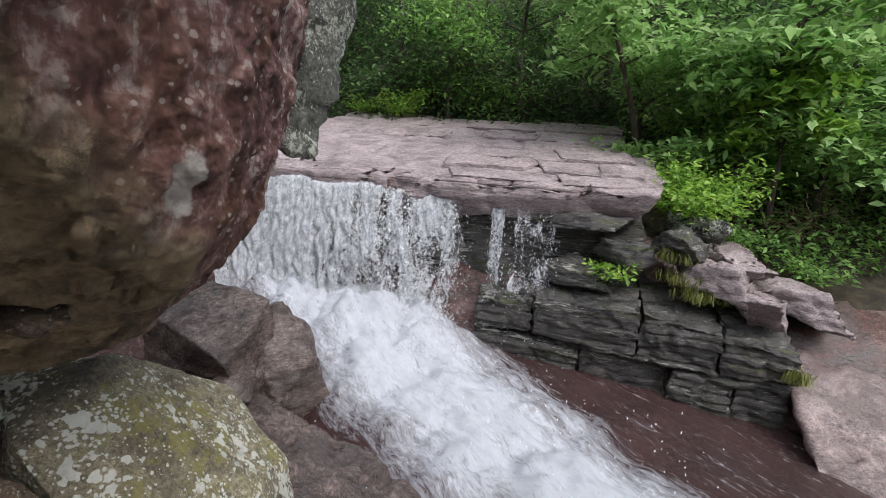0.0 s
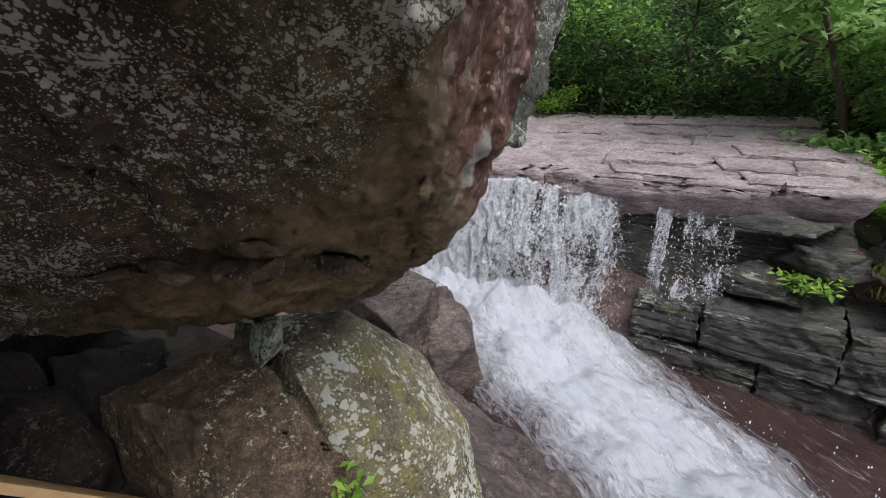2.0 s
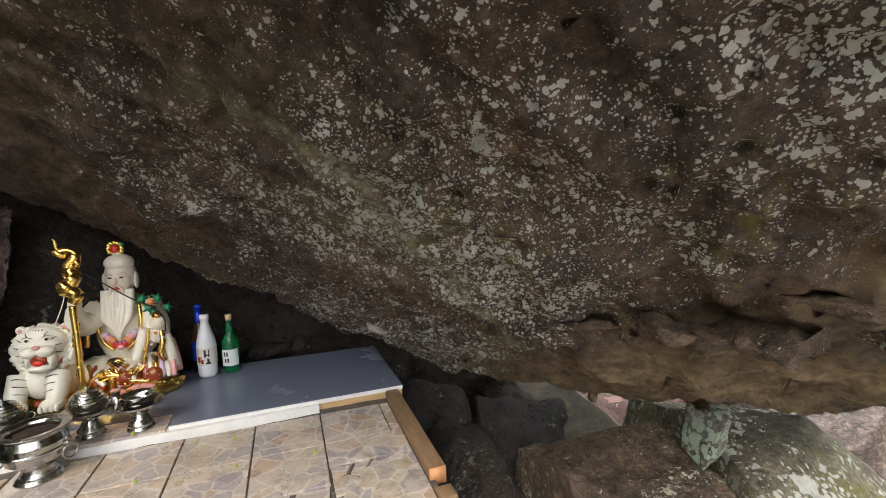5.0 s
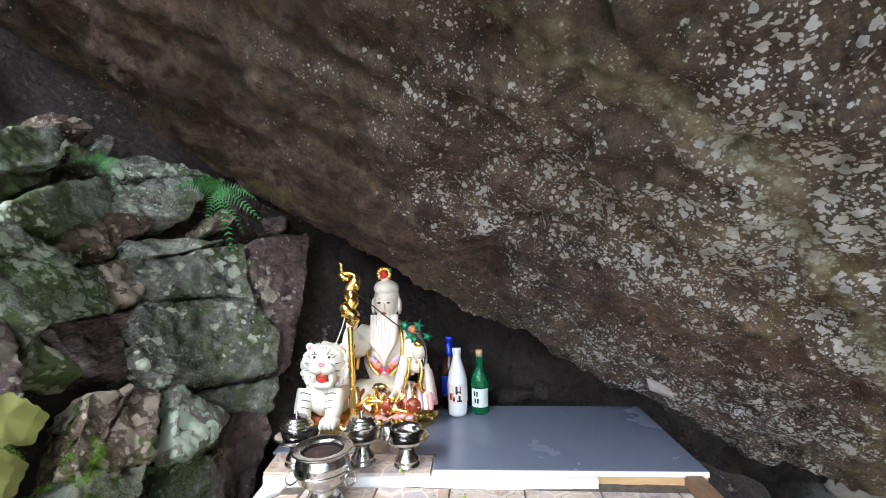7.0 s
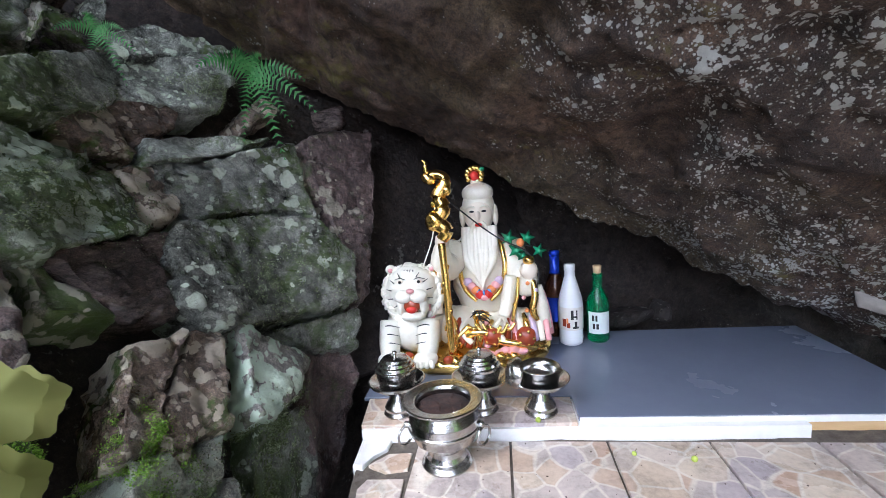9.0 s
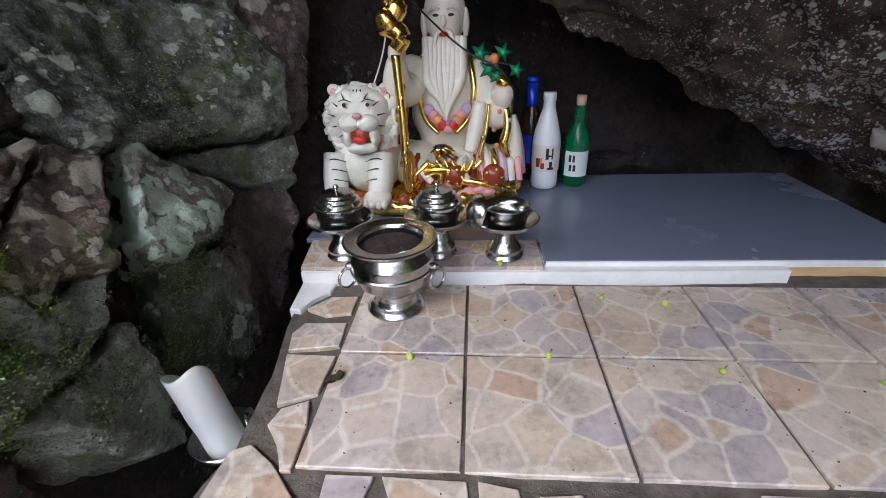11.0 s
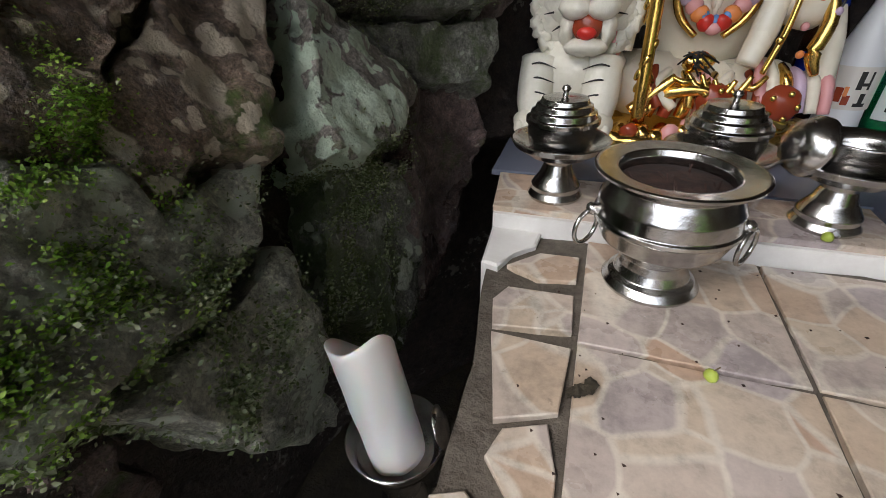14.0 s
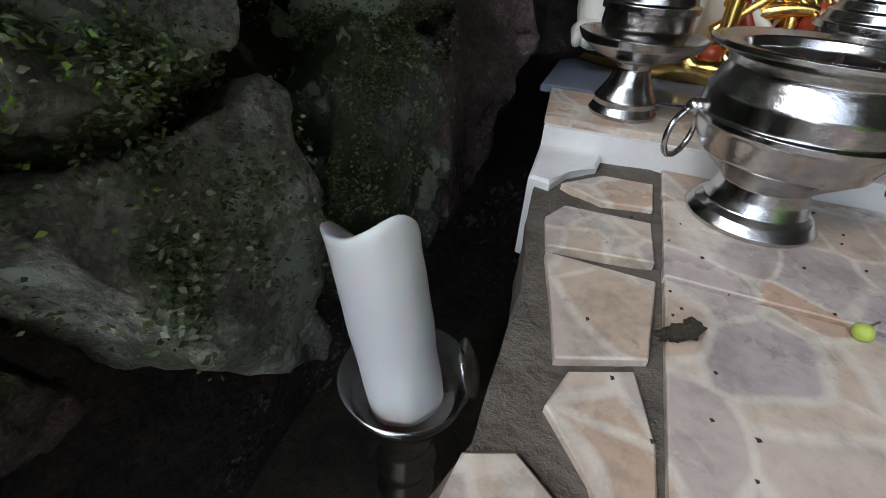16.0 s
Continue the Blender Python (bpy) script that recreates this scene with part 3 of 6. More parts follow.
def roof_z(x, y):
    """The overhanging underside of the great boulder."""
    return 1.25 - 0.58 * (x - 1.47) - 0.55 * (y + 0.59)


def great_boulder():
    under = [(x, y, roof_z(x, y)) for x, y in ((2.12, -1.04), (1.5, -1.38), (0.2, -1.76), (-1.4, -1.9), (-1.4, 0.75), (-0.35, 0.72), (0.25, 0.60), (0.9, 0.52), (1.4, 0.55), (1.76, 0.22), (1.95, -0.08), (2.12, -0.42))]
    flank = [(2.86, -0.95, 1.62), (2.84, -0.88, 1.36), (2.76, -0.70, 1.05), (2.5, -0.45, 0.75), (2.9, -1.02, 2.1), (2.2, -1.30, 1.95), (2.15, -1.24, 1.55), (2.12, -1.12, 1.22), (2.9, -1.05, 3.0), (2.6, -0.6, 4.3)]
    rest = [(0.2, -2.0, 4.2), (-1.6, -2.1, 4.6), (-1.8, 1.6, 4.4), (2.4, 1.8, 3.6), (2.9, 0.4, 2.6), (2.5, 0.5, 1.2), (1.4, 1.3, 1.0), (0.2, 1.5, 1.75), (-0.6, 1.5, 2.2)]
    bm = hull(under + flank + rest)
    refine(bm, 0.09)
    for _ in range(3):
        bmesh.ops.smooth_vert(bm, verts=bm.verts, factor=0.5, use_axis_x=True, use_axis_y=True, use_axis_z=True)
    refine_where(bm, 0.022, lambda c: c.z < 2.5 and c.y < 0.95 and c.x > -1.0)
    weather(bm, 0.03, 0.5, 0.018, 0.02, 0.0, 3, 0)
    u = Vector((0.86, 0.0, -0.5))
    for v in bm.verts:
        q = Vector((v.co.dot(u) * 0.8, v.co.y * 3.0, v.co.z * 0.6)) * 1.5
        v.co += v.normal * 0.03 * (0.5 - 1.6 * abs(noise.fractal(q, 0.9, 2.1, 4)))
        pit = noise.voronoi(v.co / 0.16)[0][0]
        if pit < 0.22 and noise.noise(v.co * 2.3) > 0.05:
            v.co -= v.normal * 0.03 * (1 - pit / 0.22)
    weather(bm, 0.010, 0.14, 0.008, 0.012, 0.0, 8, 0)
    return tagged(link_mesh("boulder", bm, ROCK_BOULDER), "huge overhanging boulder, purple-red flank and brown lichen-spotted underside", "boulder")


boulder = great_boulder()
for k, (x, y, s) in enumerate(((1.74, -0.60, 0.13), (1.60, -0.44, 0.10), (1.90, -0.80, 0.10), (1.66, -0.76, 0.07), (1.48, -0.30, 0.07))):
    bm = hull(lump((x, y, roof_z(x, y) + s * 0.25), (s * 1.5, s * 1.1, s * 0.55), 35 + 20 * k, 500 + k, 12, 1.0))
    refine(bm, 0.025)
    weather(bm, 0.015, 0.1, 0.006, 0.015, 0.02, 500 + k, 0)
    part("knob", bm, ROCK_KNOB, boulder, "angular knob of brown rock")
rock("boulder", [(2.75, -0.85, 1.55), (3.0, -0.98, 1.47), (3.12, -0.95, 1.75), (3.35, -1.02, 2.1), (3.5, -1.1, 3.0), (2.9, -0.6, 1.6), (3.6, 0.3, 1.7), (3.6, 0.3, 3.2), (2.8, 0.2, 1.8), (2.7, -0.7, 3.2), (3.2, -1.15, 2.6)],
     ROCK_GREY, "grey lichen-crusted rock leaning against the red boulder", 0.05, 0.05, 0.25, 0.015, 0.03, seed=5, category="boulder")

# ---- the bank of stacked rocks beside the altar ----
def wall_x(y, z):
    return -0.21 - 0.62 * (max(z, 0.8) - 0.8) + 0.9 * max(0.0, y - 0.3) - (0.03 if z < 0.8 else 0.0)


def bank_backing():
    bm = bmesh.new()
    ys, zs = [-1.6 + 0.1 * i for i in range(30)], [-0.1 + 0.1 * i for i in range(28)]
    grid = [[bm.verts.new((wall_x(y, z) - 0.09 - 0.22 * (z < 0.72) + 0.03 * noise.fractal(Vector((y, z, 1)) * 4, 1, 2, 3), y, z)) for z in zs] for y in ys]
    back = [[bm.verts.new((v.co.x - 0.6, v.co.y, v.co.z)) for v in (row[0], row[-1])] for row in grid]
    for i in range(len(ys) - 1):
        for j in range(len(zs) - 1):
            bm.faces.new((grid[i][j], grid[i + 1][j], grid[i + 1][j + 1], grid[i][j + 1]))
        bm.faces.new((grid[i][-1], grid[i + 1][-1], back[i + 1][1], back[i][1]))
        bm.faces.new((back[i][0], back[i + 1][0], back[i + 1][1], back[i][1]))
    # the shade of the gaps between stones is in this backing's dark colour
    return tagged(link_mesh("earth_bank", bm, ROCK_SHADED), "earth bank behind stacked rocks, gap shade put into its colour", "bank", kind="structure")


bank_backing()


BANK = []


def bank_stone(mat, label, proud, seed, outline, lean=0.10):
    """One rock of the bank: its outline in (y, height) on the bank's face, a broken front with worn edges, set into the earth."""
    r = random.Random(seed)
    cy, cz = sum(p[0] for p in outline) / len(outline), sum(p[1] for p in outline) / len(outline)
    size = sum(math.hypot(y - cy, z - cz) for y, z in outline) / len(outline)
    ty, tz = r.uniform(-lean, lean), r.uniform(-lean, lean)
    bm = bmesh.new()
    rings = []
    for shrink, depth in ((1.02, -0.16), (1.07, -0.03), (1.055, 0.0), (1.04 - 0.006 / size, 0.010)):
        ring = []
        for y, z in outline:
            yy, zz = cy + (y - cy) * shrink, cz + (z - cz) * shrink
            out = depth - 0.010 + (proud + ty * (y - cy) + tz * (z - cz) if depth > -0.1 else 0.0)
            ring.append(bm.verts.new((wall_x(yy, zz) + out, yy - 0.1 * out, zz + 0.62 * out)))
        rings.append(ring)
    n = len(outline)
    for a, b in zip(rings, rings[1:]):
        for k in range(n):
            bm.faces.new((a[k], a[(k + 1) % n], b[(k + 1) % n], b[k]))
    bm.faces.new(rings[-1])
    bm.faces.new(rings[0])
    refine(bm, 0.012)
    bmesh.ops.recalc_face_normals(bm, faces=bm.faces)
    weather(bm, 0.008, 0.13, 0.006, 0.009, 0.007, seed, 1)
    ob = tagged(link_mesh("rock", bm, mat), label, "rock", "rocks of the stacked bank")
    BANK.append(ob)
    return ob


MOSSY, GREENISH, BROWN, WET = "dark moss-grown rock in the stacked bank", "grey-green lichened rock in the stacked bank", "brown damp rock in the stacked bank", "dark wet rock glistening in the stacked bank"
bank_stone(ROCK_GREENISH, GREENISH, 0.05, 20, [(-0.12, 1.64), (0.08, 1.72), (0.21, 1.75), (0.2, 1.71), (0.13, 1.63), (-0.05, 1.58), (-0.16, 1.55)])
bank_stone(ROCK_WALL, MOSSY, 0.03, 21, [(-0.15, 1.56), (0.03, 1.61), (0.16, 1.64), (0.14, 1.61), (-0.02, 1.54), (-0.06, 1.49), (-0.19, 1.49)])
bank_stone(ROCK_BROWN, BROWN, 0.04, 22, [(0.26, 1.85), (0.34, 1.84), (0.35, 1.8), (0.31, 1.78), (0.25, 1.79)])
bank_stone(ROCK_GREENISH, GREENISH, 0.03, 23, [(0.37, 1.81), (0.39, 1.79), (0.37, 1.74), (0.34, 1.75)])
bank_stone(ROCK_WALL, MOSSY, 0.01, 24, [(0.29, 1.78), (0.34, 1.75), (0.37, 1.72), (0.34, 1.67), (0.2, 1.63)])
bank_stone(ROCK_GREENISH, GREENISH, 0.055, 25, [(-0.08, 1.49), (0.01, 1.53), (0.14, 1.58), (0.3, 1.62), (0.3, 1.58), (0.2, 1.49), (0.05, 1.45), (-0.02, 1.45), (-0.07, 1.46)])
bank_stone(ROCK_GREENISH, GREENISH, 0.05, 26, [(0.32, 1.61), (0.44, 1.65), (0.5, 1.65), (0.49, 1.59), (0.42, 1.51), (0.35, 1.5), (0.25, 1.51), (0.27, 1.54)])
bank_stone(ROCK_GREENISH, GREENISH, 0.03, 27, [(0.36, 1.71), (0.43, 1.74), (0.5, 1.72), (0.56, 1.68), (0.51, 1.67), (0.36, 1.65)])
bank_stone(ROCK_BROWN, BROWN, 0.04, 28, [(0.53, 1.56), (0.56, 1.55), (0.55, 1.51), (0.48, 1.48), (0.48, 1.51)])
bank_stone(ROCK_BROWN, BROWN, 0.035, 29, [(0.24, 1.51), (0.36, 1.51), (0.33, 1.46), (0.26, 1.44), (0.19, 1.39), (0.13, 1.41), (0.05, 1.45)])
bank_stone(ROCK_GREENISH, GREENISH, 0.045, 30, [(0.24, 1.43), (0.33, 1.44), (0.43, 1.43), (0.48, 1.43), (0.36, 1.38), (0.19, 1.37)])
bank_stone(ROCK_GREENISH, GREENISH, 0.05, 31, [(-0.21, 1.46), (-0.09, 1.46), (0.0, 1.42), (0.09, 1.39), (0.01, 1.36), (-0.13, 1.38), (-0.23, 1.42)])
bank_stone(ROCK_GREENISH, GREENISH, 0.04, 32, [(-0.23, 1.43), (-0.13, 1.38), (0.02, 1.36), (0.1, 1.36), (0.12, 1.32), (0.1, 1.25), (-0.03, 1.24), (-0.13, 1.23), (-0.18, 1.27), (-0.21, 1.3), (-0.28, 1.33)])
bank_stone(ROCK_BROWN, BROWN, 0.035, 33, [(0.12, 1.37), (0.21, 1.37), (0.23, 1.28), (0.16, 1.26), (0.13, 1.27), (0.12, 1.34)])
bank_stone(ROCK_GREENDARK, GREENISH, 0.04, 34, [(0.2, 1.37), (0.37, 1.38), (0.53, 1.42), (0.49, 1.3), (0.47, 1.22), (0.37, 1.25), (0.2, 1.25), (0.21, 1.29)])
bank_stone(ROCK_PURPLE, BROWN, 0.03, 35, [(0.56, 1.43), (0.73, 1.46), (0.65, 1.29), (0.48, 1.01), (0.41, 0.97), (0.49, 1.14), (0.51, 1.26), (0.52, 1.34)])
bank_stone(ROCK_WET, WET, 0.02, 36, [(-0.1, 1.24), (0.01, 1.25), (0.14, 1.24), (0.15, 1.22), (0.06, 1.11), (0.01, 1.11), (-0.06, 1.13), (-0.09, 1.19)])
bank_stone(ROCK_GREENDARK, GREENISH, 0.05, 37, [(0.13, 1.22), (0.17, 1.24), (0.35, 1.24), (0.45, 1.21), (0.46, 1.1), (0.4, 0.99), (0.27, 1.0), (0.08, 1.05), (0.05, 1.11), (0.07, 1.16)])
bank_stone(ROCK_PURPLE, BROWN, 0.03, 38, [(-0.28, 1.32), (-0.2, 1.29), (-0.17, 1.26), (-0.17, 1.21), (-0.22, 1.13), (-0.25, 1.09), (-0.29, 1.12), (-0.37, 1.15)])
bank_stone(ROCK_WALL, MOSSY, 0.015, 39, [(-0.14, 1.27), (-0.11, 1.24), (-0.08, 1.18), (-0.06, 1.13), (-0.16, 1.17), (-0.14, 1.22)])
bank_stone(ROCK_WALL, MOSSY, 0.025, 40, [(-0.37, 1.15), (-0.29, 1.12), (-0.25, 1.08), (-0.3, 1.0), (-0.41, 1.07)])
bank_stone(ROCK_BROWN, BROWN, 0.035, 41, [(-0.1, 1.09), (-0.06, 1.09), (0.01, 1.07), (-0.01, 1.05), (-0.1, 1.01), (-0.16, 0.97), (-0.19, 0.97), (-0.22, 0.98)])
bank_stone(ROCK_BROWN, BROWN, 0.03, 42, [(0.02, 1.07), (0.09, 1.05), (0.02, 0.98), (-0.05, 0.92), (-0.1, 0.94), (-0.15, 0.93), (-0.16, 0.97), (-0.09, 1.01)])
bank_stone(ROCK_LIT_GREEN, "grey-green rock with tiny leaflets, light put into its pale colour", 0.035, 43, [(-0.1, 0.93), (-0.06, 0.92), (-0.11, 0.88), (-0.17, 0.87), (-0.22, 0.87), (-0.27, 0.87), (-0.3, 0.89), (-0.21, 0.97), (-0.17, 0.96), (-0.16, 0.92)])
bank_stone(ROCK_WET, WET, -0.01, 44, [(0.13, 1.03), (0.14, 1.01), (0.09, 0.95), (0.02, 0.91), (-0.0, 0.92)])
bank_stone(ROCK_MINT, "grey rock with bright mint-green lichen patches", 0.04, 45, [(0.12, 1.04), (0.16, 1.01), (0.19, 0.97), (0.25, 0.91), (0.16, 0.88), (0.05, 0.88), (0.01, 0.9), (0.02, 0.94), (0.08, 0.99)])
bank_stone(ROCK_GREENDARK, GREENISH, 0.025, 46, [(0.22, 1.0), (0.42, 0.97), (0.37, 0.89), (0.3, 0.91), (0.22, 0.98)])
bank_stone(ROCK_PURPLE, BROWN, 0.01, 47, [(0.3, 0.91), (0.37, 0.9), (0.36, 0.84), (0.32, 0.7), (0.26, 0.6), (0.16, 0.62), (0.16, 0.72), (0.18, 0.86)])
bank_stone(ROCK_GREENDARK, WET, 0.015, 48, [(0.03, 0.89), (0.09, 0.87), (0.16, 0.86), (0.18, 0.75), (0.14, 0.63), (0.05, 0.61), (-0.02, 0.74), (-0.07, 0.77)])
bank_stone(ROCK_LIT_GREEN, "grey-green rock with tiny leaflets, light put into its pale colour", 0.02, 49, [(-0.09, 0.87), (-0.08, 0.86), (-0.1, 0.82), (-0.08, 0.75), (-0.09, 0.64), (-0.18, 0.73), (-0.23, 0.84), (-0.25, 0.86), (-0.21, 0.86), (-0.16, 0.86)])
bank_stone(ROCK_PURPLE, BROWN, -0.09, 50, [(-0.25, 0.85), (-0.23, 0.83), (-0.24, 0.81), (-0.21, 0.76), (-0.21, 0.73), (-0.24, 0.72), (-0.28, 0.73), (-0.29, 0.81)])
bank_stone(ROCK_PURPLE, BROWN, 0.0, 51, [(-0.28, 0.89), (-0.26, 0.88), (-0.26, 0.86), (-0.28, 0.84), (-0.3, 0.87)])
rock("rock", [(-0.36, 0.66, 1.55), (-0.25, 0.68, 1.56), (-0.24, 0.64, 1.50), (-0.30, 0.66, 1.46), (-0.37, 0.70, 1.49), (-0.28, 0.78, 1.50), (-0.30, 0.76, 1.55)], ROCK_WET, "small pinkish stone wedged under the boulder", 0.02, 0.004, 0.1, 0.002, seed=3)

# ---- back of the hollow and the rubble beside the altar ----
# back wall and rubble carry the hollow's shade in their colour
rock("cave_wall", [(-0.5, 1.15, -0.1), (2.1, 1.1, -0.1), (2.2, 1.2, 1.4), (-0.5, 1.2, 1.9), (-0.5, 1.7, 1.9), (2.2, 1.8, 1.4), (-0.5, 1.7, -0.1), (2.1, 1.8, -0.1)], ROCK_SHADED, "rock at the back of the hollow, shade put into its colour", 0.09, 0.10, 0.35, 0.03, 0.05, seed=8, category="rock wall", kind="structure")
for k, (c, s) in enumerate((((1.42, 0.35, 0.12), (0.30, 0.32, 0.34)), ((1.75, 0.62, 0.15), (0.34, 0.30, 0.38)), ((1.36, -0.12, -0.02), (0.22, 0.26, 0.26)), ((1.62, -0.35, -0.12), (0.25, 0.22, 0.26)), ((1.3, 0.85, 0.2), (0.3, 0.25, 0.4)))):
    rock("rock", lump(c, s, 25 * k, 40 + k), ROCK_SHADED, "rock under the boulder, its colour darkened for the shade there", 0.05, 0.03, 0.2, 0.008, 0.01, seed=40 + k)
rock("boulder", [(1.58, -0.10, 0.52), (1.75, -0.36, 0.50), (1.98, -0.38, 0.535), (1.98, -0.56, 0.37), (2.05, 0.0, 0.57), (1.62, -0.5, -0.4), (2.05, -0.75, -0.4), (2.2, 0.3, -0.3), (1.6, 0.3, 0.4), (1.6, 0.4, -0.3), (2.1, -0.74, 0.12), (1.66, -0.42, 0.12)],
     ROCK_KNOB, "dark brown rock with a few pale lichen spots below the overhang", 0.022, 0.014, 0.25, 0.008, 0.010, seed=17, rounding=0, category="boulder")
rock("boulder", [(2.04, -0.42, 0.53), (2.45, -0.28, 0.645), (2.60, -0.20, 0.58), (2.2, -0.05, 0.59), (2.31, -0.63, 0.37), (2.02, -0.57, 0.37), (2.24, -0.83, 0.20), (2.56, -0.91, 0.04), (2.96, -0.80, -0.12), (3.05, -0.40, 0.16), (3.15, -0.10, 0.06), (2.1, -0.9, -0.6), (2.7, -1.15, -0.7), (3.2, -0.5, -0.8), (2.4, 0.7, -0.3), (2.4, 0.5, 0.4), (3.1, 0.4, -0.1), (2.1, 0.2, -0.4)],
     ROCK_LICHEN, "olive-yellow angular boulder with white lichen blotches below the overhang", 0.022, 0.010, 0.25, 0.008, 0.008, 0.006, seed=11, rounding=0, category="boulder")
rock("wedge_stone", [(1.97, -0.28, 0.54), (2.03, -0.32, 0.74), (2.11, -0.26, 0.73), (2.13, -0.24, 0.56), (2.05, -0.14, 0.72), (2.0, -0.16, 0.56)], ROCK_MINT, "small greenish stone wedged between two boulders", 0.02, 0.006, 0.1, 0.002, seed=12, rounding=1, category="stone")

# ---- rocks between the boulder and the fall ----
rock("rock", [(3.85, 0.55, -0.12), (4.65, 0.42, 0.0), (4.8, 1.3, 0.05), (4.2, 1.5, -0.1), (4.3, 0.53, -0.38), (3.9, 0.35, -0.32), (4.1, 0.3, -0.9), (4.8, 1.3, -0.9), (4.6, 0.3, -0.9), (3.9, 1.2, -0.9)],
     ROCK_WET, "shiny wet brown rock beside the white water", 0.045, 0.02, 0.4, 0.012, 0.02, 0.015, seed=14, rounding=0)
rock("rock", [(4.8, 0.40, -0.08), (5.02, 0.22, -0.40), (4.72, 0.0, -0.55), (4.37, 0.47, -0.45), (4.35, 0.2, -0.9), (4.8, -0.15, -1.2), (5.3, 0.3, -1.2), (5.1, 0.9, -0.3), (4.55, 0.8, -0.3), (4.3, 0.3, -1.3), (5.3, 1.2, -1.2)],
     ROCK_WET, "cracked wet block standing in the white water", 0.045, 0.02, 0.4, 0.012, 0.02, 0.015, seed=13, rounding=0)
rock("rock", [(3.2, 0.4, -0.45), (4.2, 0.6, -0.6), (3.6, -0.6, -0.8), (4.0, -1.5, -1.15), (3.2, -1.4, -0.8), (2.7, -0.8, -0.4), (2.7, 0.5, -0.3), (4.4, 0.2, -1.3), (4.2, -1.8, -1.5), (2.8, -1.6, -1.4), (2.7, 0.9, -1.3), (4.4, 1.0, -0.8)],
     ROCK_WET, "sloping wet bedrock shelf beside the stream", 0.06, 0.04, 0.5, 0.012, 0.06, 0.015, seed=15, rounding=1)
rock("rock", lump((4.05, 0.35, -0.55), (0.26, 0.2, 0.12), 20, 61), ROCK_WET, "rounded wet stone on the bedrock shelf", 0.05, 0.02, 0.2, 0.006, seed=16)

# ---- the slab that the fall pours over, and the layered ledges beside it ----
rock("rock_slab", [(6.98, 2.6, 1.0), (7.02, 0.6, 0.98), (6.96, -1.05, 0.88), (6.80, -2.2, 0.95), (6.80, -3.36, 1.08), (7.6, -3.62, 1.2), (9.4, -3.75, 1.46), (12.4, -2.6, 2.0), (12.8, 3.2, 2.1), (7.3, 3.4, 1.2), (7.0, 2.6, 0.55), (7.0, -1.0, 0.55), (6.95, -3.2, 0.72), (9.4, -3.5, 0.9), (12.6, 3.2, 1.0), (12.3, -2.4, 1.0)],
     ROCK_SLAB, "flat pinkish-grey rock slab at the head of the fall", 0.10, 0.045, 0.7, 0.012, 0.05, 0.02, seed=18, rounding=1)


def slab_plates():
    """Flat broken plates that lie on the head slab, parted by cracks."""
    r = random.Random(12)
    rows = [(7.02, 7.5), (7.54, 8.2), (8.24, 9.0), (9.05, 9.9), (9.96, 11.0), (11.06, 12.3)]
    for i, (x0, x1) in enumerate(rows):
        y = -3.3 - 0.05 * i
        while y < 2.2:
            w = r.uniform(0.6, 1.9)
            y1 = min(y + w, 2.4)
            z = 0.98 + 0.185 * (x0 - 7.0) + (0.10 if y < -1.6 else 0.0) + r.uniform(-0.03, 0.075)
            dz = 0.185 * (x1 - x0) * 0.9
            j = [r.uniform(-0.17, 0.17) for _ in range(8)]
            pts = [(x0 + j[0], y + 0.03 + j[1], z), (x0 + j[2], y1 - 0.03 + j[1], z), (x1 + j[0], y1 - 0.02 + j[3], z + dz), (x1 + j[2], y + 0.02 + j[3], z + dz)]
            pts += [(px, py, pz - 0.16) for px, py, pz in pts] + [((x0 + x1) / 2, y + j[4], z + dz / 2)]
            rock("rock_plate", pts, ROCK_PINK_WET if i == 0 and y > -1.2 else ROCK_SLAB, "flat pinkish-grey plate of rock above the fall", 0.07, 0.016, 0.4, 0.010, 0.02, 0.02, 300 + int(y * 7) + i, 0, "rock", "plates of the head slab")
            y = y1


slab_plates()
rock("cliff", [(7.25, 3.0, 0.9), (7.2, -3.3, 0.9), (7.05, 3.0, -1.6), (6.95, -1.2, -1.6), (6.9, -3.8, -1.6), (8.6, -3.8, -1.6), (8.6, 3.0, -1.6), (8.6, 3.0, 0.9), (8.6, -3.4, 1.0)], ROCK_LEDGE, "dark wet layered rock face behind the falling water", 0.10, 0.06, 0.5, 0.02, 0.05, 0.04, seed=19, category="cliff", kind="structure")


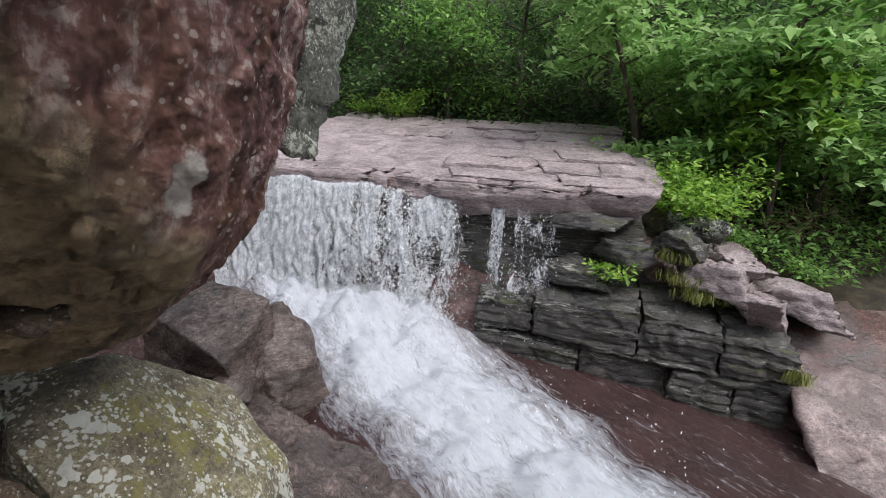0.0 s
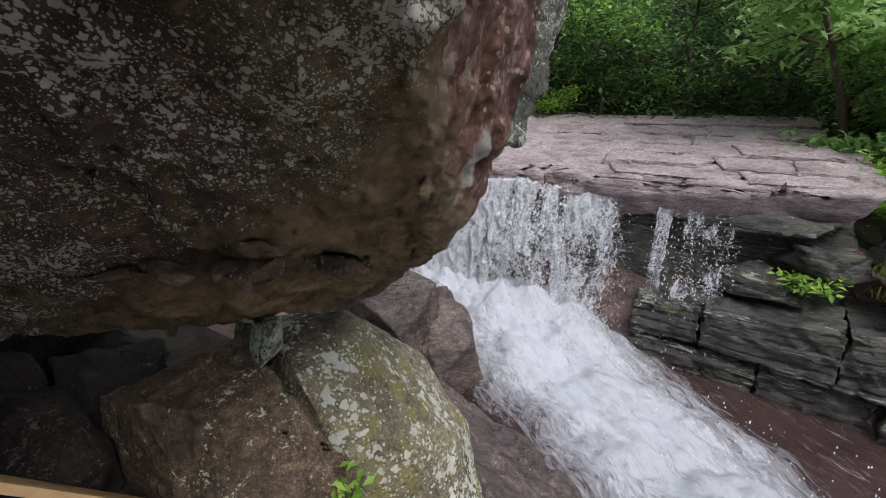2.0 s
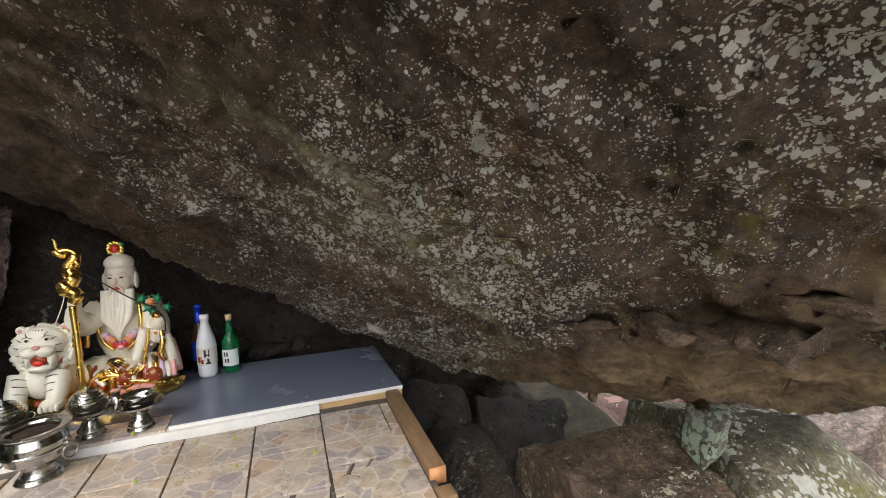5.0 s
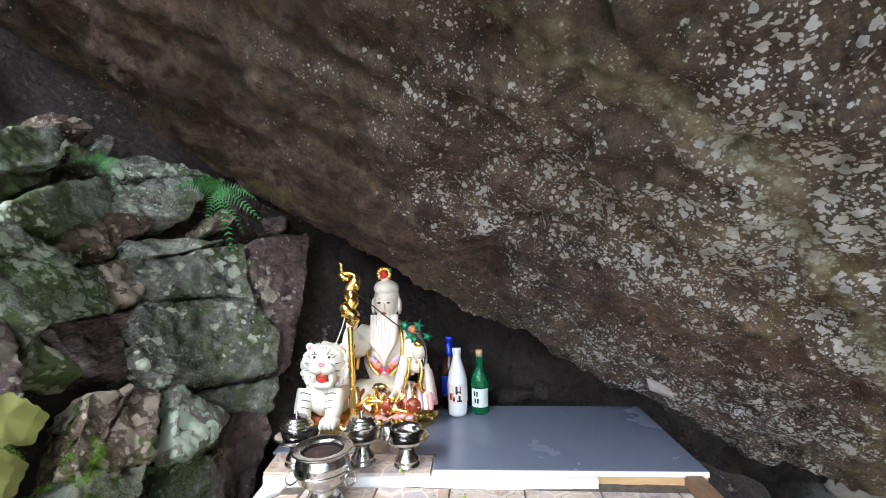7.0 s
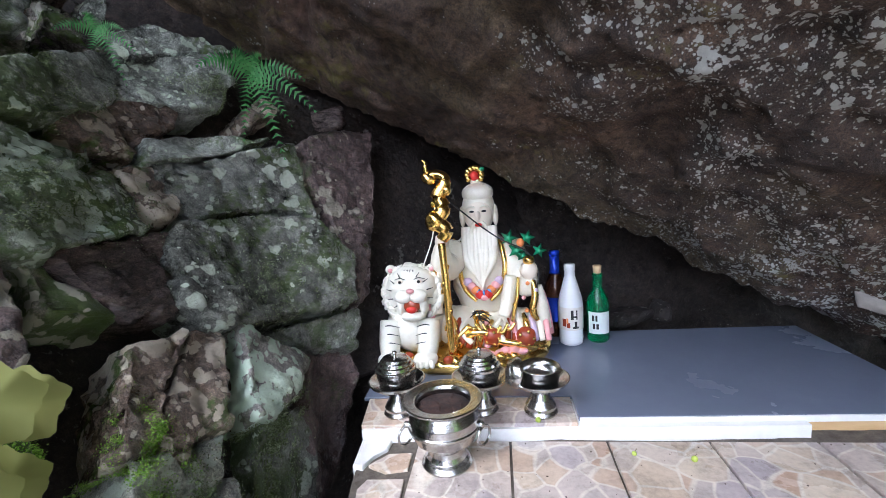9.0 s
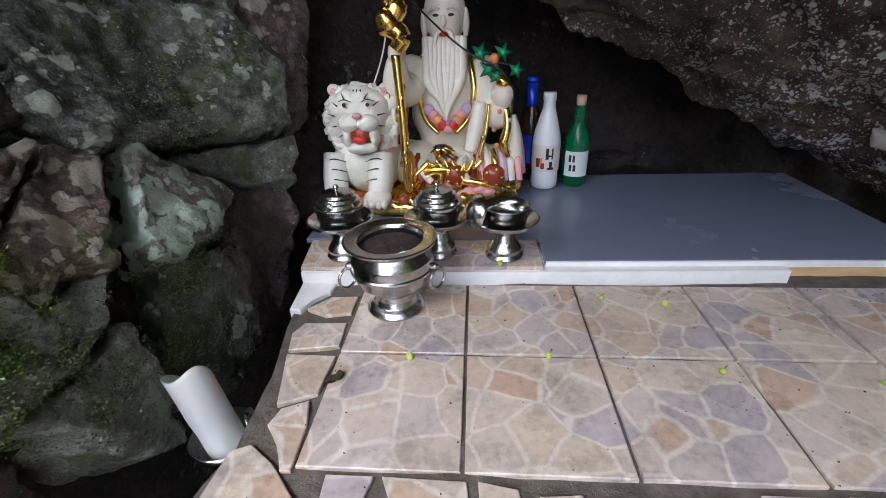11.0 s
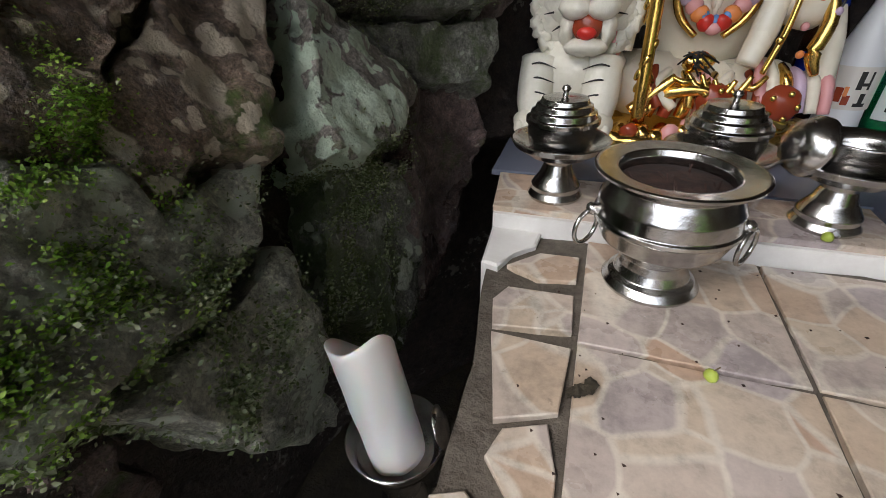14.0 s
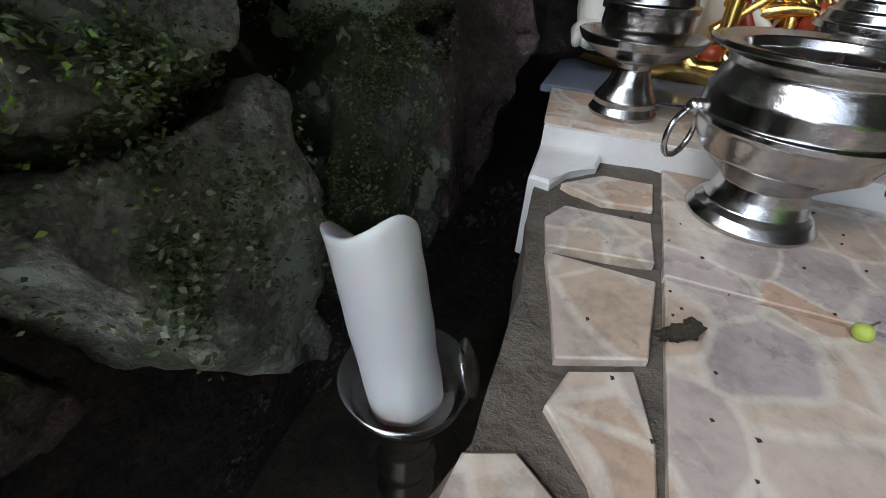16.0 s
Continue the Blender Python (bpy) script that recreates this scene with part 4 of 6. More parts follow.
def ledge():
    """The long dark ledge: blocks between upright joints, in two courses, with thin layers standing proud."""
    e = empty("rock_ledge", 6.7, -3.2, -1.5)
    courses = (([-1.3, -2.7, -3.75, -4.45, -5.0], -1.65, -0.88, 0.06), ([-1.3, -2.05, -3.32, -4.22, -5.0], -0.88, None, 0.0))

    def front(y):
        return 6.66 + 0.105 * (y + 1.3)

    def top(y):
        return -0.48 + 0.26 * (1 - ((y + 3.2) / 1.9) ** 2) - 0.05 * (y < -4)

    k = 0
    for cuts, lo, hi, inset in courses:
        for a, b in zip(cuts, cuts[1:]):
            pts = []
            skew = 0.025 * math.sin(k * 2.1)
            for y, s in ((a - 0.004, 1), (b + 0.004, -1)):
                h = top(y) if hi is None else hi - 0.006 + 0.04 * math.sin(y * 2)
                l = lo if hi is not None else lo + 0.04 * math.sin(y * 2)
                f = front(y) + inset + skew
                pts += [(f, y + 0.05 * skew, l), (f - 0.03, y, h - 0.05), (f + 0.05, y, h), (f + 0.9, y, h + (0.28 if hi is None else 0)), (f + 1.0, y, l)]
            bm = hull(pts)
            refine(bm, 0.05)
            weather(bm, 0.03, 0.35, 0.014, 0.035, 0.045, 210 + k, 0)
            ob = part("block", bm, ROCK_LEDGE, e)
            ob.matrix_parent_inverse = Matrix.Translation((-6.7, 3.2, 1.5))
            k += 1
    return tagged(e, "long dark layered rock ledge beside the stream", "rock")


ledge()
for k, (c, s, turn, mat, label) in enumerate((
    ((6.98, -2.55, 0.62), (0.30, 0.55, 0.16), 5, ROCK_LEDGE, "dark broken rock under the slab's edge"),
    ((6.95, -3.1, 0.30), (0.28, 0.35, 0.20), 10, ROCK_LEDGE, "dark mossy rock with plants in its cracks"),
    ((6.90, -2.6, 0.05), (0.28, 0.5, 0.22), -6, ROCK_LEDGE, "dark mossy rock with plants in its cracks"),
    ((6.85, -3.7, 0.42), (0.30, 0.22, 0.30), 15, ROCK_LEDGE, "dark broken rock below the slab's corner"),
    ((6.75, -4.05, 0.12), (0.40, 0.35, 0.26), 24, ROCK_SLAB, "pale grey rock on the ledge"),
    ((6.70, -4.55, -0.10), (0.45, 0.40, 0.22), 30, ROCK_SLAB, "pale grey rock on the ledge"),
    ((7.3, -4.5, 0.22), (0.6, 0.5, 0.24), 35, ROCK_SLAB, "pale grey slab lying above the ledge"),
    ((7.5, -4.0, 0.62), (0.4, 0.32, 0.2), 12, ROCK_GREY, "grey rock lying above the ledge"),
    ((7.1, -5.25, -0.10), (0.6, 0.45, 0.22), 40, ROCK_SLAB, "pale grey slab lying above the ledge"),
)):
    rock("rock", lump(c, (s[0] * 1.15, s[1] * 1.15, s[2]), turn, 80 + k, 14, 1.0), mat, label, 0.05, 0.03, 0.3, 0.012, 0.03, 0.03, seed=80 + k, rounding=0, group="rocks of the ledge")
rock("rock", [(5.2, -5.0, -1.75), (6.5, -4.9, -0.75), (7.6, -5.5, -0.25), (8.8, -9, 0.1), (5.0, -11, -2.2), (3.8, -8, -2.4), (6, -6, -3.0), (8, -9, -1.5), (6.4, -7.5, -0.85)], ROCK_PINK_WET, "smooth wet pinkish bedrock slope beyond the ledge", 0.10, 0.07, 0.8, 0.015, 0.03, seed=95)


# ---- the stream and its fall ----
def grid_mesh(name, rows, mat, attribute, values):
    nu, nv = len(rows), len(rows[0])
    me = bpy.data.meshes.new(name)
    me.from_pydata([p for r in rows for p in r], [], [(i * nv + j, (i + 1) * nv + j, (i + 1) * nv + j + 1, i * nv + j + 1) for i in range(nu - 1) for j in range(nv - 1)])
    a = me.attributes.new(attribute, "FLOAT", "POINT")
    a.data.foreach_set("value", [float(v) for v in values])
    me.materials.append(mat)
    for f in me.polygons:
        f.use_smooth = True
    me.update()
    return new(name, me)


def current(x, y):
    """How strongly the white water runs at a place: 1 in the middle of the chute, 0 outside."""
    a, b = Vector((6.7, 0.55)), Vector((3.6, -3.3))
    d = b - a
    t = max(-0.2, min(1.6, (Vector((x, y)) - a).dot(d) / d.length_squared))
    off = (Vector((x, y)) - a - d * t).length
    half = 1.35 - 0.2 * max(0.0, min(t, 1.0)) + 0.25 * noise.noise(Vector((x * 1.3, y * 1.3, 4)))
    return max(0.0, min(1.0, (half - off) / 0.95 + 0.15)), t


def stream():
    rows, foam = [], []
    for i in range(130):
        row = []
        for j in range(190):
            x, y = 2.9 + i * 0.0325, -7.2 + j * 0.0545
            c, t = current(x, y)
            p = Vector((x, y, 0))
            churn = noise.fractal(p / 0.55, 0.8, 2.1, 4)
            z = -1.16 + 0.08 * min(0, y + 1.5) + 0.20 * c + 0.10 * c * churn + 0.035 * churn + 0.035 * c * noise.fractal(p / 0.16, 0.8, 2.1, 3)
            z += (0.30 + 0.16 * churn) * math.exp(-((x - 6.6) / 0.6) ** 2) * max(0, min(1, (y + 1.4) / 0.9))
            z += 0.10 * math.exp(-((x - 5.9) / 0.8) ** 2) * max(0, min(1, (y + 1.0) / 0.9)) * c
            row.append((x, y, z))
            foam.append(c)
        rows.append(row)
    return tagged(grid_mesh("stream_water", rows, WATER, "foam", foam), "rushing white water over red bedrock", "water", kind="structure")


stream()


def lip(y):
    return 7.0 - 0.04 * math.sin(y * 2.3), 0.99 - 0.06 * max(0.0, -y) + 0.03 * math.sin(y * 5)


def fall(name, y0, y1, reach, mat, label, seed, strong, nu=150, nv=70, drop=1.95):
    """A curtain that curves over the lip and is blown into ropes; flow tells where it runs thick."""
    rows, flow = [], []
    for i in range(nu):
        y = y0 + (y1 - y0) * i / (nu - 1)
        lx, lz = lip(y)
        row = []
        for j in range(nv):
            v = j / (nv - 1)
            n = noise.fractal(Vector((y * 5, v * 3.0, seed)), 0.9, 2.1, 4)
            rip = noise.fractal(Vector((y * 14, v * 13, seed + 3)), 0.9, 2.1, 3)
            run = 0.25 * (1 - min(1.0, v / 0.08))
            row.append((lx + run - reach * math.sqrt(v) - 0.05 * n * v ** 0.5 - 0.03 * rip, y + 0.05 * n * v + 0.012 * rip, lz + 0.03 - drop * v + 0.02 * rip))
            edge = min(1.0, (i / (nu - 1)) / 0.05, (1 - i / (nu - 1)) / 0.05)
            flow.append(strong(y, v) + 0.3 * (edge - 1) + 0.25 * n)
        rows.append(row)
    return tagged(grid_mesh(name, rows, mat, "flow", flow), label, "waterfall")


fall("waterfall", -1.06, 2.7, 0.42, CURTAIN, "broad white waterfall pouring over the slab", 1, lambda y, v: 0.02 + 0.19 * smoothstep(0.1, 1.5, y) - 0.12 * smoothstep(0.2, 0.7, v) * (1 - smoothstep(0.6, 1.6, y)) + 0.3 * smoothstep(0.8, 1.0, v))
fall("waterfall", -1.02, 2.7, 0.30, CURTAIN_THIN, "inner veil of torn falling water", 9, lambda y, v: 0.20 + 0.14 * smoothstep(0.0, 1.4, y))
fall("waterfall", -1.56, -1.38, 0.14, CURTAIN_THIN, "thin trickle falling from the slab's edge", 5, lambda y, v: 0.32 - 0.1 * v, 24, 50, 1.5)
fall("waterfall", -2.25, -1.7, 0.16, CURTAIN_THIN, "thin veil of drips falling from the slab's edge", 6, lambda y, v: 0.13 * (v > 0.12), 50, 50, 1.5)


def drops():
    r = random.Random(4)
    verts, faces = [], []
    for _ in range(3200):
        if r.random() < 0.55:
            y, v = r.uniform(-1.2, 2.2), r.random() ** 0.6
            x, z = 6.95 - 0.45 * math.sqrt(v) - abs(r.gauss(0, 0.10)), 0.95 - 1.75 * v
        elif r.random() < 0.5:
            y, x, z = r.uniform(-2.3, -1.35), 6.72 + r.gauss(0, 0.05), r.uniform(-0.9, 0.7)
        else:
            t = r.random()
            x, y = 6.6 - 3.0 * t + r.gauss(0, 0.4), 0.4 - 3.6 * t + r.gauss(0, 0.6)
            z = -0.85 - 0.1 * t + abs(r.gauss(0, 0.2))
        s = r.uniform(0.002, 0.0065)
        n = len(verts)
        k = r.uniform(1.0, 3.0)
        verts += [(x + s, y, z), (x - s, y + s, z), (x - s, y - s, z), (x, y, z + s * k), (x, y, z - s * k)]
        faces += [(n, n + 1, n + 3), (n + 1, n + 2, n + 3), (n + 2, n, n + 3), (n + 1, n, n + 4), (n + 2, n + 1, n + 4), (n, n + 2, n + 4)]
    me = bpy.data.meshes.new("spray")
    me.from_pydata(verts, [], faces)
    me.materials.append(SPRAY)
    return tagged(new("spray", me), "flying drops of white spray", "spray", kind="stuff")


drops()


# ---- leaves, bushes and trees ----
def leaf_mesh(name, centres, size, mat, seed, droop=0.25, long=1.7, spread=0.9):
    """Many small folded leaves, each four corners, about the given centres."""
    r = np.random.default_rng(seed)
    c = np.asarray(centres, dtype=float)
    n = len(c)
    a = r.uniform(0, 2 * np.pi, n)
    tilt = r.normal(-droop, 0.35, n)
    side = r.normal(0, spread * 0.5, n)
    s = size * r.uniform(0.55, 1.25, n)
    d = np.stack([np.cos(a) * np.cos(tilt), np.sin(a) * np.cos(tilt), np.sin(tilt)], -1)
    w = np.stack([-np.sin(a) * np.cos(side), np.cos(a) * np.cos(side), np.sin(side)], -1)
    up = np.cross(d, w)
    L, W = (s * long)[:, None], s[:, None]
    base, tip = c - d * L * 0.5, c + d * L * 0.5 - up * W * 0.12
    left, right = c - d * L * 0.06 - w * W * 0.42 + up * W * 0.12, c - d * L * 0.06 + w * W * 0.42 + up * W * 0.12
    v = np.stack([base, left, tip, right], 1).reshape(-1, 3)
    i = np.arange(n)[:, None] * 4
    f = np.concatenate([i + [[0, 2, 1]], i + [[0, 3, 2]]], 1).reshape(-1, 3)
    me = bpy.data.meshes.new(name)
    me.vertices.add(len(v))
    me.vertices.foreach_set("co", v.ravel())
    me.loops.add(len(f) * 3)
    me.loops.foreach_set("vertex_index", f.ravel().astype(np.int32))
    me.polygons.add(len(f))
    me.polygons.foreach_set("loop_start", np.arange(0, len(f) * 3, 3, dtype=np.int32))
    me.update(calc_edges=True)
    me.materials.append(mat)
    return me


def tree(name, x, y, height, spread, mat, leaves, size, label, seed, lean=(0, 0), base=None, low=0.3, category="tree"):
    """A tapered trunk, forked limbs and a ragged crown of leaf sprays."""
    r = random.Random(seed)
    z0 = float(ground_height(np.array(x), np.array(y))) - 0.1 if base is None else base
    e = empty(name, x, y, z0)
    top = Vector((lean[0], lean[1], height))
    bend = Vector((r.gauss(0, 0.06), r.gauss(0, 0.06), 0)) * height
    path = [top * t + bend * math.sin(t * math.pi) for t in (0, 0.2, 0.4, 0.6, 0.8, 1.0)]
    rad = 0.011 * height + 0.01
    part("trunk", tube(path, [rad * (1.15 - t * 0.16) for t in range(6)], 8), BARK, e)
    sprays = []
    for k in range(max(6, int(9 * spread ** 0.5 + height))):
        t = r.uniform(low, 1.0)
        a = k * 2.4 + r.uniform(-0.5, 0.5)
        reach = spread * r.uniform(0.55, 1.0) * (1.15 - 0.55 * t)
        p0 = top * t + bend * math.sin(t * math.pi)
        p1 = p0 + Vector((math.cos(a) * reach * 0.5, math.sin(a) * reach * 0.5, 0.22 * reach))
        p2 = p0 + Vector((math.cos(a) * reach, math.sin(a) * reach, r.uniform(-0.12, 0.3) * reach))
        part("limb", tube([p0, p1, p2], [rad * 0.45, rad * 0.28, rad * 0.1], 5), BARK, e)
        for q in (0.35, 0.55, 0.72, 0.88, 1.0, 1.05):
            m = p0.lerp(p1, q * 2) if q < 0.5 else p1.lerp(p2, q * 2 - 1)
            sprays.append((m, 0.26 * spread * r.uniform(0.5, 1.0)))
    per = max(4, leaves // len(sprays))
    g = np.random.default_rng(seed)
    pts = np.concatenate([np.array(m) + g.normal(0, 1, (per, 3)) * np.array([s, s, s * 0.42]) for m, s in sprays])
    crown = new("crown", leaf_mesh("crown", pts, size, mat, seed))
    crown.parent = e
    return tagged(e, label, category)


HILL = [(12.6, 0.5), (13.4, 2.2), (12.8, -1.4), (13.5, -3.2), (14.5, 4.5), (12.2, -5.0), (15.5, 0.8), (15.2, -2.6), (16.5, -6.5), (13.0, -8.5), (17.5, 3.0), (11.0, -11.0), (18.0, -1.0), (14.5, -11.5), (19, -8.5), (16, 7)]
for k, (x, y) in enumerate(HILL):
    tree("tree", x, y, 3.4 + (k % 4) * 0.7, 2.0 + 0.3 * (k % 3), LEAF_DARK if k % 3 else LEAF, 4200, 0.085, "leafy dark green tree on the wooded slope", 100 + k, low=0.08)
for k, (x, y, h, s, mat) in enumerate(((9.8, -4.6, 2.9, 1.3, LEAF_COOL), (9.0, -6.2, 3.2, 1.6, LEAF_COOL), (8.6, -7.8, 3.0, 1.6, LEAF_COOL), (10.8, -6.4, 4.2, 1.9, LEAF_COOL), (9.4, -9.6, 3.4, 1.8, LEAF_COOL), (11.6, -3.9, 4.4, 1.7, LEAF_COOL), (8.2, -9.4, 2.4, 1.5, LEAF_COOL))):
    tree("tree", x, y, h, s, mat, 4200, 0.105, "bushy tree with bright cool-green leaves above the rocks", 200 + k, low=0.12)
tree("tree", 10.6, -3.9, 4.2, 1.35, LEAF_COOL, 2600, 0.125, "tree leaning over the slab with bright broad leaves", 220, (-1.6, 1.9), low=0.5)
tree("tree", 9.3, -4.9, 4.3, 1.25, LEAF_COOL, 2600, 0.125, "tree leaning over the slab with bright broad leaves", 221, (-0.8, -0.6), low=0.45)
tree("sapling", 8.9, -5.5, 2.9, 0.8, LEAF_LIME, 1300, 0.13, "slender sapling with lime-green leaves", 301, low=0.45, category="tree")


def undergrowth():
    g = np.random.default_rng(7)
    n = 70000
    x = 11.5 + np.abs(g.normal(0, 5.5, n))
    y = g.uniform(-16, 9, n)
    z = ground_height(x, y) + np.abs(g.normal(0, 0.55, n)) + 0.35 * np.sin(x * 1.7 + y * 2.1) * np.sin(y * 1.3)
    ob = new("undergrowth", leaf_mesh("undergrowth", np.stack([x, y, z], -1), 0.085, LEAF_DARK, 8))
    tagged(ob, "dense dark green undergrowth on the slope", "undergrowth", kind="stuff")
    n = 9000
    x = g.uniform(7.9, 12, n)
    y = -4.2 - np.abs(g.normal(0, 3.0, n))
    z = ground_height(x, y) + np.abs(g.normal(0, 0.22, n)) + 0.05
    ob = new("undergrowth", leaf_mesh("undergrowth", np.stack([x, y, z], -1), 0.07, LEAF, 9))
    tagged(ob, "low green plants on the stream bank", "undergrowth", kind="stuff")


undergrowth()


def bush(x, y, z, radius, n, size, mat, label, seed, flat=0.6, name="bush"):
    e = empty(name, x, y, z)
    r = random.Random(seed)
    tips = []
    for k in range(9):
        a, up = k * 2.4, r.uniform(0.3, 1.0)
        tip = Vector((math.cos(a) * radius * r.uniform(0.4, 1), math.sin(a) * radius * r.uniform(0.4, 1), radius * flat * 1.4 * up))
        part("stem", tube([(0, 0, -0.03), tip * 0.5 + Vector((0, 0, radius * 0.15)), tip], [0.006, 0.005, 0.002], 5), BARK, e)
        tips += [tip * q for q in (0.5, 0.75, 1.0)]
    g = np.random.default_rng(seed)
    pts = np.concatenate([np.array(t) + g.normal(0, 1, (max(2, n // len(tips)), 3)) * radius * np.array([0.22, 0.22, 0.13]) for t in tips])
    ob = new("foliage", leaf_mesh("foliage", pts, size, mat, seed))
    ob.parent = e
    return tagged(e, label, "plant")


bush(6.62, -2.95, 0.02, 0.28, 200, 0.055, LEAF_LIME, "bright green leafy plant growing from the ledge", 401)
bush(7.6, -3.95, 0.72, 0.7, 1300, 0.06, LEAF_LIME, "lime-green bush beside the slab's corner", 402)
bush(8.2, -4.2, 0.85, 0.7, 1200, 0.06, LEAF_LIME, "lime-green bush beside the slab's corner", 403)
bush(7.7, -5.6, 0.05, 0.4, 500, 0.05, LEAF, "green bush on the bank above the ledge", 404)
bush(7.9, -4.7, 0.35, 0.35, 400, 0.045, LEAF, "green bush on the bank above the ledge", 405)
bush(2.12, -1.02, -0.32, 0.13, 90, 0.045, LEAF_LIME, "fresh green leafy shoots at the boulder's foot", 406, 1.6, "plant")
bush(2.35, -1.15, -0.5, 0.2, 160, 0.04, LEAF_LIME, "fresh green leafy shoots at the boulder's foot", 407, 1.0, "plant")
bush(1.98, -0.76, 0.06, 0.085, 60, 0.032, LEAF_LIME, "fresh green leafy shoots in front of the boulder", 411, 1.7, "plant")
bush(1.485, 0.06, -0.02, 0.06, 26, 0.026, LEAF, "tiny green plant among the dark rocks", 408, 1.0, "plant")
bush(12.2, 1.7, 2.0, 0.7, 900, 0.07, LEAF_LIME, "pale green shrub behind the slab", 409)
bush(12.4, 2.8, 2.05, 0.5, 500, 0.06, LEAF_LIME, "pale green shrub behind the slab", 410)


def blades(name, places, n, length, mat, label, seed, droop=0.5, width=0.006):
    r = random.Random(seed)
    verts, faces = [], []
    for _ in range(n):
        cx, cy, cz, sp = r.choice(places)
        x, y = cx + r.gauss(0, sp), cy + r.gauss(0, sp)
        a, l = r.uniform(0, 6.28), length * r.uniform(0.5, 1.2)
        d = Vector((math.cos(a), math.sin(a), 0))
        s = Vector((-d.y, d.x, 0)) * width
        p0 = Vector((x, y, cz - 0.03))
        p1, p2 = p0 + d * l * 0.3 + Vector((0, 0, l * 0.7)), p0 + d * l * 0.8 + Vector((0, 0, l * (1.0 - droop)))
        k = len(verts)
        verts += [p0 - s, p0 + s, p1 + s * 0.8, p1 - s * 0.8, p2]
        faces += [(k, k + 1, k + 2, k + 3), (k + 3, k + 2, k + 4)]
    me = bpy.data.meshes.new(name)
    me.from_pydata([tuple(v) for v in verts], [], faces)
    me.materials.append(mat)
    return tagged(new(name, me), label, "grass", kind="stuff")


blades("grass", [(8.9, -1.6, 1.28, 0.18), (9.3, -1.7, 1.35, 0.2), (7.15, -1.5, 0.95, 0.1), (7.3, -1.45, 0.97, 0.1)], 700, 0.16, GRASS, "yellow-green grass in the slab's cracks", 5)
blades("grass", [(6.75, -3.6, 0.35, 0.10), (6.7, -3.75, 0.1, 0.12), (6.55, -3.9, -0.05, 0.1), (6.25, -4.95, -0.75, 0.05)], 600, 0.2, GRASS, "yellow-green grass hanging on the ledge", 6, 0.9)


def twigs():
    r = random.Random(17)
    out = bmesh.new()
    for _ in range(110):
        p = Vector((8.55 + r.gauss(0, 0.25), -5.6 + r.gauss(0, 0.38), 0.55 + abs(r.gauss(0, 0.3))))
        d = Vector((r.gauss(0, 1), r.gauss(0, 1), r.gauss(0.1, 0.5))).normalized()
        pts = []
        for _ in range(5):
            pts.append(p.copy())
            d = (d + Vector((r.gauss(0, 0.4), r.gauss(0, 0.4), r.gauss(-0.15, 0.35)))).normalized()
            p = p + d * r.uniform(0.08, 0.17)
        bm = tube(pts, [0.005, 0.0045, 0.004, 0.003, 0.0015], 4)
        me = bpy.data.meshes.new("twig")
        bm.to_mesh(me)
        bm.free()
        out.from_mesh(me)
        bpy.data.meshes.remove(me)
    return tagged(link_mesh("dry_brush", out, TWIG), "tangle of dry brown twigs under the bushes", "brush", kind="stuff")


twigs()


# ---- small growth on the rocks of the bank ----
def fern(x, y, z, fronds, length, label, seed):
    e = empty("fern", x, y, z)
    r = random.Random(seed)
    for k in range(fronds):
        a = radians(-100 + 240 * k / max(1, fronds - 1)) + r.uniform(-0.2, 0.2)
        l = length * r.uniform(0.7, 1.1)
        across, out = Vector((0.85, 0.5, 0)), Vector((0.5, -0.85, 0))
        line = lambda t: (across * math.cos(a) + out * 0.45 + Vector((0, 0, math.sin(a)))) * l * t - Vector((0, 0, l * 0.7 * t * t))
        bm = bmesh.new()
        n = 15
        for i in range(n):
            t = (i + 0.5) / n
            c = line(t)
            d = (line(t + 0.02) - c).normalized()
            sw = out.cross(d).normalized()
            w, h = l * 0.26 * (1 - t) ** 0.7 * min(1, t * 5 + 0.4), l / n * 0.42
            for s in (-1, 1):
                vs = [bm.verts.new(c - d * h), bm.verts.new(c + d * h), bm.verts.new(c + sw * s * w + d * h * 1.6 - Vector((0, 0, w * 0.25)))]
                bm.faces.new(vs)
        part("frond", bm, FERN, e)
    return tagged(e, label, "fern")


fern(wall_x(0.50, 1.60) + 0.10, 0.48, 1.625, 8, 0.15, "small green fern growing from the rock bank", 31)
fern(wall_x(0.3, 1.68) + 0.09, 0.28, 1.70, 6, 0.08, "tiny green fern growing from the rock bank", 32)


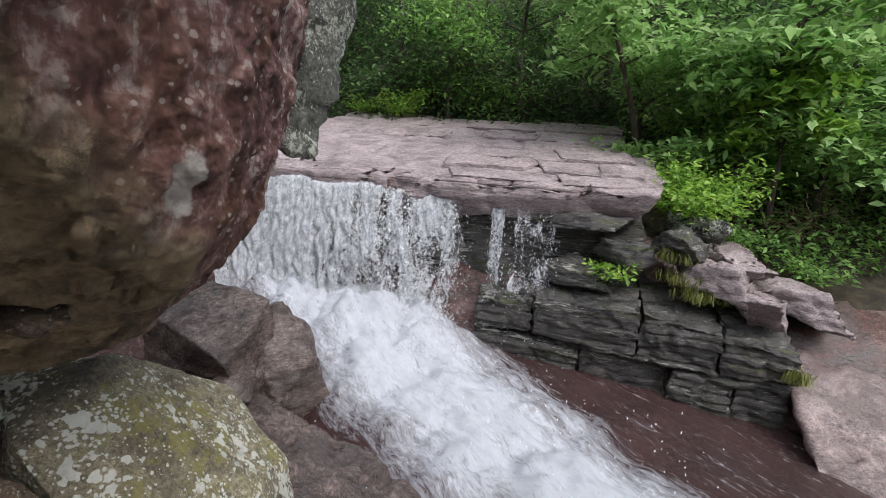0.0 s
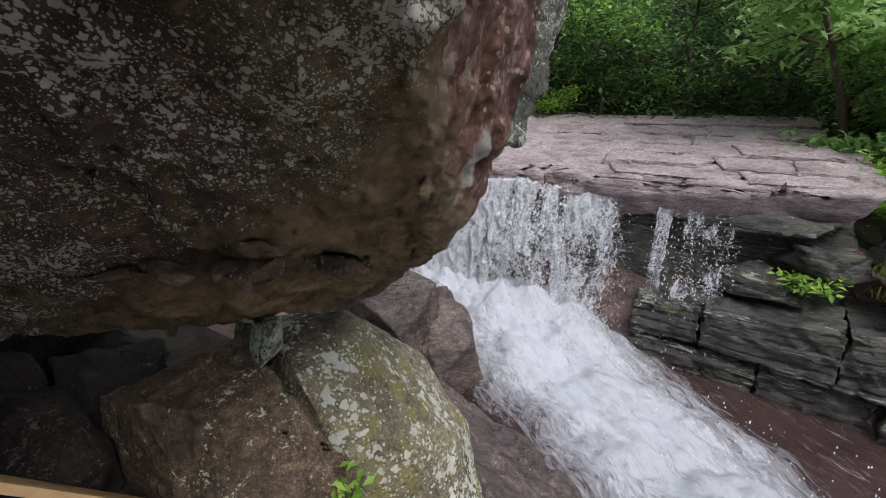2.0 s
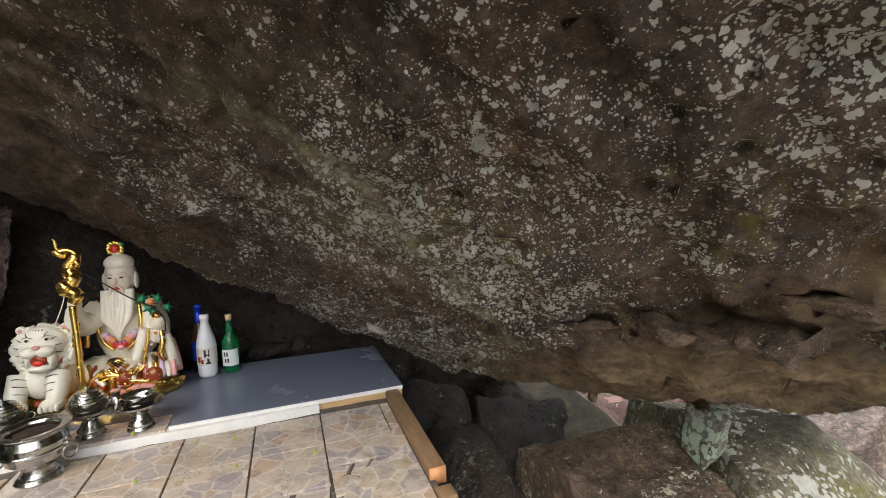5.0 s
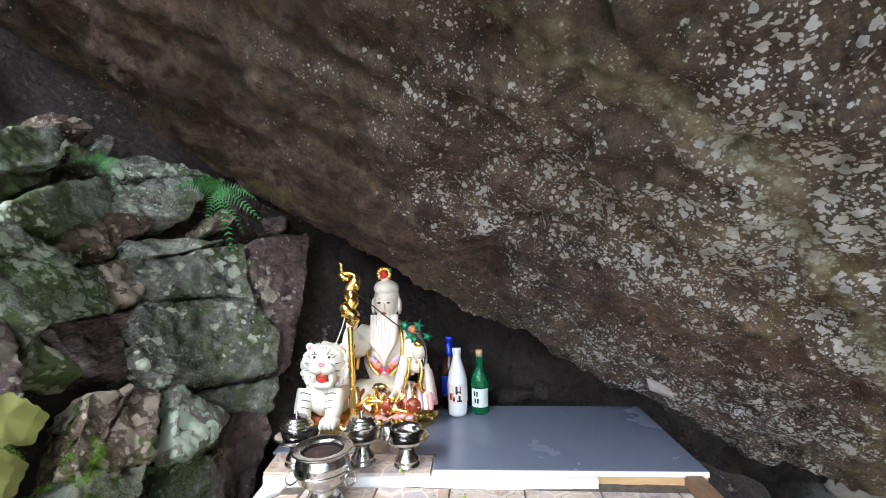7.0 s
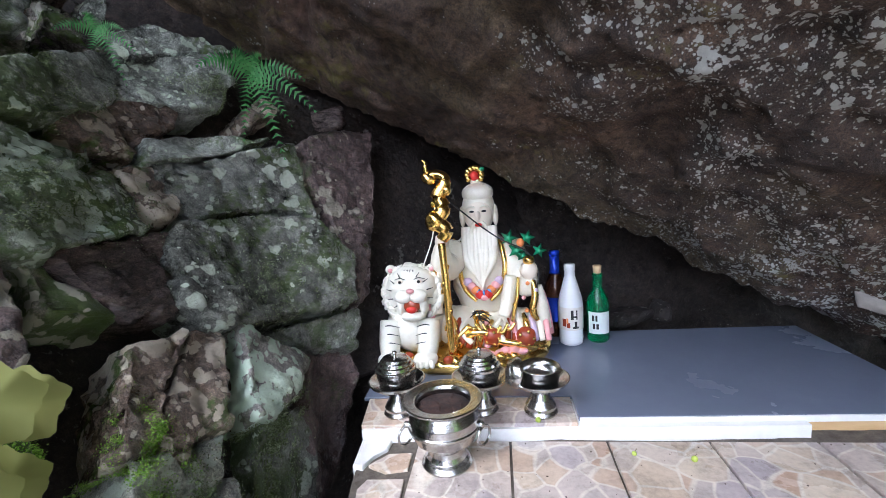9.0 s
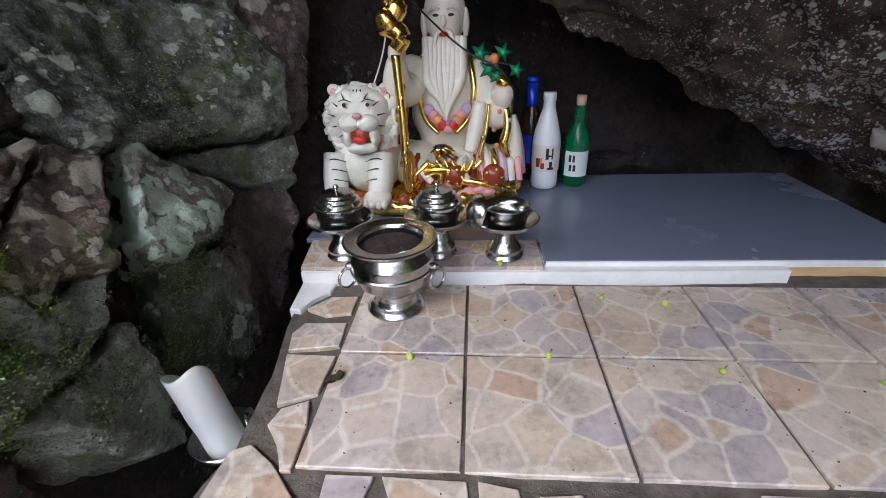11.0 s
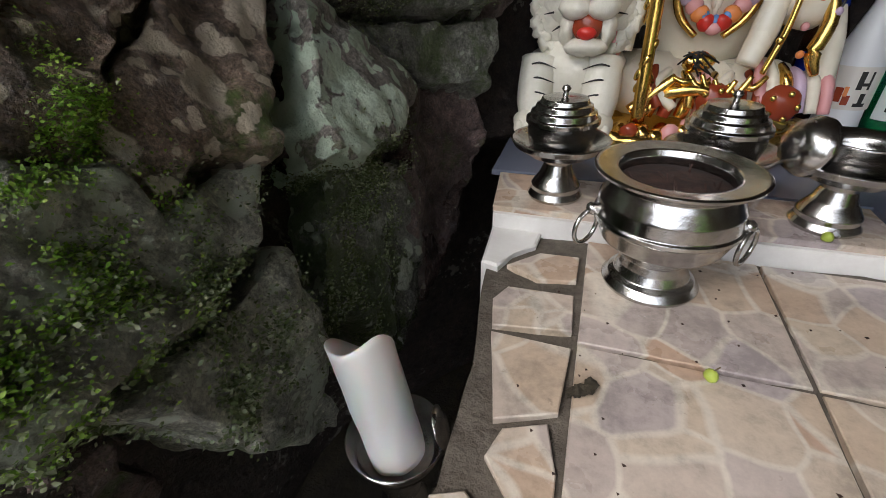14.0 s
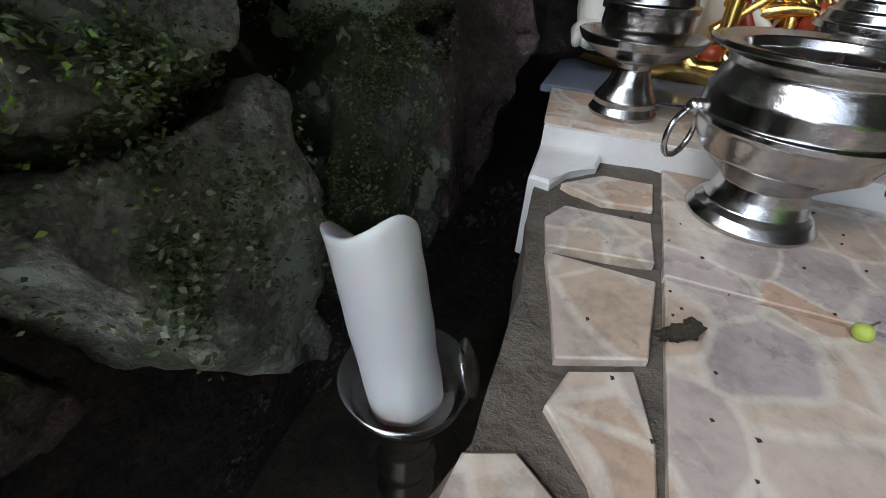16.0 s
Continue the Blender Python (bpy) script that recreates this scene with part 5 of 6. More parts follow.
def moss(places, n, size, mat, label, seed):
    """Leaflets that sit on the faces of the bank's rocks, thickest about the given (y, height) places."""
    g = np.random.default_rng(seed)
    co, no = [], []
    for ob in BANK:
        me = ob.data
        a = np.empty(len(me.vertices) * 3)
        me.vertices.foreach_get("co", a)
        b = np.empty(len(me.vertices) * 3)
        me.vertices.foreach_get("normal", b)
        co.append(a.reshape(-1, 3))
        no.append(b.reshape(-1, 3))
    co, no = np.concatenate(co), np.concatenate(no)
    front = no[:, 0] > 0.25
    co, no = co[front], no[front]
    clump = np.array([max(0.0, noise.fractal(Vector(p) / 0.035, 0.9, 2.1, 3) + 0.12) for p in co])
    pts = []
    for y, z, sy, sz in places:
        w = clump * np.exp(-0.5 * ((co[:, 1] - y) / sy) ** 2 - 0.5 * ((co[:, 2] - z) / sz) ** 2)
        k = g.choice(len(co), n, p=w / w.sum())
        pts.append(co[k] + no[k] * g.uniform(0.001, 0.006, (n, 1)) + np.cross(no[k], g.normal(0, 0.006, (n, 3))))
    ob = new("moss", leaf_mesh("moss", np.concatenate(pts), size, mat, seed, 0.0, 1.3, 1.6))
    return tagged(ob, label, "moss", kind="stuff")


moss([(-0.20, 0.99, 0.03, 0.03), (-0.25, 0.95, 0.04, 0.04), (-0.3, 1.0, 0.04, 0.05)], 8000, 0.0025, LEAF_LIME, "bright green moss leaflets on the brown rock", 51)
moss([(0.05, 0.82, 0.04, 0.05), (-0.02, 0.75, 0.03, 0.05), (0.1, 0.86, 0.05, 0.02), (-0.13, 0.84, 0.05, 0.04), (-0.17, 0.89, 0.06, 0.03), (-0.2, 0.83, 0.04, 0.03), (-0.24, 0.92, 0.04, 0.04)], 5000, 0.0034, MOSS_LEAF, "tiny dark green leaflets on the wet rock", 52)
moss([(0.05, 1.32, 0.05, 0.04), (0.42, 1.58, 0.03, 0.03), (-0.12, 1.33, 0.05, 0.03), (0.1, 1.54, 0.06, 0.03), (0.30, 1.10, 0.06, 0.05)], 4500, 0.0030, MOSS_LEAF, "patchy green moss on the rock bank", 53)


def broad_leaf_plant(x, y, z, label, seed):
    """A few broad lobed leaves on short stalks."""
    e = empty("plant", x, y, z)
    r = random.Random(seed)
    for k in range(5):
        a = 0.5 + k * 1.1
        c = Vector((0.03 + 0.03 * (k % 2), 0.05 * math.cos(a), 0.05 * math.sin(a)))
        q = Vector((0.8, -0.5 + 0.3 * r.random(), 0.5)).to_track_quat("Z", "Y")
        bm = bmesh.new()
        mid = bm.verts.new(c + q @ Vector((0, 0, 0.006)))
        rim = [bm.verts.new(c + q @ Vector(((0.040 + 0.0045 * math.cos(5 * b) + 0.002 * math.cos(11 * b)) * math.cos(b), (0.040 + 0.0045 * math.cos(5 * b) + 0.002 * math.cos(11 * b)) * math.sin(b), -0.004 * math.cos(5 * b)))) for b in [i * math.pi / 20 for i in range(40)]]
        for i in range(40):
            bm.faces.new((mid, rim[i], rim[(i + 1) % 40]))
        part("leaf", bm, BROAD_LEAF, e)
        part("stalk", tube([(0, 0, 0), c * 0.5 + Vector((0.01, 0, 0)), c], 0.0015, 5), LEAF, e)
    return tagged(e, label, "plant")


broad_leaf_plant(wall_x(-0.34, 1.07) + 0.035, -0.34, 1.09, "pale green lobed leaves growing from the rock bank", 71)


# ---- the tiled altar platform ----
TOP = 0.75
platform = empty("altar_platform", 0.5, 0.2, 0)


def at_platform(ob):
    ob.matrix_parent_inverse = Matrix.Translation((-0.5, -0.2, 0))
    return ob


def slab_bm(outline, z0, z1, bevel=0.0):
    bm = bmesh.new()
    lo = [bm.verts.new((x, y, z0)) for x, y in outline]
    hi = [bm.verts.new((x, y, z1)) for x, y in outline]
    n = len(outline)
    bm.faces.new(lo)
    bm.faces.new(hi)
    for i in range(n):
        bm.faces.new((lo[i], lo[(i + 1) % n], hi[(i + 1) % n], hi[i]))
    if bevel:
        bmesh.ops.bevel(bm, geom=[e for e in bm.edges if all(abs(v.co.z - z1) < 1e-6 for v in e.verts)], offset=bevel, segments=1, affect="EDGES")
    return bm


bed = slab_bm([(-0.115, 0.10), (-0.125, 0.33), (1.05, 0.33), (1.05, -0.355), (0.10, -0.345), (0.0, -0.278), (-0.112, -0.278), (-0.085, -0.17), (-0.09, -0.05)], 0.66, TOP - 0.006)
refine(bed, 0.04)
weather(bed, 0.004, 0.08, 0.002, rounding=0)
at_platform(part("mortar_bed", bed, MORTAR, platform, "rough dark mortar bed", False))
core = slab_bm([(-0.10, 0.10), (-0.10, 1.0), (1.04, 1.0), (1.04, -0.33), (0.11, -0.33), (0.0, -0.265), (-0.09, -0.265), (-0.07, -0.1)], -0.05, 0.665)
at_platform(part("rubble_core", core, MORTAR, platform, "rough dark earth and mortar base", False))


def tile_piece(outline, z=TOP):
    return at_platform(part("tile", slab_bm(outline, z - 0.009, z, 0.0012), TILE, platform, "", False))


G = 0.0026
for i in range(5):
    for j in range(2):
        x0, y0 = 0.2 * i, -0.2 + 0.2 * j
        if i == 4 and j == 0:
            continue
        tile_piece([(x0 + G, y0 + G), (x0 + 0.2 - G, y0 + G), (x0 + 0.2 - G, y0 + 0.2 - G), (x0 + G, y0 + 0.2 - G)])
tile_piece([(0.802, -0.122), (1.03, -0.122), (1.03, -0.002), (0.802, -0.002)])
tile_piece([(1.002, 0.002), (1.03, 0.002), (1.03, 0.198), (1.002, 0.198)])
for o in (
    [(-0.090, 0.115), (-0.05, 0.094), (-0.006, 0.102), (-0.006, 0.155), (-0.055, 0.152)],
    [(-0.083, 0.003), (-0.004, 0.016), (-0.007, 0.075), (-0.08, 0.072), (-0.092, 0.045)],
    [(-0.082, -0.006), (-0.003, -0.008), (-0.007, -0.086), (-0.057, -0.107), (-0.068, -0.06)],
    [(-0.048, -0.113), (-0.014, -0.098), (-0.003, -0.14), (-0.001, -0.204), (-0.014, -0.204), (-0.030, -0.17), (-0.056, -0.14)],
    [(-0.086, -0.180), (-0.063, -0.170), (-0.025, -0.196), (0.016, -0.238), (-0.027, -0.272), (-0.095, -0.275)],
    [(0.042, -0.206), (0.098, -0.206), (0.085, -0.265), (0.075, -0.30), (0.045, -0.26)],
    [(0.108, -0.206), (0.205, -0.208), (0.212, -0.27), (0.15, -0.29)],
    [(0.10, -0.265), (0.14, -0.29), (0.15, -0.335), (0.06, -0.335), (0.075, -0.31)],
    [(0.218, -0.207), (0.262, -0.215), (0.27, -0.25), (0.222, -0.27)],
    [(0.285, -0.222), (0.33, -0.218), (0.345, -0.238), (0.30, -0.24)],
    [(0.26, -0.265), (0.33, -0.25), (0.34, -0.335), (0.22, -0.335)],
    [(0.36, -0.225), (0.50, -0.215), (0.52, -0.335), (0.35, -0.335)],
    [(0.52, -0.21), (0.60, -0.21), (0.63, -0.27), (0.53, -0.29)],
    [(0.61, -0.208), (0.70, -0.206), (0.67, -0.265)],
    [(0.715, -0.208), (0.795, -0.206), (0.79, -0.25), (0.70, -0.262)],
    [(0.64, -0.285), (0.80, -0.262), (0.80, -0.345), (0.54, -0.345), (0.55, -0.305)],
    [(0.805, -0.13), (0.86, -0.13), (0.84, -0.165), (0.806, -0.17)],
    [(0.87, -0.13), (0.91, -0.13), (0.88, -0.19), (0.852, -0.172)],
    [(0.805, -0.18), (0.845, -0.175), (0.872, -0.20), (0.83, -0.25), (0.806, -0.25)],
    [(0.92, -0.13), (1.03, -0.13), (1.03, -0.345), (0.815, -0.345), (0.815, -0.27)],
):
    tile_piece(o)
# raised step at the back: white edge, beige tile strip and the blue-grey board
step = slab_bm([(-0.128, 0.1985), (0.80, 0.2185), (0.80, 0.34), (-0.14, 0.34)], 0.715, 0.7735)
at_platform(part("white_edge", step, WHITE_EDGE, platform, "chipped white edge strip", False))
for o in ([(-0.13, 0.206), (0.085, 0.21), (0.085, 0.325), (-0.145, 0.325)], [(0.088, 0.21), (0.345, 0.215), (0.345, 0.325), (0.088, 0.325)]):
    tile_piece(o, 0.782)
at_platform(part("batten", box_bm((0.95, 0.262, 0.757), (0.296, 0.03, 0.028), 0.002), WOOD_NEW, platform, "pale new timber batten"))
at_platform(part("chipped_corner", slab_bm([(-0.122, 0.11), (-0.10, 0.105), (-0.088, 0.14), (-0.062, 0.165), (-0.06, 0.199), (-0.128, 0.199)], 0.66, 0.753, 0.003), WHITE_EDGE, platform, "broken white corner of the step", False))
tagged(platform, "stone-print tiled altar platform with mortar gaps and broken edge tiles", "altar")

board = link_mesh("altar_board", slab_bm([(0.35, 0.2335), (1.10, 0.245), (1.09, 0.745), (-0.17, 0.745), (-0.16, 0.328), (0.35, 0.328)], 0.7745, 0.784, 0.0015), BLUE_PANEL, smooth=False)
tagged(board, "glossy blue-grey laminate board lying on the altar step", "board")
edge = part("edge_strip", slab_bm([(0.352, 0.2290), (1.098, 0.2405), (1.098, 0.2445), (0.352, 0.2330)], 0.770, 0.7832), WHITE_EDGE, board, "white edge band", False)

frame_rail = link_mesh("timber_rail", box_bm((1.058, 0.0, 0.752), (0.045, 0.54, 0.045), 0.003), WOOD_OLD)
tagged(frame_rail, "weathered brown timber rail along the platform's edge", "timber")
part("end_grain", box_bm((1.058, -0.2715, 0.752), (0.0445, 0.003, 0.0445)), WOOD_END, frame_rail, "orange sawn end")
post = link_mesh("timber_post", box_bm((1.058, -0.33, 0.352), (0.045, 0.05, 0.79), 0.003), WOOD_OLD)
tagged(post, "weathered brown timber post at the platform's corner", "timber")
a, b2 = Vector((1.075, -0.30, 0.70)), Vector((1.55, -0.22, 0.145))
brace = link_mesh("timber_brace", box_bm((a + b2) / 2, (0.10, 0.028, (b2 - a).length), 0.003, (b2 - a).to_track_quat("Z", "Y").to_matrix().to_4x4()), WOOD_NEW)
tagged(brace, "pale new timber board propped slantwise from the post", "timber")
for k in range(4):
    pl = link_mesh("plank", box_bm((0.575, -0.365 - 0.012 * k, 0.60 - 0.165 * k), (0.91, 0.025, 0.155), 0.004), WOOD_PLANK)
    tagged(pl, "rough weathered plank on the platform's front", "plank", "planks of the platform front")


# ---- bowls and urn of polished steel ----
def offering_bowl(x, y, lid, tip=0.0):
    e = empty("offering_dish", x, y, 0.782)
    part("stem_dish", lathe([(0.0, 0), (0.036, 0.0), (0.038, 0.004), (0.033, 0.012), (0.034, 0.018), (0.024, 0.034), (0.018, 0.05), (0.02, 0.056), (0.045, 0.064), (0.062, 0.076), (0.066, 0.084), (0.064, 0.085), (0.044, 0.071), (0.0, 0.066)], 44, crisp=True), STEEL, e)
    part("bowl", lathe([(0.0, 0.068), (0.028, 0.068), (0.041, 0.076), (0.045, 0.092), (0.044, 0.106), (0.046, 0.108), (0.043, 0.109), (0.040, 0.092), (0.034, 0.078), (0.0, 0.074)], 44), STEEL, e)
    if lid:
        part("lid", lathe([(0.0475, 0.106), (0.0475, 0.112), (0.0435, 0.1135), (0.0415, 0.121), (0.0375, 0.1225), (0.0355, 0.129), (0.0315, 0.1305), (0.0295, 0.136), (0.012, 0.1385), (0.004, 0.139), (0.003, 0.143), (0.006, 0.147), (0.004, 0.151), (0.0, 0.152)], 44, crisp=True), STEEL, e, "ridged lid with knob")
    else:
        bm = lathe([(0.034, 0.0), (0.034, 0.006), (0.031, 0.012), (0.03, 0.013), (0.028, 0.02), (0.015, 0.026), (0.0, 0.027)], 40)
        bmesh.ops.transform(bm, matrix=pose(-0.047, -0.012, 0.098, 0, -78, 15), verts=bm.verts)
        part("lid", bm, STEEL, e, "lid leaning against the open bowl")
    if tip:
        e.rotation_euler = (0, radians(tip), 0)
    return tagged(e, "polished steel footed offering dish with " + ("a lidded bowl" if lid else "an open bowl"), "dish", "offering dishes")


offering_bowl(-0.053, 0.262, True)
offering_bowl(0.140, 0.272, True)
offering_bowl(0.272, 0.262, False)


def incense_urn(x, y):
    e = empty("incense_urn", x, y, TOP)
    part("bowl", lathe([(0.0, 0.002), (0.05, 0.0), (0.052, 0.004), (0.046, 0.012), (0.040, 0.016), (0.036, 0.026), (0.034, 0.036), (0.042, 0.044), (0.062, 0.060), (0.071, 0.082), (0.073, 0.084), (0.073, 0.088), (0.071, 0.09), (0.070, 0.105), (0.064, 0.118), (0.061, 0.124), (0.066, 0.131), (0.079, 0.136), (0.080, 0.139), (0.078, 0.140), (0.056, 0.137), (0.053, 0.13), (0.055, 0.112), (0.0, 0.108)], 56, crisp=True), STEEL, e)
    ash = lathe([(0.0, 0.125), (0.03, 0.124), (0.054, 0.121), (0.054, 0.112), (0.0, 0.112)], 40)
    part("ash", ash, ASH, e, "dark reddish incense ash")
    r = random.Random(2)
    for _ in range(14):
        a, d = r.uniform(0, 6.28), r.uniform(0, 0.04)
        p = Vector((d * math.cos(a), d * math.sin(a), 0.118))
        part("incense_stub", tube([p, p + Vector((r.gauss(0, 0.004), r.gauss(0, 0.004), r.uniform(0.008, 0.016)))], 0.0009, 5), ASH, e, "burnt dark red incense stub")
    for sx in (-1, 1):
        ring = bmesh.new()
        n, k = 28, 8
        rows = [[ring.verts.new(((0.019 + 0.0026 * math.cos(2 * math.pi * j / k)) * math.cos(2 * math.pi * i / n), 0.0026 * math.sin(2 * math.pi * j / k), (0.019 + 0.0026 * math.cos(2 * math.pi * j / k)) * math.sin(2 * math.pi * i / n))) for j in range(k)] for i in range(n)]
        for i in range(n):
            for j in range(k):
                ring.faces.new((rows[i][j], rows[(i + 1) % n][j], rows[(i + 1) % n][(j + 1) % k], rows[i][(j + 1) % k]))
        bmesh.ops.transform(ring, matrix=pose(0.078 * sx, -0.012, 0.066, 0, 12 * sx, 55), verts=ring.verts)
        part("ring_handle", ring, STEEL, e, "steel ring handle")
        lug = lathe([(0.0, 0), (0.007, 0.0), (0.007, 0.008), (0.004, 0.011), (0.0, 0.012)], 14)
        bmesh.ops.transform(lug, matrix=pose(0.069 * sx, -0.01, 0.088, 0, 90 * sx, 0), verts=lug.verts)
        part("lug", lug, STEEL, e)
    return tagged(e, "polished steel incense urn with ring handles and dark ash", "urn")


incense_urn(0.072, 0.128)


# ---- bottles ----
def bottle(name, x, y, profile, mat, label):
    e = empty(name, x, y, 0.784)
    part("body", lathe(profile, 36), mat, e)
    return tagged(e, label, "bottle")


soju = bottle("bottle", 0.486, 0.672, [(0.0, 0.003), (0.028, 0.0), (0.033, 0.006), (0.033, 0.118), (0.030, 0.135), (0.018, 0.158), (0.0135, 0.17), (0.0135, 0.203), (0.0155, 0.205), (0.0155, 0.211), (0.012, 0.213), (0.0, 0.213)], GREEN_GLASS, "green glass liquor bottle with white label and cork stopper")
part("stopper", lathe([(0.0, 0.21), (0.0115, 0.21), (0.013, 0.236), (0.0, 0.237)], 20), CORK, soju, "cork stopper")


def wrap(radius, z0, z1, a0, a1, mat, parent, label="", name="label", n=20):
    bm = bmesh.new()
    rows = [[bm.verts.new((radius * math.cos(radians(a0 + (a1 - a0) * i / n)), radius * math.sin(radians(a0 + (a1 - a0) * i / n)), z)) for z in (z0, z1)] for i in range(n + 1)]
    for p, q in zip(rows, rows[1:]):
        bm.faces.new((p[0], q[0], q[1], p[1]))
    return part(name, bm, mat, parent, label)


lab = wrap(0.0336, 0.03, 0.098, 205, 330, PAPER, soju, "white paper label")
for z0, z1, a0, a1 in ((0.07, 0.088, 228, 240), (0.07, 0.088, 246, 256), (0.045, 0.062, 232, 244), (0.045, 0.062, 250, 262)):
    wrap(0.0341, z0, z1, a0, a1, BLACK, lab, "dark brush mark", "print_mark", 6)
mak = bottle("bottle", 0.402, 0.652, [(0.0, 0.004), (0.026, 0.0), (0.034, 0.005), (0.036, 0.02), (0.034, 0.055), (0.036, 0.07), (0.0365, 0.125), (0.033, 0.15), (0.022, 0.19), (0.0155, 0.212), (0.0145, 0.228), (0.0165, 0.23), (0.0165, 0.247), (0.015, 0.249), (0.0, 0.249)], WHITE_PLASTIC, "white plastic rice-wine bottle with printed cream label")
lab = wrap(0.0371, 0.052, 0.122, 180, 360, CREAM_PAPER, mak, "cream printed label")
for z0, z1, a0, a1, mt in ((0.086, 0.115, 262, 274, BLACK), (0.092, 0.097, 262, 290, BLACK), (0.086, 0.115, 286, 292, BLACK), (0.058, 0.08, 278, 290, BLACK), (0.058, 0.064, 270, 298, BLACK), (0.064, 0.088, 222, 240, DARK_RED), (0.06, 0.076, 243, 258, DARK_RED), (0.074, 0.09, 241, 250, ORANGE)):
    wrap(0.0376, z0, z1, a0, a1, mt, lab, "", "print_mark", 6)
beer = bottle("bottle", 0.368, 0.735, [(0.0, 0.003), (0.030, 0.0), (0.034, 0.006), (0.034, 0.15), (0.03, 0.17), (0.018, 0.20), (0.0145, 0.215), (0.0145, 0.262), (0.0, 0.263)], BROWN_GLASS, "brown glass bottle with blue foil neck")
part("foil_neck", lathe([(0.0185, 0.203), (0.0155, 0.216), (0.0152, 0.262), (0.0, 0.264)], 24), BLUE_FOIL, beer, "blue foil neck")
part("cap", lathe([(0.0165, 0.262), (0.017, 0.272), (0.014, 0.277), (0.0, 0.278)], 20), BLUE_FOIL, beer, "blue crown cap")
wrap(0.0346, 0.05, 0.13, 190, 350, BLUE_FOIL, beer, "dark blue label")


# ---- candle in its stand ----
stand = empty("candle_stand", -0.150, -0.105, 0.0)
part("cup", lathe([(0.0, 0.653), (0.03, 0.655), (0.040, 0.667), (0.047, 0.687), (0.0485, 0.688), (0.042, 0.665), (0.03, 0.659), (0.0, 0.658)], 40), STEEL, stand)
part("stem", lathe([(0.0, 0.0), (0.05, 0.0), (0.05, 0.02), (0.024, 0.05), (0.018, 0.2), (0.018, 0.46), (0.026, 0.54), (0.02, 0.56), (0.026, 0.58), (0.02, 0.60), (0.028, 0.635), (0.03, 0.655)], 28, crisp=True), STEEL, stand)
for turn in (15, 150):
    wing = lathe([(0.0, 0.004), (0.012, 0.003), (0.020, 0.0), (0.021, 0.0015), (0.012, 0.0045), (0.0, 0.0055)], 24)
    c, q = math.cos(radians(turn)), math.sin(radians(turn))
    bmesh.ops.transform(wing, matrix=pose(0.043 * c, 0.043 * q, 0.700, 0, 0, turn) @ pose(0, 0, 0, 0, 68, 0), verts=wing.verts)
    part("side_plate", wing, STEEL, stand, "upright curved steel petal")
tagged(stand, "polished steel candle stand in the gap beside the altar", "candle stand")


def candle():
    n, h = 44, 24
    bm = bmesh.new()
    rows = []
    for j in range(h + 1):
        row = []
        for i in range(n):
            a = 2 * math.pi * i / n
            top = 0.127 + 0.021 * math.cos(a) ** 2 + 0.005 * math.cos(a) - 0.024 * math.sin(a)
            r = 0.0275 + 0.001 * noise.noise(Vector((math.cos(a) * 2, math.sin(a) * 2, j * 0.2)))
            row.append(bm.verts.new((r * math.cos(a), r * math.sin(a), top * j / h)))
        rows.append(row)
    inner = [bm.verts.new((v.co.x * 0.93, v.co.y * 0.93, v.co.z + 0.0008)) for v in rows[-1]]
    floor = [bm.verts.new((v.co.x * 0.6, v.co.y * 0.6, 0.6 * v.co.z + 0.4 * 0.127 - 0.001)) for v in rows[-1]]
    rows += [inner, floor]
    for a, b in zip(rows, rows[1:]):
        for i in range(n):
            bm.faces.new((a[i], a[(i + 1) % n], b[(i + 1) % n], b[i]))
    bm.faces.new(rows[0])
    bm.faces.new(floor)
    bmesh.ops.transform(bm, matrix=pose(-0.150, -0.105, 0.660, 0, -9, 0), verts=bm.verts)
    return tagged(link_mesh("candle", bm, WAX), "thick white candle burnt down unevenly, leaning in its stand", "candle")


candle()


# ---- litter on the altar and stones stuck under the roof ----
for k, (x, y) in enumerate(((0.115, -0.012), (0.325, -0.004), (0.565, -0.03), (0.545, 0.135), (0.77, -0.045), (0.44, 0.15), (0.262, 0.218))):
    bm = bmesh.new()
    bmesh.ops.create_icosphere(bm, subdivisions=2, radius=0.0062 - 0.0007 * (k % 3))
    weather(bm, 0.0012, 0.008, seed=k, rounding=0)
    bmesh.ops.translate(bm, vec=(x, y, (TOP if y < 0.2 else 0.782) + 0.0052), verts=bm.verts)
    fr = tagged(link_mesh("fruit", bm, FRUIT), "small fallen green fruit on the tiles", "fruit", "fallen fruits")
    part("stalk", tube([(x, y, TOP + 0.010 + 0.032 * (y > 0.2)), (x + 0.006, y + 0.004, TOP + 0.013 + 0.032 * (y > 0.2))], 0.0007, 5), TWIG, fr, "dry brown stalk")
r = random.Random(9)
verts, faces = [], []
for _ in range(170):
    x, y, s = r.uniform(-0.05, 1.0), r.uniform(-0.33, 0.19), r.uniform(0.0006, 0.0018)
    n = len(verts)
    verts += [(x + s * r.uniform(0.6, 1.6), y, TOP + 0.0005), (x - s, y + s, TOP + 0.0005), (x - s * 0.4, y - s, TOP + 0.0005), (x, y, TOP + 0.0015 + s * 0.5)]
    faces += [(n, n + 1, n + 3), (n + 1, n + 2, n + 3), (n + 2, n, n + 3), (n, n + 2, n + 1)]
me = bpy.data.meshes.new("crumbs")
me.from_pydata(verts, [], faces)
me.materials.append(ASH)
tagged(new("crumbs", me), "dark crumbs of soil scattered on the tiles", "dirt", kind="stuff")
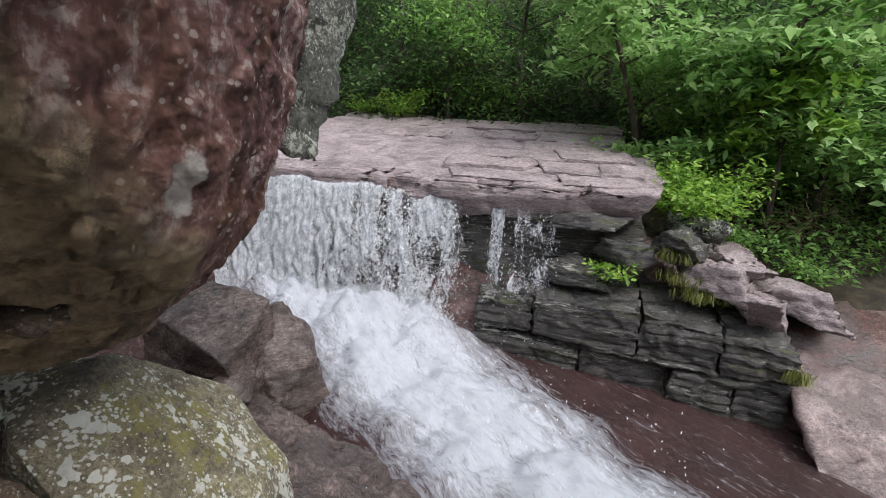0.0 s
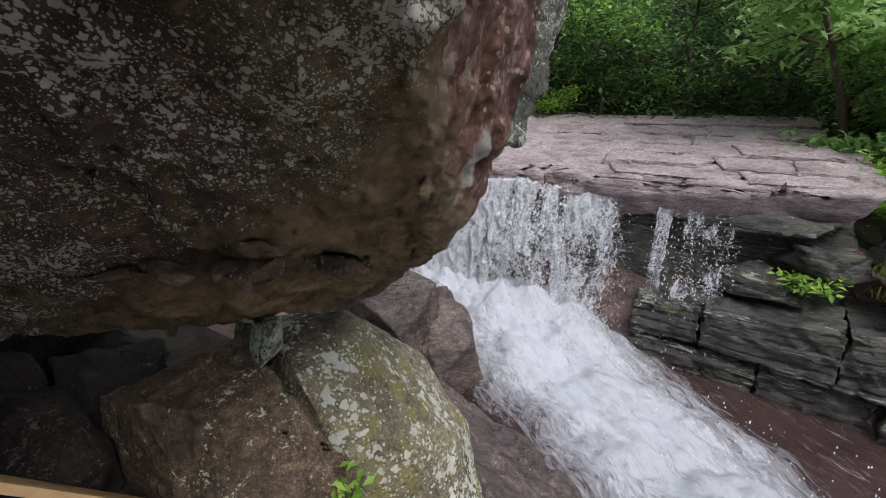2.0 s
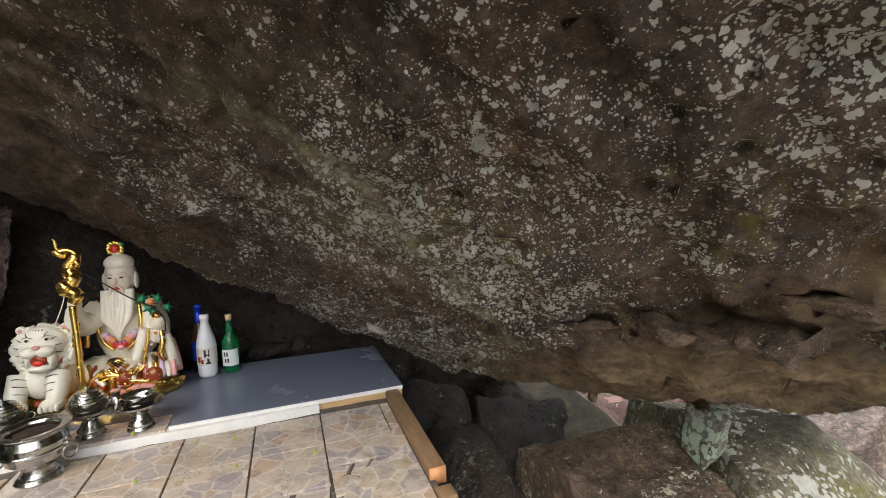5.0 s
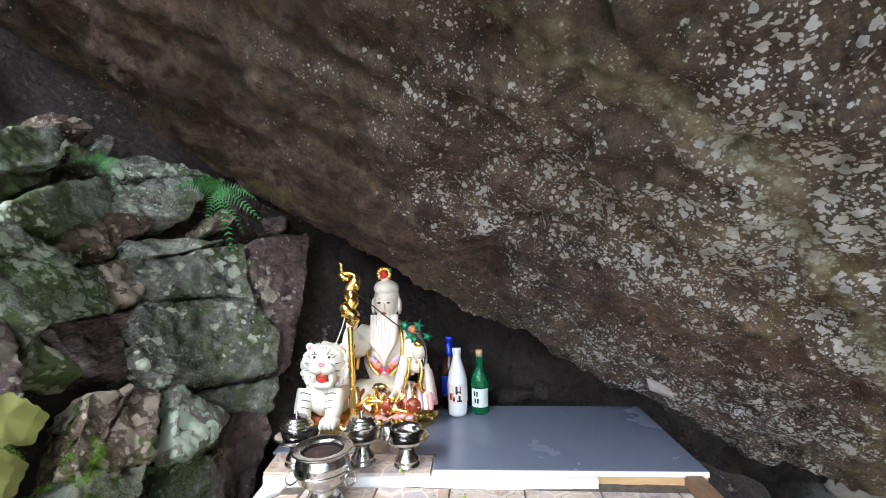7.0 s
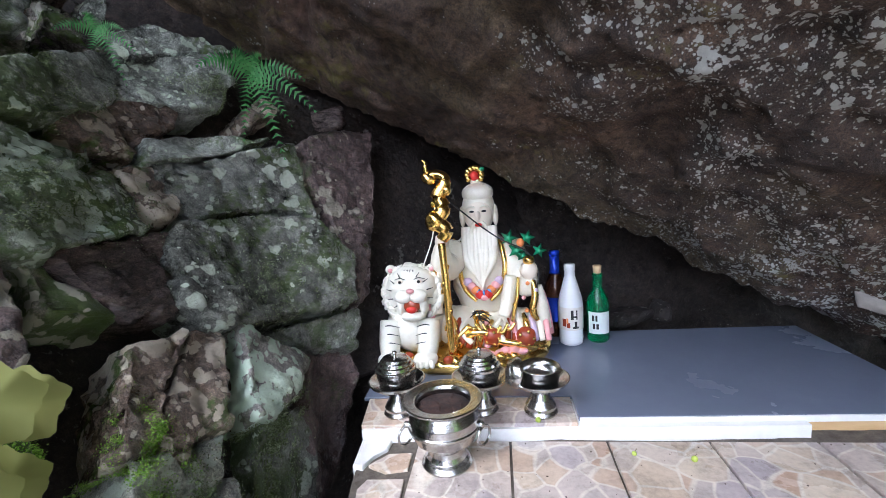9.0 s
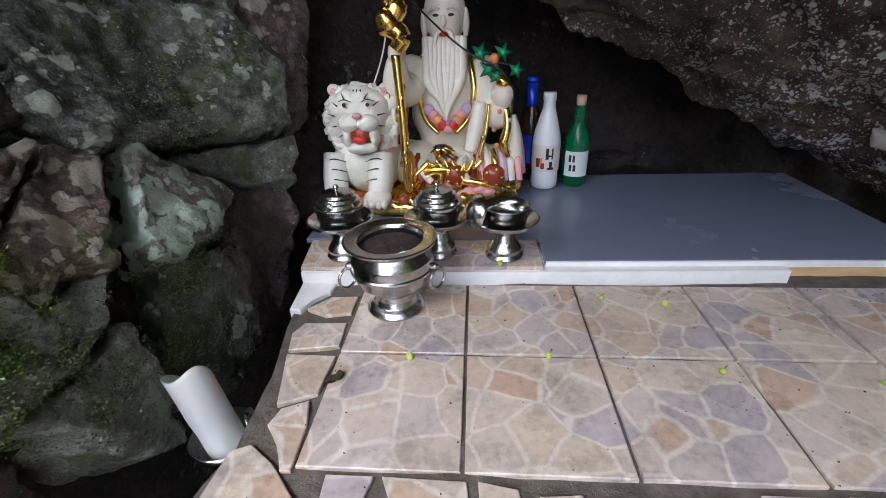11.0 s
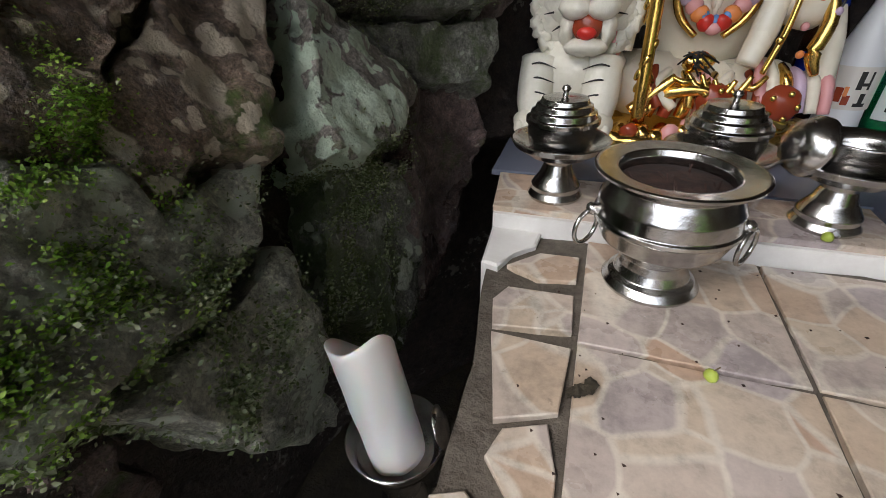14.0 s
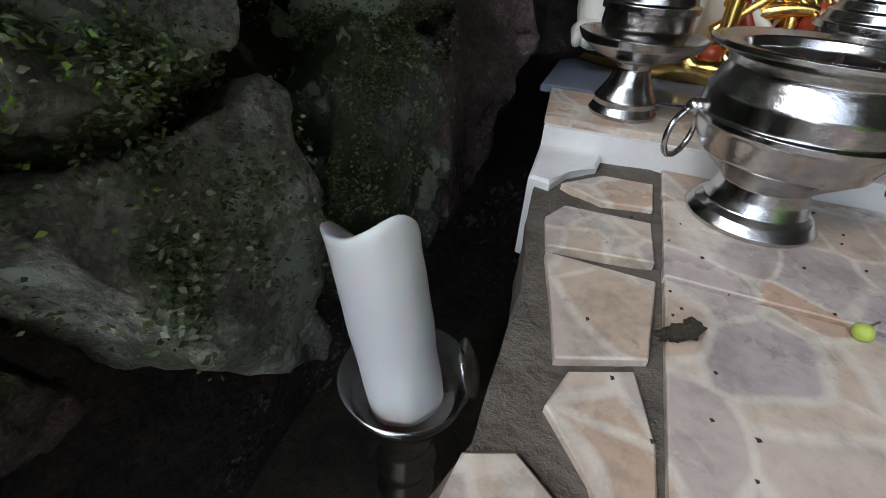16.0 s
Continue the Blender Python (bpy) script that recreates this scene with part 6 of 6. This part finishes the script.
rock("dirt_clod", [(-0.004, -0.064, TOP), (0.022, -0.048, TOP), (0.025, -0.053, TOP + 0.008), (0.010, -0.060, TOP + 0.011), (-0.002, -0.073, TOP + 0.006), (0.006, -0.070, TOP), (0.016, -0.046, TOP + 0.006)], SOIL, "dark dry clod of soil on the tiles", 0.003, 0.004, 0.008, 0.002, seed=4, rounding=0, category="clod")
rock("stone", [(1.00, 0.42, 0.985), (1.09, 0.40, 0.955), (1.08, 0.40, 0.925), (1.01, 0.42, 0.945), (1.05, 0.37, 0.95), (1.05, 0.46, 0.99), (1.03, 0.44, 1.0)], CONCRETE, "pale stone set in the boulder's underside", 0.010, 0.004, 0.03, 0.001, seed=5, category="stone")
rock("stone", [(0.71, -0.39, 1.67), (0.77, -0.40, 1.63), (0.76, -0.36, 1.60), (0.71, -0.35, 1.62), (0.73, -0.40, 1.595), (0.74, -0.37, 1.69)], speckled("pink_stone", (0.34, 0.20, 0.15), (0.46, 0.30, 0.24), 0.85, 60, 0.6), "pinkish stone set in the boulder's underside", 0.015, 0.003, 0.05, 0.001, seed=6, category="stone")
# these stones are coloured almost black for the shade behind the board
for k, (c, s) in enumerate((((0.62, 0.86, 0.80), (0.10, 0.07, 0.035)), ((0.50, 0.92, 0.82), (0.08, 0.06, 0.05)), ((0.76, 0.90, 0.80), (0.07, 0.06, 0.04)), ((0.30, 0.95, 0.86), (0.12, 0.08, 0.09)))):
    rock("rock", lump(c, s, 30 * k, 140 + k), ROCK_SHADED, "stone behind the altar board, coloured dark for the shade there", 0.025, 0.01, 0.08, 0.003, seed=140 + k)


# ---- the painted porcelain statue: an old mountain sage with staff, and his white tiger, on one gilt base ----
def painted_statue():
    mats = [CERAMIC, GOLD, TIGER_WHITE, SKIN, RED, PINK, ORANGE, LILAC, BLUE, LEAF_GLAZE, BLACK, DARK_RED]
    CER, GLD, TIG, SKN, RD, PNK, ORG, LIL, BLU, GRN, BLK, DRD = range(12)
    out = bmesh.new()

    def add(bm, mat):
        me = bpy.data.meshes.new("piece")
        for f in bm.faces:
            f.material_index = mat
            f.smooth = True
        bm.to_mesh(me)
        bm.free()
        out.from_mesh(me)
        bpy.data.meshes.remove(me)

    def ball(c, r, mat, turn=(0, 0, 0), rough=0.0, size=0.03, seg=20):
        bm = bmesh.new()
        bmesh.ops.create_uvsphere(bm, u_segments=seg, v_segments=max(8, seg * 2 // 3), radius=1)
        bmesh.ops.transform(bm, matrix=pose(*c, *turn) @ Matrix.Diagonal((*r, 1)), verts=bm.verts)
        if rough:
            bm.normal_update()
            for v, m in [(v, v.normal * rough * noise.fractal(v.co / size, 0.8, 2.1, 3)) for v in bm.verts]:
                v.co += m
        add(bm, mat)

    def rope(points, radii, mat, n=10):
        pts = [Vector(p) for p in points]
        fine, rad = [], []
        m = len(pts)
        for i in range(m - 1):
            p0, p1, p2, p3 = pts[max(i - 1, 0)], pts[i], pts[i + 1], pts[min(i + 2, m - 1)]
            for k in range(6):
                t = k / 6
                fine.append(0.5 * ((2 * p1) + (p2 - p0) * t + (2 * p0 - 5 * p1 + 4 * p2 - p3) * t * t + (3 * p1 - p0 - 3 * p2 + p3) * t ** 3))
                ra, rb = (radii[i], radii[i + 1]) if isinstance(radii, (list, tuple)) else (radii, radii)
                rad.append(ra + (rb - ra) * t)
        fine.append(pts[-1])
        rad.append(radii[-1] if isinstance(radii, (list, tuple)) else radii)
        add(tube(fine, rad, n), mat)

    def star(c, r, mat, face=(0, -1, 0.25)):
        bm = bmesh.new()
        q = Vector(face).to_track_quat("Z", "Y")
        rim = [bm.verts.new(Vector(c) + q @ Vector(((r if i % 2 == 0 else 0.45 * r) * math.cos(i * math.pi / 5), (r if i % 2 == 0 else 0.45 * r) * math.sin(i * math.pi / 5), 0))) for i in range(10)]
        top, low = bm.verts.new(Vector(c) + q @ Vector((0, 0, 0.005))), bm.verts.new(Vector(c) - q @ Vector((0, 0, 0.004)))
        for i in range(10):
            bm.faces.new((rim[i], rim[(i + 1) % 10], top))
            bm.faces.new((rim[(i + 1) % 10], rim[i], low))
        add(bm, mat)

    # gilt rocky base
    base = lathe([(0.0, 0.784), (0.235, 0.784), (0.245, 0.80), (0.24, 0.815), (0.225, 0.822), (0.0, 0.825)], 90)
    bmesh.ops.transform(base, matrix=Matrix.Translation((0.075, 0.585, 0)) @ Matrix.Diagonal((1.04, 0.60, 1, 1)), verts=base.verts)
    for v in base.verts:
        a = math.atan2(v.co.y - 0.585, v.co.x - 0.075)
        v.co += 0.016 * noise.fractal(v.co / 0.03, 0.8, 2.1, 3) * Vector((math.cos(a), math.sin(a), 0.5)) * (1 if v.co.z > 0.79 else 0)
    add(base, GLD)
    r = random.Random(3)
    for k in range(34):
        a = -math.pi * (0.02 + 0.96 * k / 33)
        ball((0.075 + 0.232 * math.cos(a), 0.585 + 0.132 * math.sin(a), 0.815 + r.uniform(-0.008, 0.012)), (0.016, 0.013, r.uniform(0.010, 0.018)), GLD if k % 3 or k < 14 else (PNK if k % 2 else DRD), rough=0.004, size=0.012, seg=10)
    # sage: crossed legs, robe, torso
    ball((0.155, 0.625, 0.86), (0.155, 0.11, 0.052), CER, rough=0.012, size=0.035, seg=34)
    ball((0.250, 0.585, 0.868), (0.064, 0.075, 0.052), CER, (0, 0, -20), 0.012, 0.03)
    for k in range(6):
        rope([(0.22 + 0.018 * k, 0.545, 0.93 - 0.006 * k), (0.225 + 0.018 * k, 0.515, 0.90), (0.235 + 0.017 * k, 0.50, 0.855)], [0.005, 0.009, 0.008], (PNK, CER, GLD, LIL, CER, PNK)[k], 8)
    ball((0.06, 0.60, 0.87), (0.072, 0.085, 0.06), CER, (0, 0, 20), 0.008, 0.04)
    ball((0.148, 0.655, 1.0), (0.098, 0.078, 0.125), CER, rough=0.006, size=0.05, seg=30)
    ball((0.142, 0.662, 1.075), (0.088, 0.066, 0.075), CER, rough=0.004, size=0.05, seg=26)
    for i in range(7):
        x = 0.07 + 0.026 * i
        rope([(x, 0.51, 0.835), (x + 0.006, 0.515, 0.855), (x + 0.012, 0.535, 0.885)], [0.010, 0.012, 0.006], (GLD, DRD, GLD, PNK, GLD, DRD, GLD)[i])
    rope([(0.055, 0.525, 0.835), (0.10, 0.505, 0.875), (0.15, 0.50, 0.882), (0.185, 0.505, 0.855), (0.23, 0.495, 0.85), (0.275, 0.505, 0.835)], [0.012, 0.011, 0.010, 0.012, 0.011, 0.012], GLD)
    rope([(0.04, 0.50, 0.845), (0.07, 0.505, 0.87), (0.105, 0.51, 0.90)], [0.009, 0.010, 0.008], GLD)
    for c, s in (((0.165, 0.503, 0.868), 0.026), ((0.258, 0.497, 0.868), 0.028)):
        ball(c, (s, s * 0.7, s), DRD, rough=0.003, size=0.012)
        for k in range(5):
            a = k * 1.26
            ball((c[0] + 0.7 * s * math.cos(a), c[1] - 0.55 * s, c[2] + 0.7 * s * math.sin(a)), (0.005, 0.004, 0.005), GLD, seg=8)
    for x, z in ((0.20, 0.833), (0.225, 0.835), (0.245, 0.83), (0.215, 0.822), (0.185, 0.825), (0.14, 0.83), (0.155, 0.822)):
        ball((x, 0.488, z), (0.017, 0.012, 0.010), PNK, rough=0.003, size=0.012, seg=12)
    # loose gilt and dark folds of the robe over the lap
    for k in range(10):
        t = k / 9
        x0 = 0.05 + 0.21 * t
        rope([(x0, 0.545, 0.915 - 0.015 * math.sin(t * 3.1)), (x0 + 0.02 * math.cos(k * 1.7), 0.512, 0.885), (x0 + 0.012, 0.50, 0.852)], [0.006, 0.010, 0.008], (GLD, DRD, CER, GLD, PNK, GLD, CER, DRD, GLD, CER)[k], 8)
    for k in range(6):
        a = k * 1.05
        rope([(0.10 + 0.02 * k, 0.505, 0.90 + 0.008 * math.sin(a)), (0.115 + 0.02 * k, 0.498, 0.885 + 0.01 * math.cos(a)), (0.13 + 0.02 * k, 0.502, 0.90 - 0.008 * math.sin(a))], [0.004, 0.006, 0.004], GLD, 7)
    # robe edges and sash
    for s in (-1, 1):
        rope([(0.145 + s * 0.055, 0.612, 1.125), (0.145 + s * 0.066, 0.578, 1.06), (0.145 + s * 0.052, 0.572, 0.99), (0.145 + s * 0.02, 0.565, 0.955)], [0.007, 0.008, 0.007, 0.005], GLD)
        rope([(0.145 + s * 0.085, 0.64, 1.13), (0.145 + s * 0.10, 0.60, 1.05), (0.145 + s * 0.108, 0.585, 0.97)], [0.009, 0.010, 0.008], GLD)
        for k, mt in enumerate((LIL, PNK, ORG, RD)):
            ball((0.147 + s * (0.045 - 0.011 * k), 0.568 - 0.003 * k, 1.012 - 0.012 * k), (0.014, 0.010, 0.013), mt, rough=0.002, size=0.01, seg=12)
    for x, z in ((0.13, 0.985), (0.147, 0.978), (0.164, 0.985)):
        ball((x, 0.558, z), (0.008, 0.006, 0.010), BLU, seg=10)
    ball((0.147, 0.556, 0.967), (0.013, 0.008, 0.010), PNK, seg=12)
    for k in range(9):
        a = k * 0.7
        rope([(0.105 + 0.006 * k, 0.535, 0.915 + 0.02 * math.sin(a)), (0.13, 0.525, 0.925 + 0.012 * math.cos(a)), (0.165 - 0.004 * k, 0.53, 0.92 - 0.018 * math.sin(a))], 0.0016, BLK, 6)
    ball((0.135, 0.537, 0.92), (0.024, 0.012, 0.016), GLD, rough=0.004, size=0.01)
    # arms and sleeves
    rope([(0.075, 0.63, 1.10), (0.045, 0.58, 1.06), (0.035, 0.535, 1.08), (0.04, 0.52, 1.13)], [0.042, 0.045, 0.034, 0.020], CER, 16)
    ball((0.042, 0.52, 1.143), (0.020, 0.018, 0.021), SKN, rough=0.002, size=0.01)
    rope([(0.03, 0.53, 1.10), (0.02, 0.52, 1.0), (0.012, 0.515, 0.94)], [0.010, 0.014, 0.018], CER, 10)
    rope([(0.026, 0.525, 1.11), (0.008, 0.515, 1.0), (0.0, 0.51, 0.935)], [0.006, 0.009, 0.012], GLD, 10)
    ball((-0.002, 0.505, 0.945), (0.014, 0.010, 0.024), PNK)
    rope([(0.225, 0.64, 1.10), (0.255, 0.59, 1.03), (0.268, 0.55, 1.0), (0.272, 0.535, 1.03)], [0.040, 0.044, 0.034, 0.020], CER, 16)
    rope([(0.225, 0.55, 1.03), (0.215, 0.535, 0.97), (0.20, 0.52, 0.92)], [0.016, 0.020, 0.016], CER, 12)
    rope([(0.295, 0.54, 1.0), (0.305, 0.535, 0.95), (0.312, 0.535, 0.88)], [0.014, 0.018, 0.020], CER, 12)
    rope([(0.31, 0.55, 0.98), (0.322, 0.545, 0.92), (0.326, 0.545, 0.86)], [0.008, 0.010, 0.013], PNK, 10)
    rope([(0.283, 0.525, 1.02), (0.288, 0.515, 0.98), (0.280, 0.51, 0.94), (0.292, 0.51, 0.91)], [0.008, 0.010, 0.011, 0.006], GLD, 10)
    for k in range(7):
        a = k * 0.9
        ball((0.262 + 0.030 * math.sin(a * 1.7), 0.512 + 0.004 * math.cos(a), 0.90 + 0.019 * k), (0.006, 0.004, 0.006), (PNK, LIL, ORG, GLD)[k % 4], seg=8)
    rope([(0.245, 0.525, 1.03), (0.238, 0.515, 0.97), (0.222, 0.505, 0.91)], [0.004, 0.005, 0.004], GLD, 8)
    ball((0.275, 0.528, 1.048), (0.026, 0.022, 0.026), SKN, rough=0.002, size=0.012)
    ball((0.275, 0.522, 1.077), (0.016, 0.014, 0.013), GLD, rough=0.002, size=0.01)
    # branch with leaves and fruit
    rope([(0.235, 0.56, 1.10), (0.255, 0.55, 1.115), (0.29, 0.545, 1.11)], 0.0022, BLK, 6)
    for c, s in (((0.225, 0.56, 1.135), 0.026), ((0.245, 0.555, 1.10), 0.027), ((0.275, 0.55, 1.135), 0.024), ((0.306, 0.545, 1.098), 0.022), ((0.262, 0.545, 1.085), 0.02)):
        star(c, s, GRN)
    ball((0.256, 0.542, 1.123), (0.011, 0.010, 0.012), ORG)
    # head, beard, crown
    ball((0.142, 0.648, 1.215), (0.049, 0.053, 0.070), CER, seg=30)
    ball((0.142, 0.622, 1.20), (0.040, 0.034, 0.054), SKN, seg=30)
    ball((0.142, 0.644, 1.262), (0.047, 0.05, 0.032), CER, seg=26)
    ball((0.142, 0.585, 1.20), (0.0075, 0.010, 0.014), SKN)
    for s in (-1, 1):
        ball((0.142 + s * 0.049, 0.642, 1.195), (0.009, 0.015, 0.032), CER)
        ball((0.142 + s * 0.0175, 0.5915, 1.2125), (0.0075, 0.004, 0.0032), BLK, seg=10)
        rope([(0.142 + s * 0.008, 0.590, 1.224), (0.142 + s * 0.02, 0.590, 1.228), (0.142 + s * 0.031, 0.597, 1.222)], [0.0022, 0.003, 0.002], CER, 6)
        rope([(0.142 + s * 0.006, 0.589, 1.182), (0.142 + s * 0.018, 0.588, 1.172), (0.142 + s * 0.024, 0.590, 1.13)], [0.004, 0.006, 0.003], CER, 8)
    ball((0.142, 0.588, 1.174), (0.011, 0.006, 0.0055), RD, seg=12)
    for k in range(9):
        x = 0.142 + 0.0105 * (k - 4)
        w = 1 - abs(k - 4) / 5.5
        rope([(x, 0.600, 1.168), (x * 0.96 + 0.0058, 0.588, 1.12), (0.142 + (x - 0.142) * 0.85 + 0.004 * math.sin(k * 2), 0.570, 1.07), (0.145 + (x - 0.145) * 0.3, 0.560, 1.10 - 0.115 * (0.45 + 0.55 * w))], [0.010, 0.013, 0.012, 0.003], CER, 10)
    ball((0.138, 0.644, 1.298), (0.016, 0.016, 0.014), CER)
    for k in range(9):
        a = math.pi * (-0.15 + 1.3 * k / 8)
        ball((0.136 + 0.021 * math.cos(a), 0.635, 1.315 + 0.021 * math.sin(a)), (0.010, 0.008, 0.010), GLD, seg=10)
    ball((0.136, 0.628, 1.313), (0.013, 0.008, 0.014), RD)
    ball((0.158, 0.632, 1.331), (0.009, 0.006, 0.007), GRN)
    # gilt dragon-headed staff
    rope([(0.055, 0.47, 0.835), (0.052, 0.478, 0.92), (0.05, 0.486, 1.0), (0.046, 0.494, 1.08), (0.043, 0.50, 1.14)], [0.011, 0.0105, 0.0105, 0.0105, 0.011], GLD, 10)
    for k in range(14):
        t = k / 13
        a = k * 1.15
        ball((0.054 - 0.011 * t + 0.008 * math.cos(a), 0.472 + 0.028 * t + 0.008 * math.sin(a), 0.85 + 0.26 * t), (0.006, 0.006, 0.012), GLD, (0, 25, 0), seg=8)
    rope([(0.045, 0.50, 1.15), (0.058, 0.50, 1.175), (0.035, 0.502, 1.20), (0.055, 0.505, 1.235), (0.04, 0.508, 1.265), (0.06, 0.51, 1.295), (0.062, 0.512, 1.315), (0.040, 0.512, 1.326), (0.022, 0.51, 1.322)], [0.016, 0.021, 0.023, 0.021, 0.020, 0.018, 0.014, 0.013, 0.014], GLD, 12)
    ball((0.032, 0.498, 1.202), (0.028, 0.024, 0.030), GLD, rough=0.004, size=0.02)
    ball((0.020, 0.507, 1.315), (0.022, 0.015, 0.015), GLD, (0, 30, 0), 0.003, 0.01)
    rope([(0.022, 0.508, 1.325), (0.012, 0.506, 1.342), (0.016, 0.506, 1.355), (0.006, 0.506, 1.365)], [0.008, 0.007, 0.006, 0.002], GLD, 8)
    for x, z in ((0.056, 1.18), (0.034, 1.25), (0.066, 1.28)):
        ball((x, 0.50, z), (0.012, 0.009, 0.016), GLD, (0, 40, 0), 0.003, 0.01, 12)
    # tiger: haunches, chest, mane, head, forelegs
    ball((-0.06, 0.575, 0.885), (0.092, 0.085, 0.078), TIG, rough=0.006, size=0.03, seg=28)
    ball((-0.065, 0.52, 0.90), (0.066, 0.055, 0.068), TIG, rough=0.005, size=0.03, seg=26)
    ball((-0.055, 0.535, 1.0), (0.088, 0.055, 0.076), TIG, rough=0.014, size=0.016, seg=44)
    ball((-0.052, 0.508, 1.022), (0.070, 0.046, 0.058), TIG, rough=0.004, size=0.015, seg=34)
    for s in (-1, 1):
        ball((-0.052 + s * 0.060, 0.525, 1.068), (0.015, 0.010, 0.014), TIG)
        ball((-0.052 + s * 0.059, 0.516, 1.067), (0.007, 0.004, 0.007), PNK)
        ball((-0.046 + s * 0.020, 0.460, 1.006), (0.026, 0.022, 0.019), TIG, rough=0.002, size=0.01)
        ball((-0.048 + s * 0.026, 0.466, 1.045), (0.0075, 0.005, 0.0052), SKN)
        ball((-0.048 + s * 0.026, 0.4615, 1.045), (0.0045, 0.003, 0.0045), BLK, seg=10)
        rope([(-0.048 + s * 0.012, 0.468, 1.05), (-0.048 + s * 0.026, 0.463, 1.056), (-0.048 + s * 0.042, 0.472, 1.05)], [0.0006, 0.0014, 0.0006], BLK, 6)
        for k in range(14):
            a = -0.9 + 2.0 * k / 13
            ball((-0.052 + s * (0.078 + 0.006 * math.sin(k * 2.2)) * math.cos(a), 0.500 + 0.002 * k, 1.0 + 0.075 * math.sin(a)), (0.010, 0.012, 0.015), TIG, (0, (35 - 5 * k) * s, 0), 0.007, 0.007, 14)
            if k % 3 == 1:
                rope([(-0.052 + s * 0.050 * math.cos(a), 0.468, 1.012 + 0.050 * math.sin(a)), (-0.052 + s * 0.066 * math.cos(a), 0.478, 1.012 + 0.062 * math.sin(a))], [0.0018, 0.0006], BLK, 6)
        rope([(-0.065 + s * 0.05, 0.50, 0.92), (-0.065 + s * 0.055, 0.47, 0.87), (-0.065 + s * 0.05, 0.452, 0.84)], [0.036, 0.03, 0.026], TIG, 14)
        ball((-0.065 + s * 0.049, 0.438, 0.835), (0.034, 0.032, 0.021), TIG, rough=0.002, size=0.01)
        for k in range(4):
            ball((-0.065 + s * 0.049 - 0.021 + 0.014 * k, 0.412, 0.830), (0.008, 0.010, 0.012), TIG, seg=10)
        for k in range(3):
            z = 0.925 - 0.022 * k
            rope([(-0.065 + s * 0.022, 0.468 - 0.006 * k, z - 0.010), (-0.065 + s * 0.05, 0.460 - 0.008 * k, z), (-0.065 + s * 0.078, 0.475 - 0.004 * k, z - 0.012)], [0.0006, 0.0017, 0.0006], BLK, 6)
    for x in (-0.064, -0.056, -0.048, -0.040):
        rope([(x, 0.487, 1.073), (x, 0.480, 1.062)], [0.0018, 0.0018], BLK, 6)
    ball((-0.044, 0.445, 1.024), (0.011, 0.008, 0.007), PNK)
    ball((-0.045, 0.458, 0.979), (0.023, 0.012, 0.021), DRD)
    ball((-0.045, 0.450, 0.971), (0.015, 0.009, 0.010), RD)
    ball((-0.045, 0.462, 0.950), (0.034, 0.022, 0.014), TIG, rough=0.004, size=0.01)
    for s in (-1, 1):
        ball((-0.045 + s * 0.031, 0.468, 0.975), (0.012, 0.018, 0.026), TIG, rough=0.004, size=0.01)
    for s in (-1, 1):
        ball((-0.043 + s * 0.016, 0.446, 0.999), (0.0035, 0.003, 0.008), TIG, seg=8)
    # dark cord slung across the sage
    rope([(0.062, 0.508, 1.26), (0.11, 0.545, 1.21), (0.16, 0.555, 1.165), (0.21, 0.55, 1.13), (0.27, 0.53, 1.10), (0.30, 0.52, 1.05), (0.29, 0.515, 0.98)], 0.0022, BLK, 6)
    rope([(0.035, 0.50, 1.26), (0.02, 0.50, 1.16), (-0.015, 0.505, 1.075)], 0.0018, TIG, 6)
    return tagged(link_mesh("statue", out, mats), "painted porcelain statue of bearded sage with gilt staff and tiger", "statue")


painted_statue()
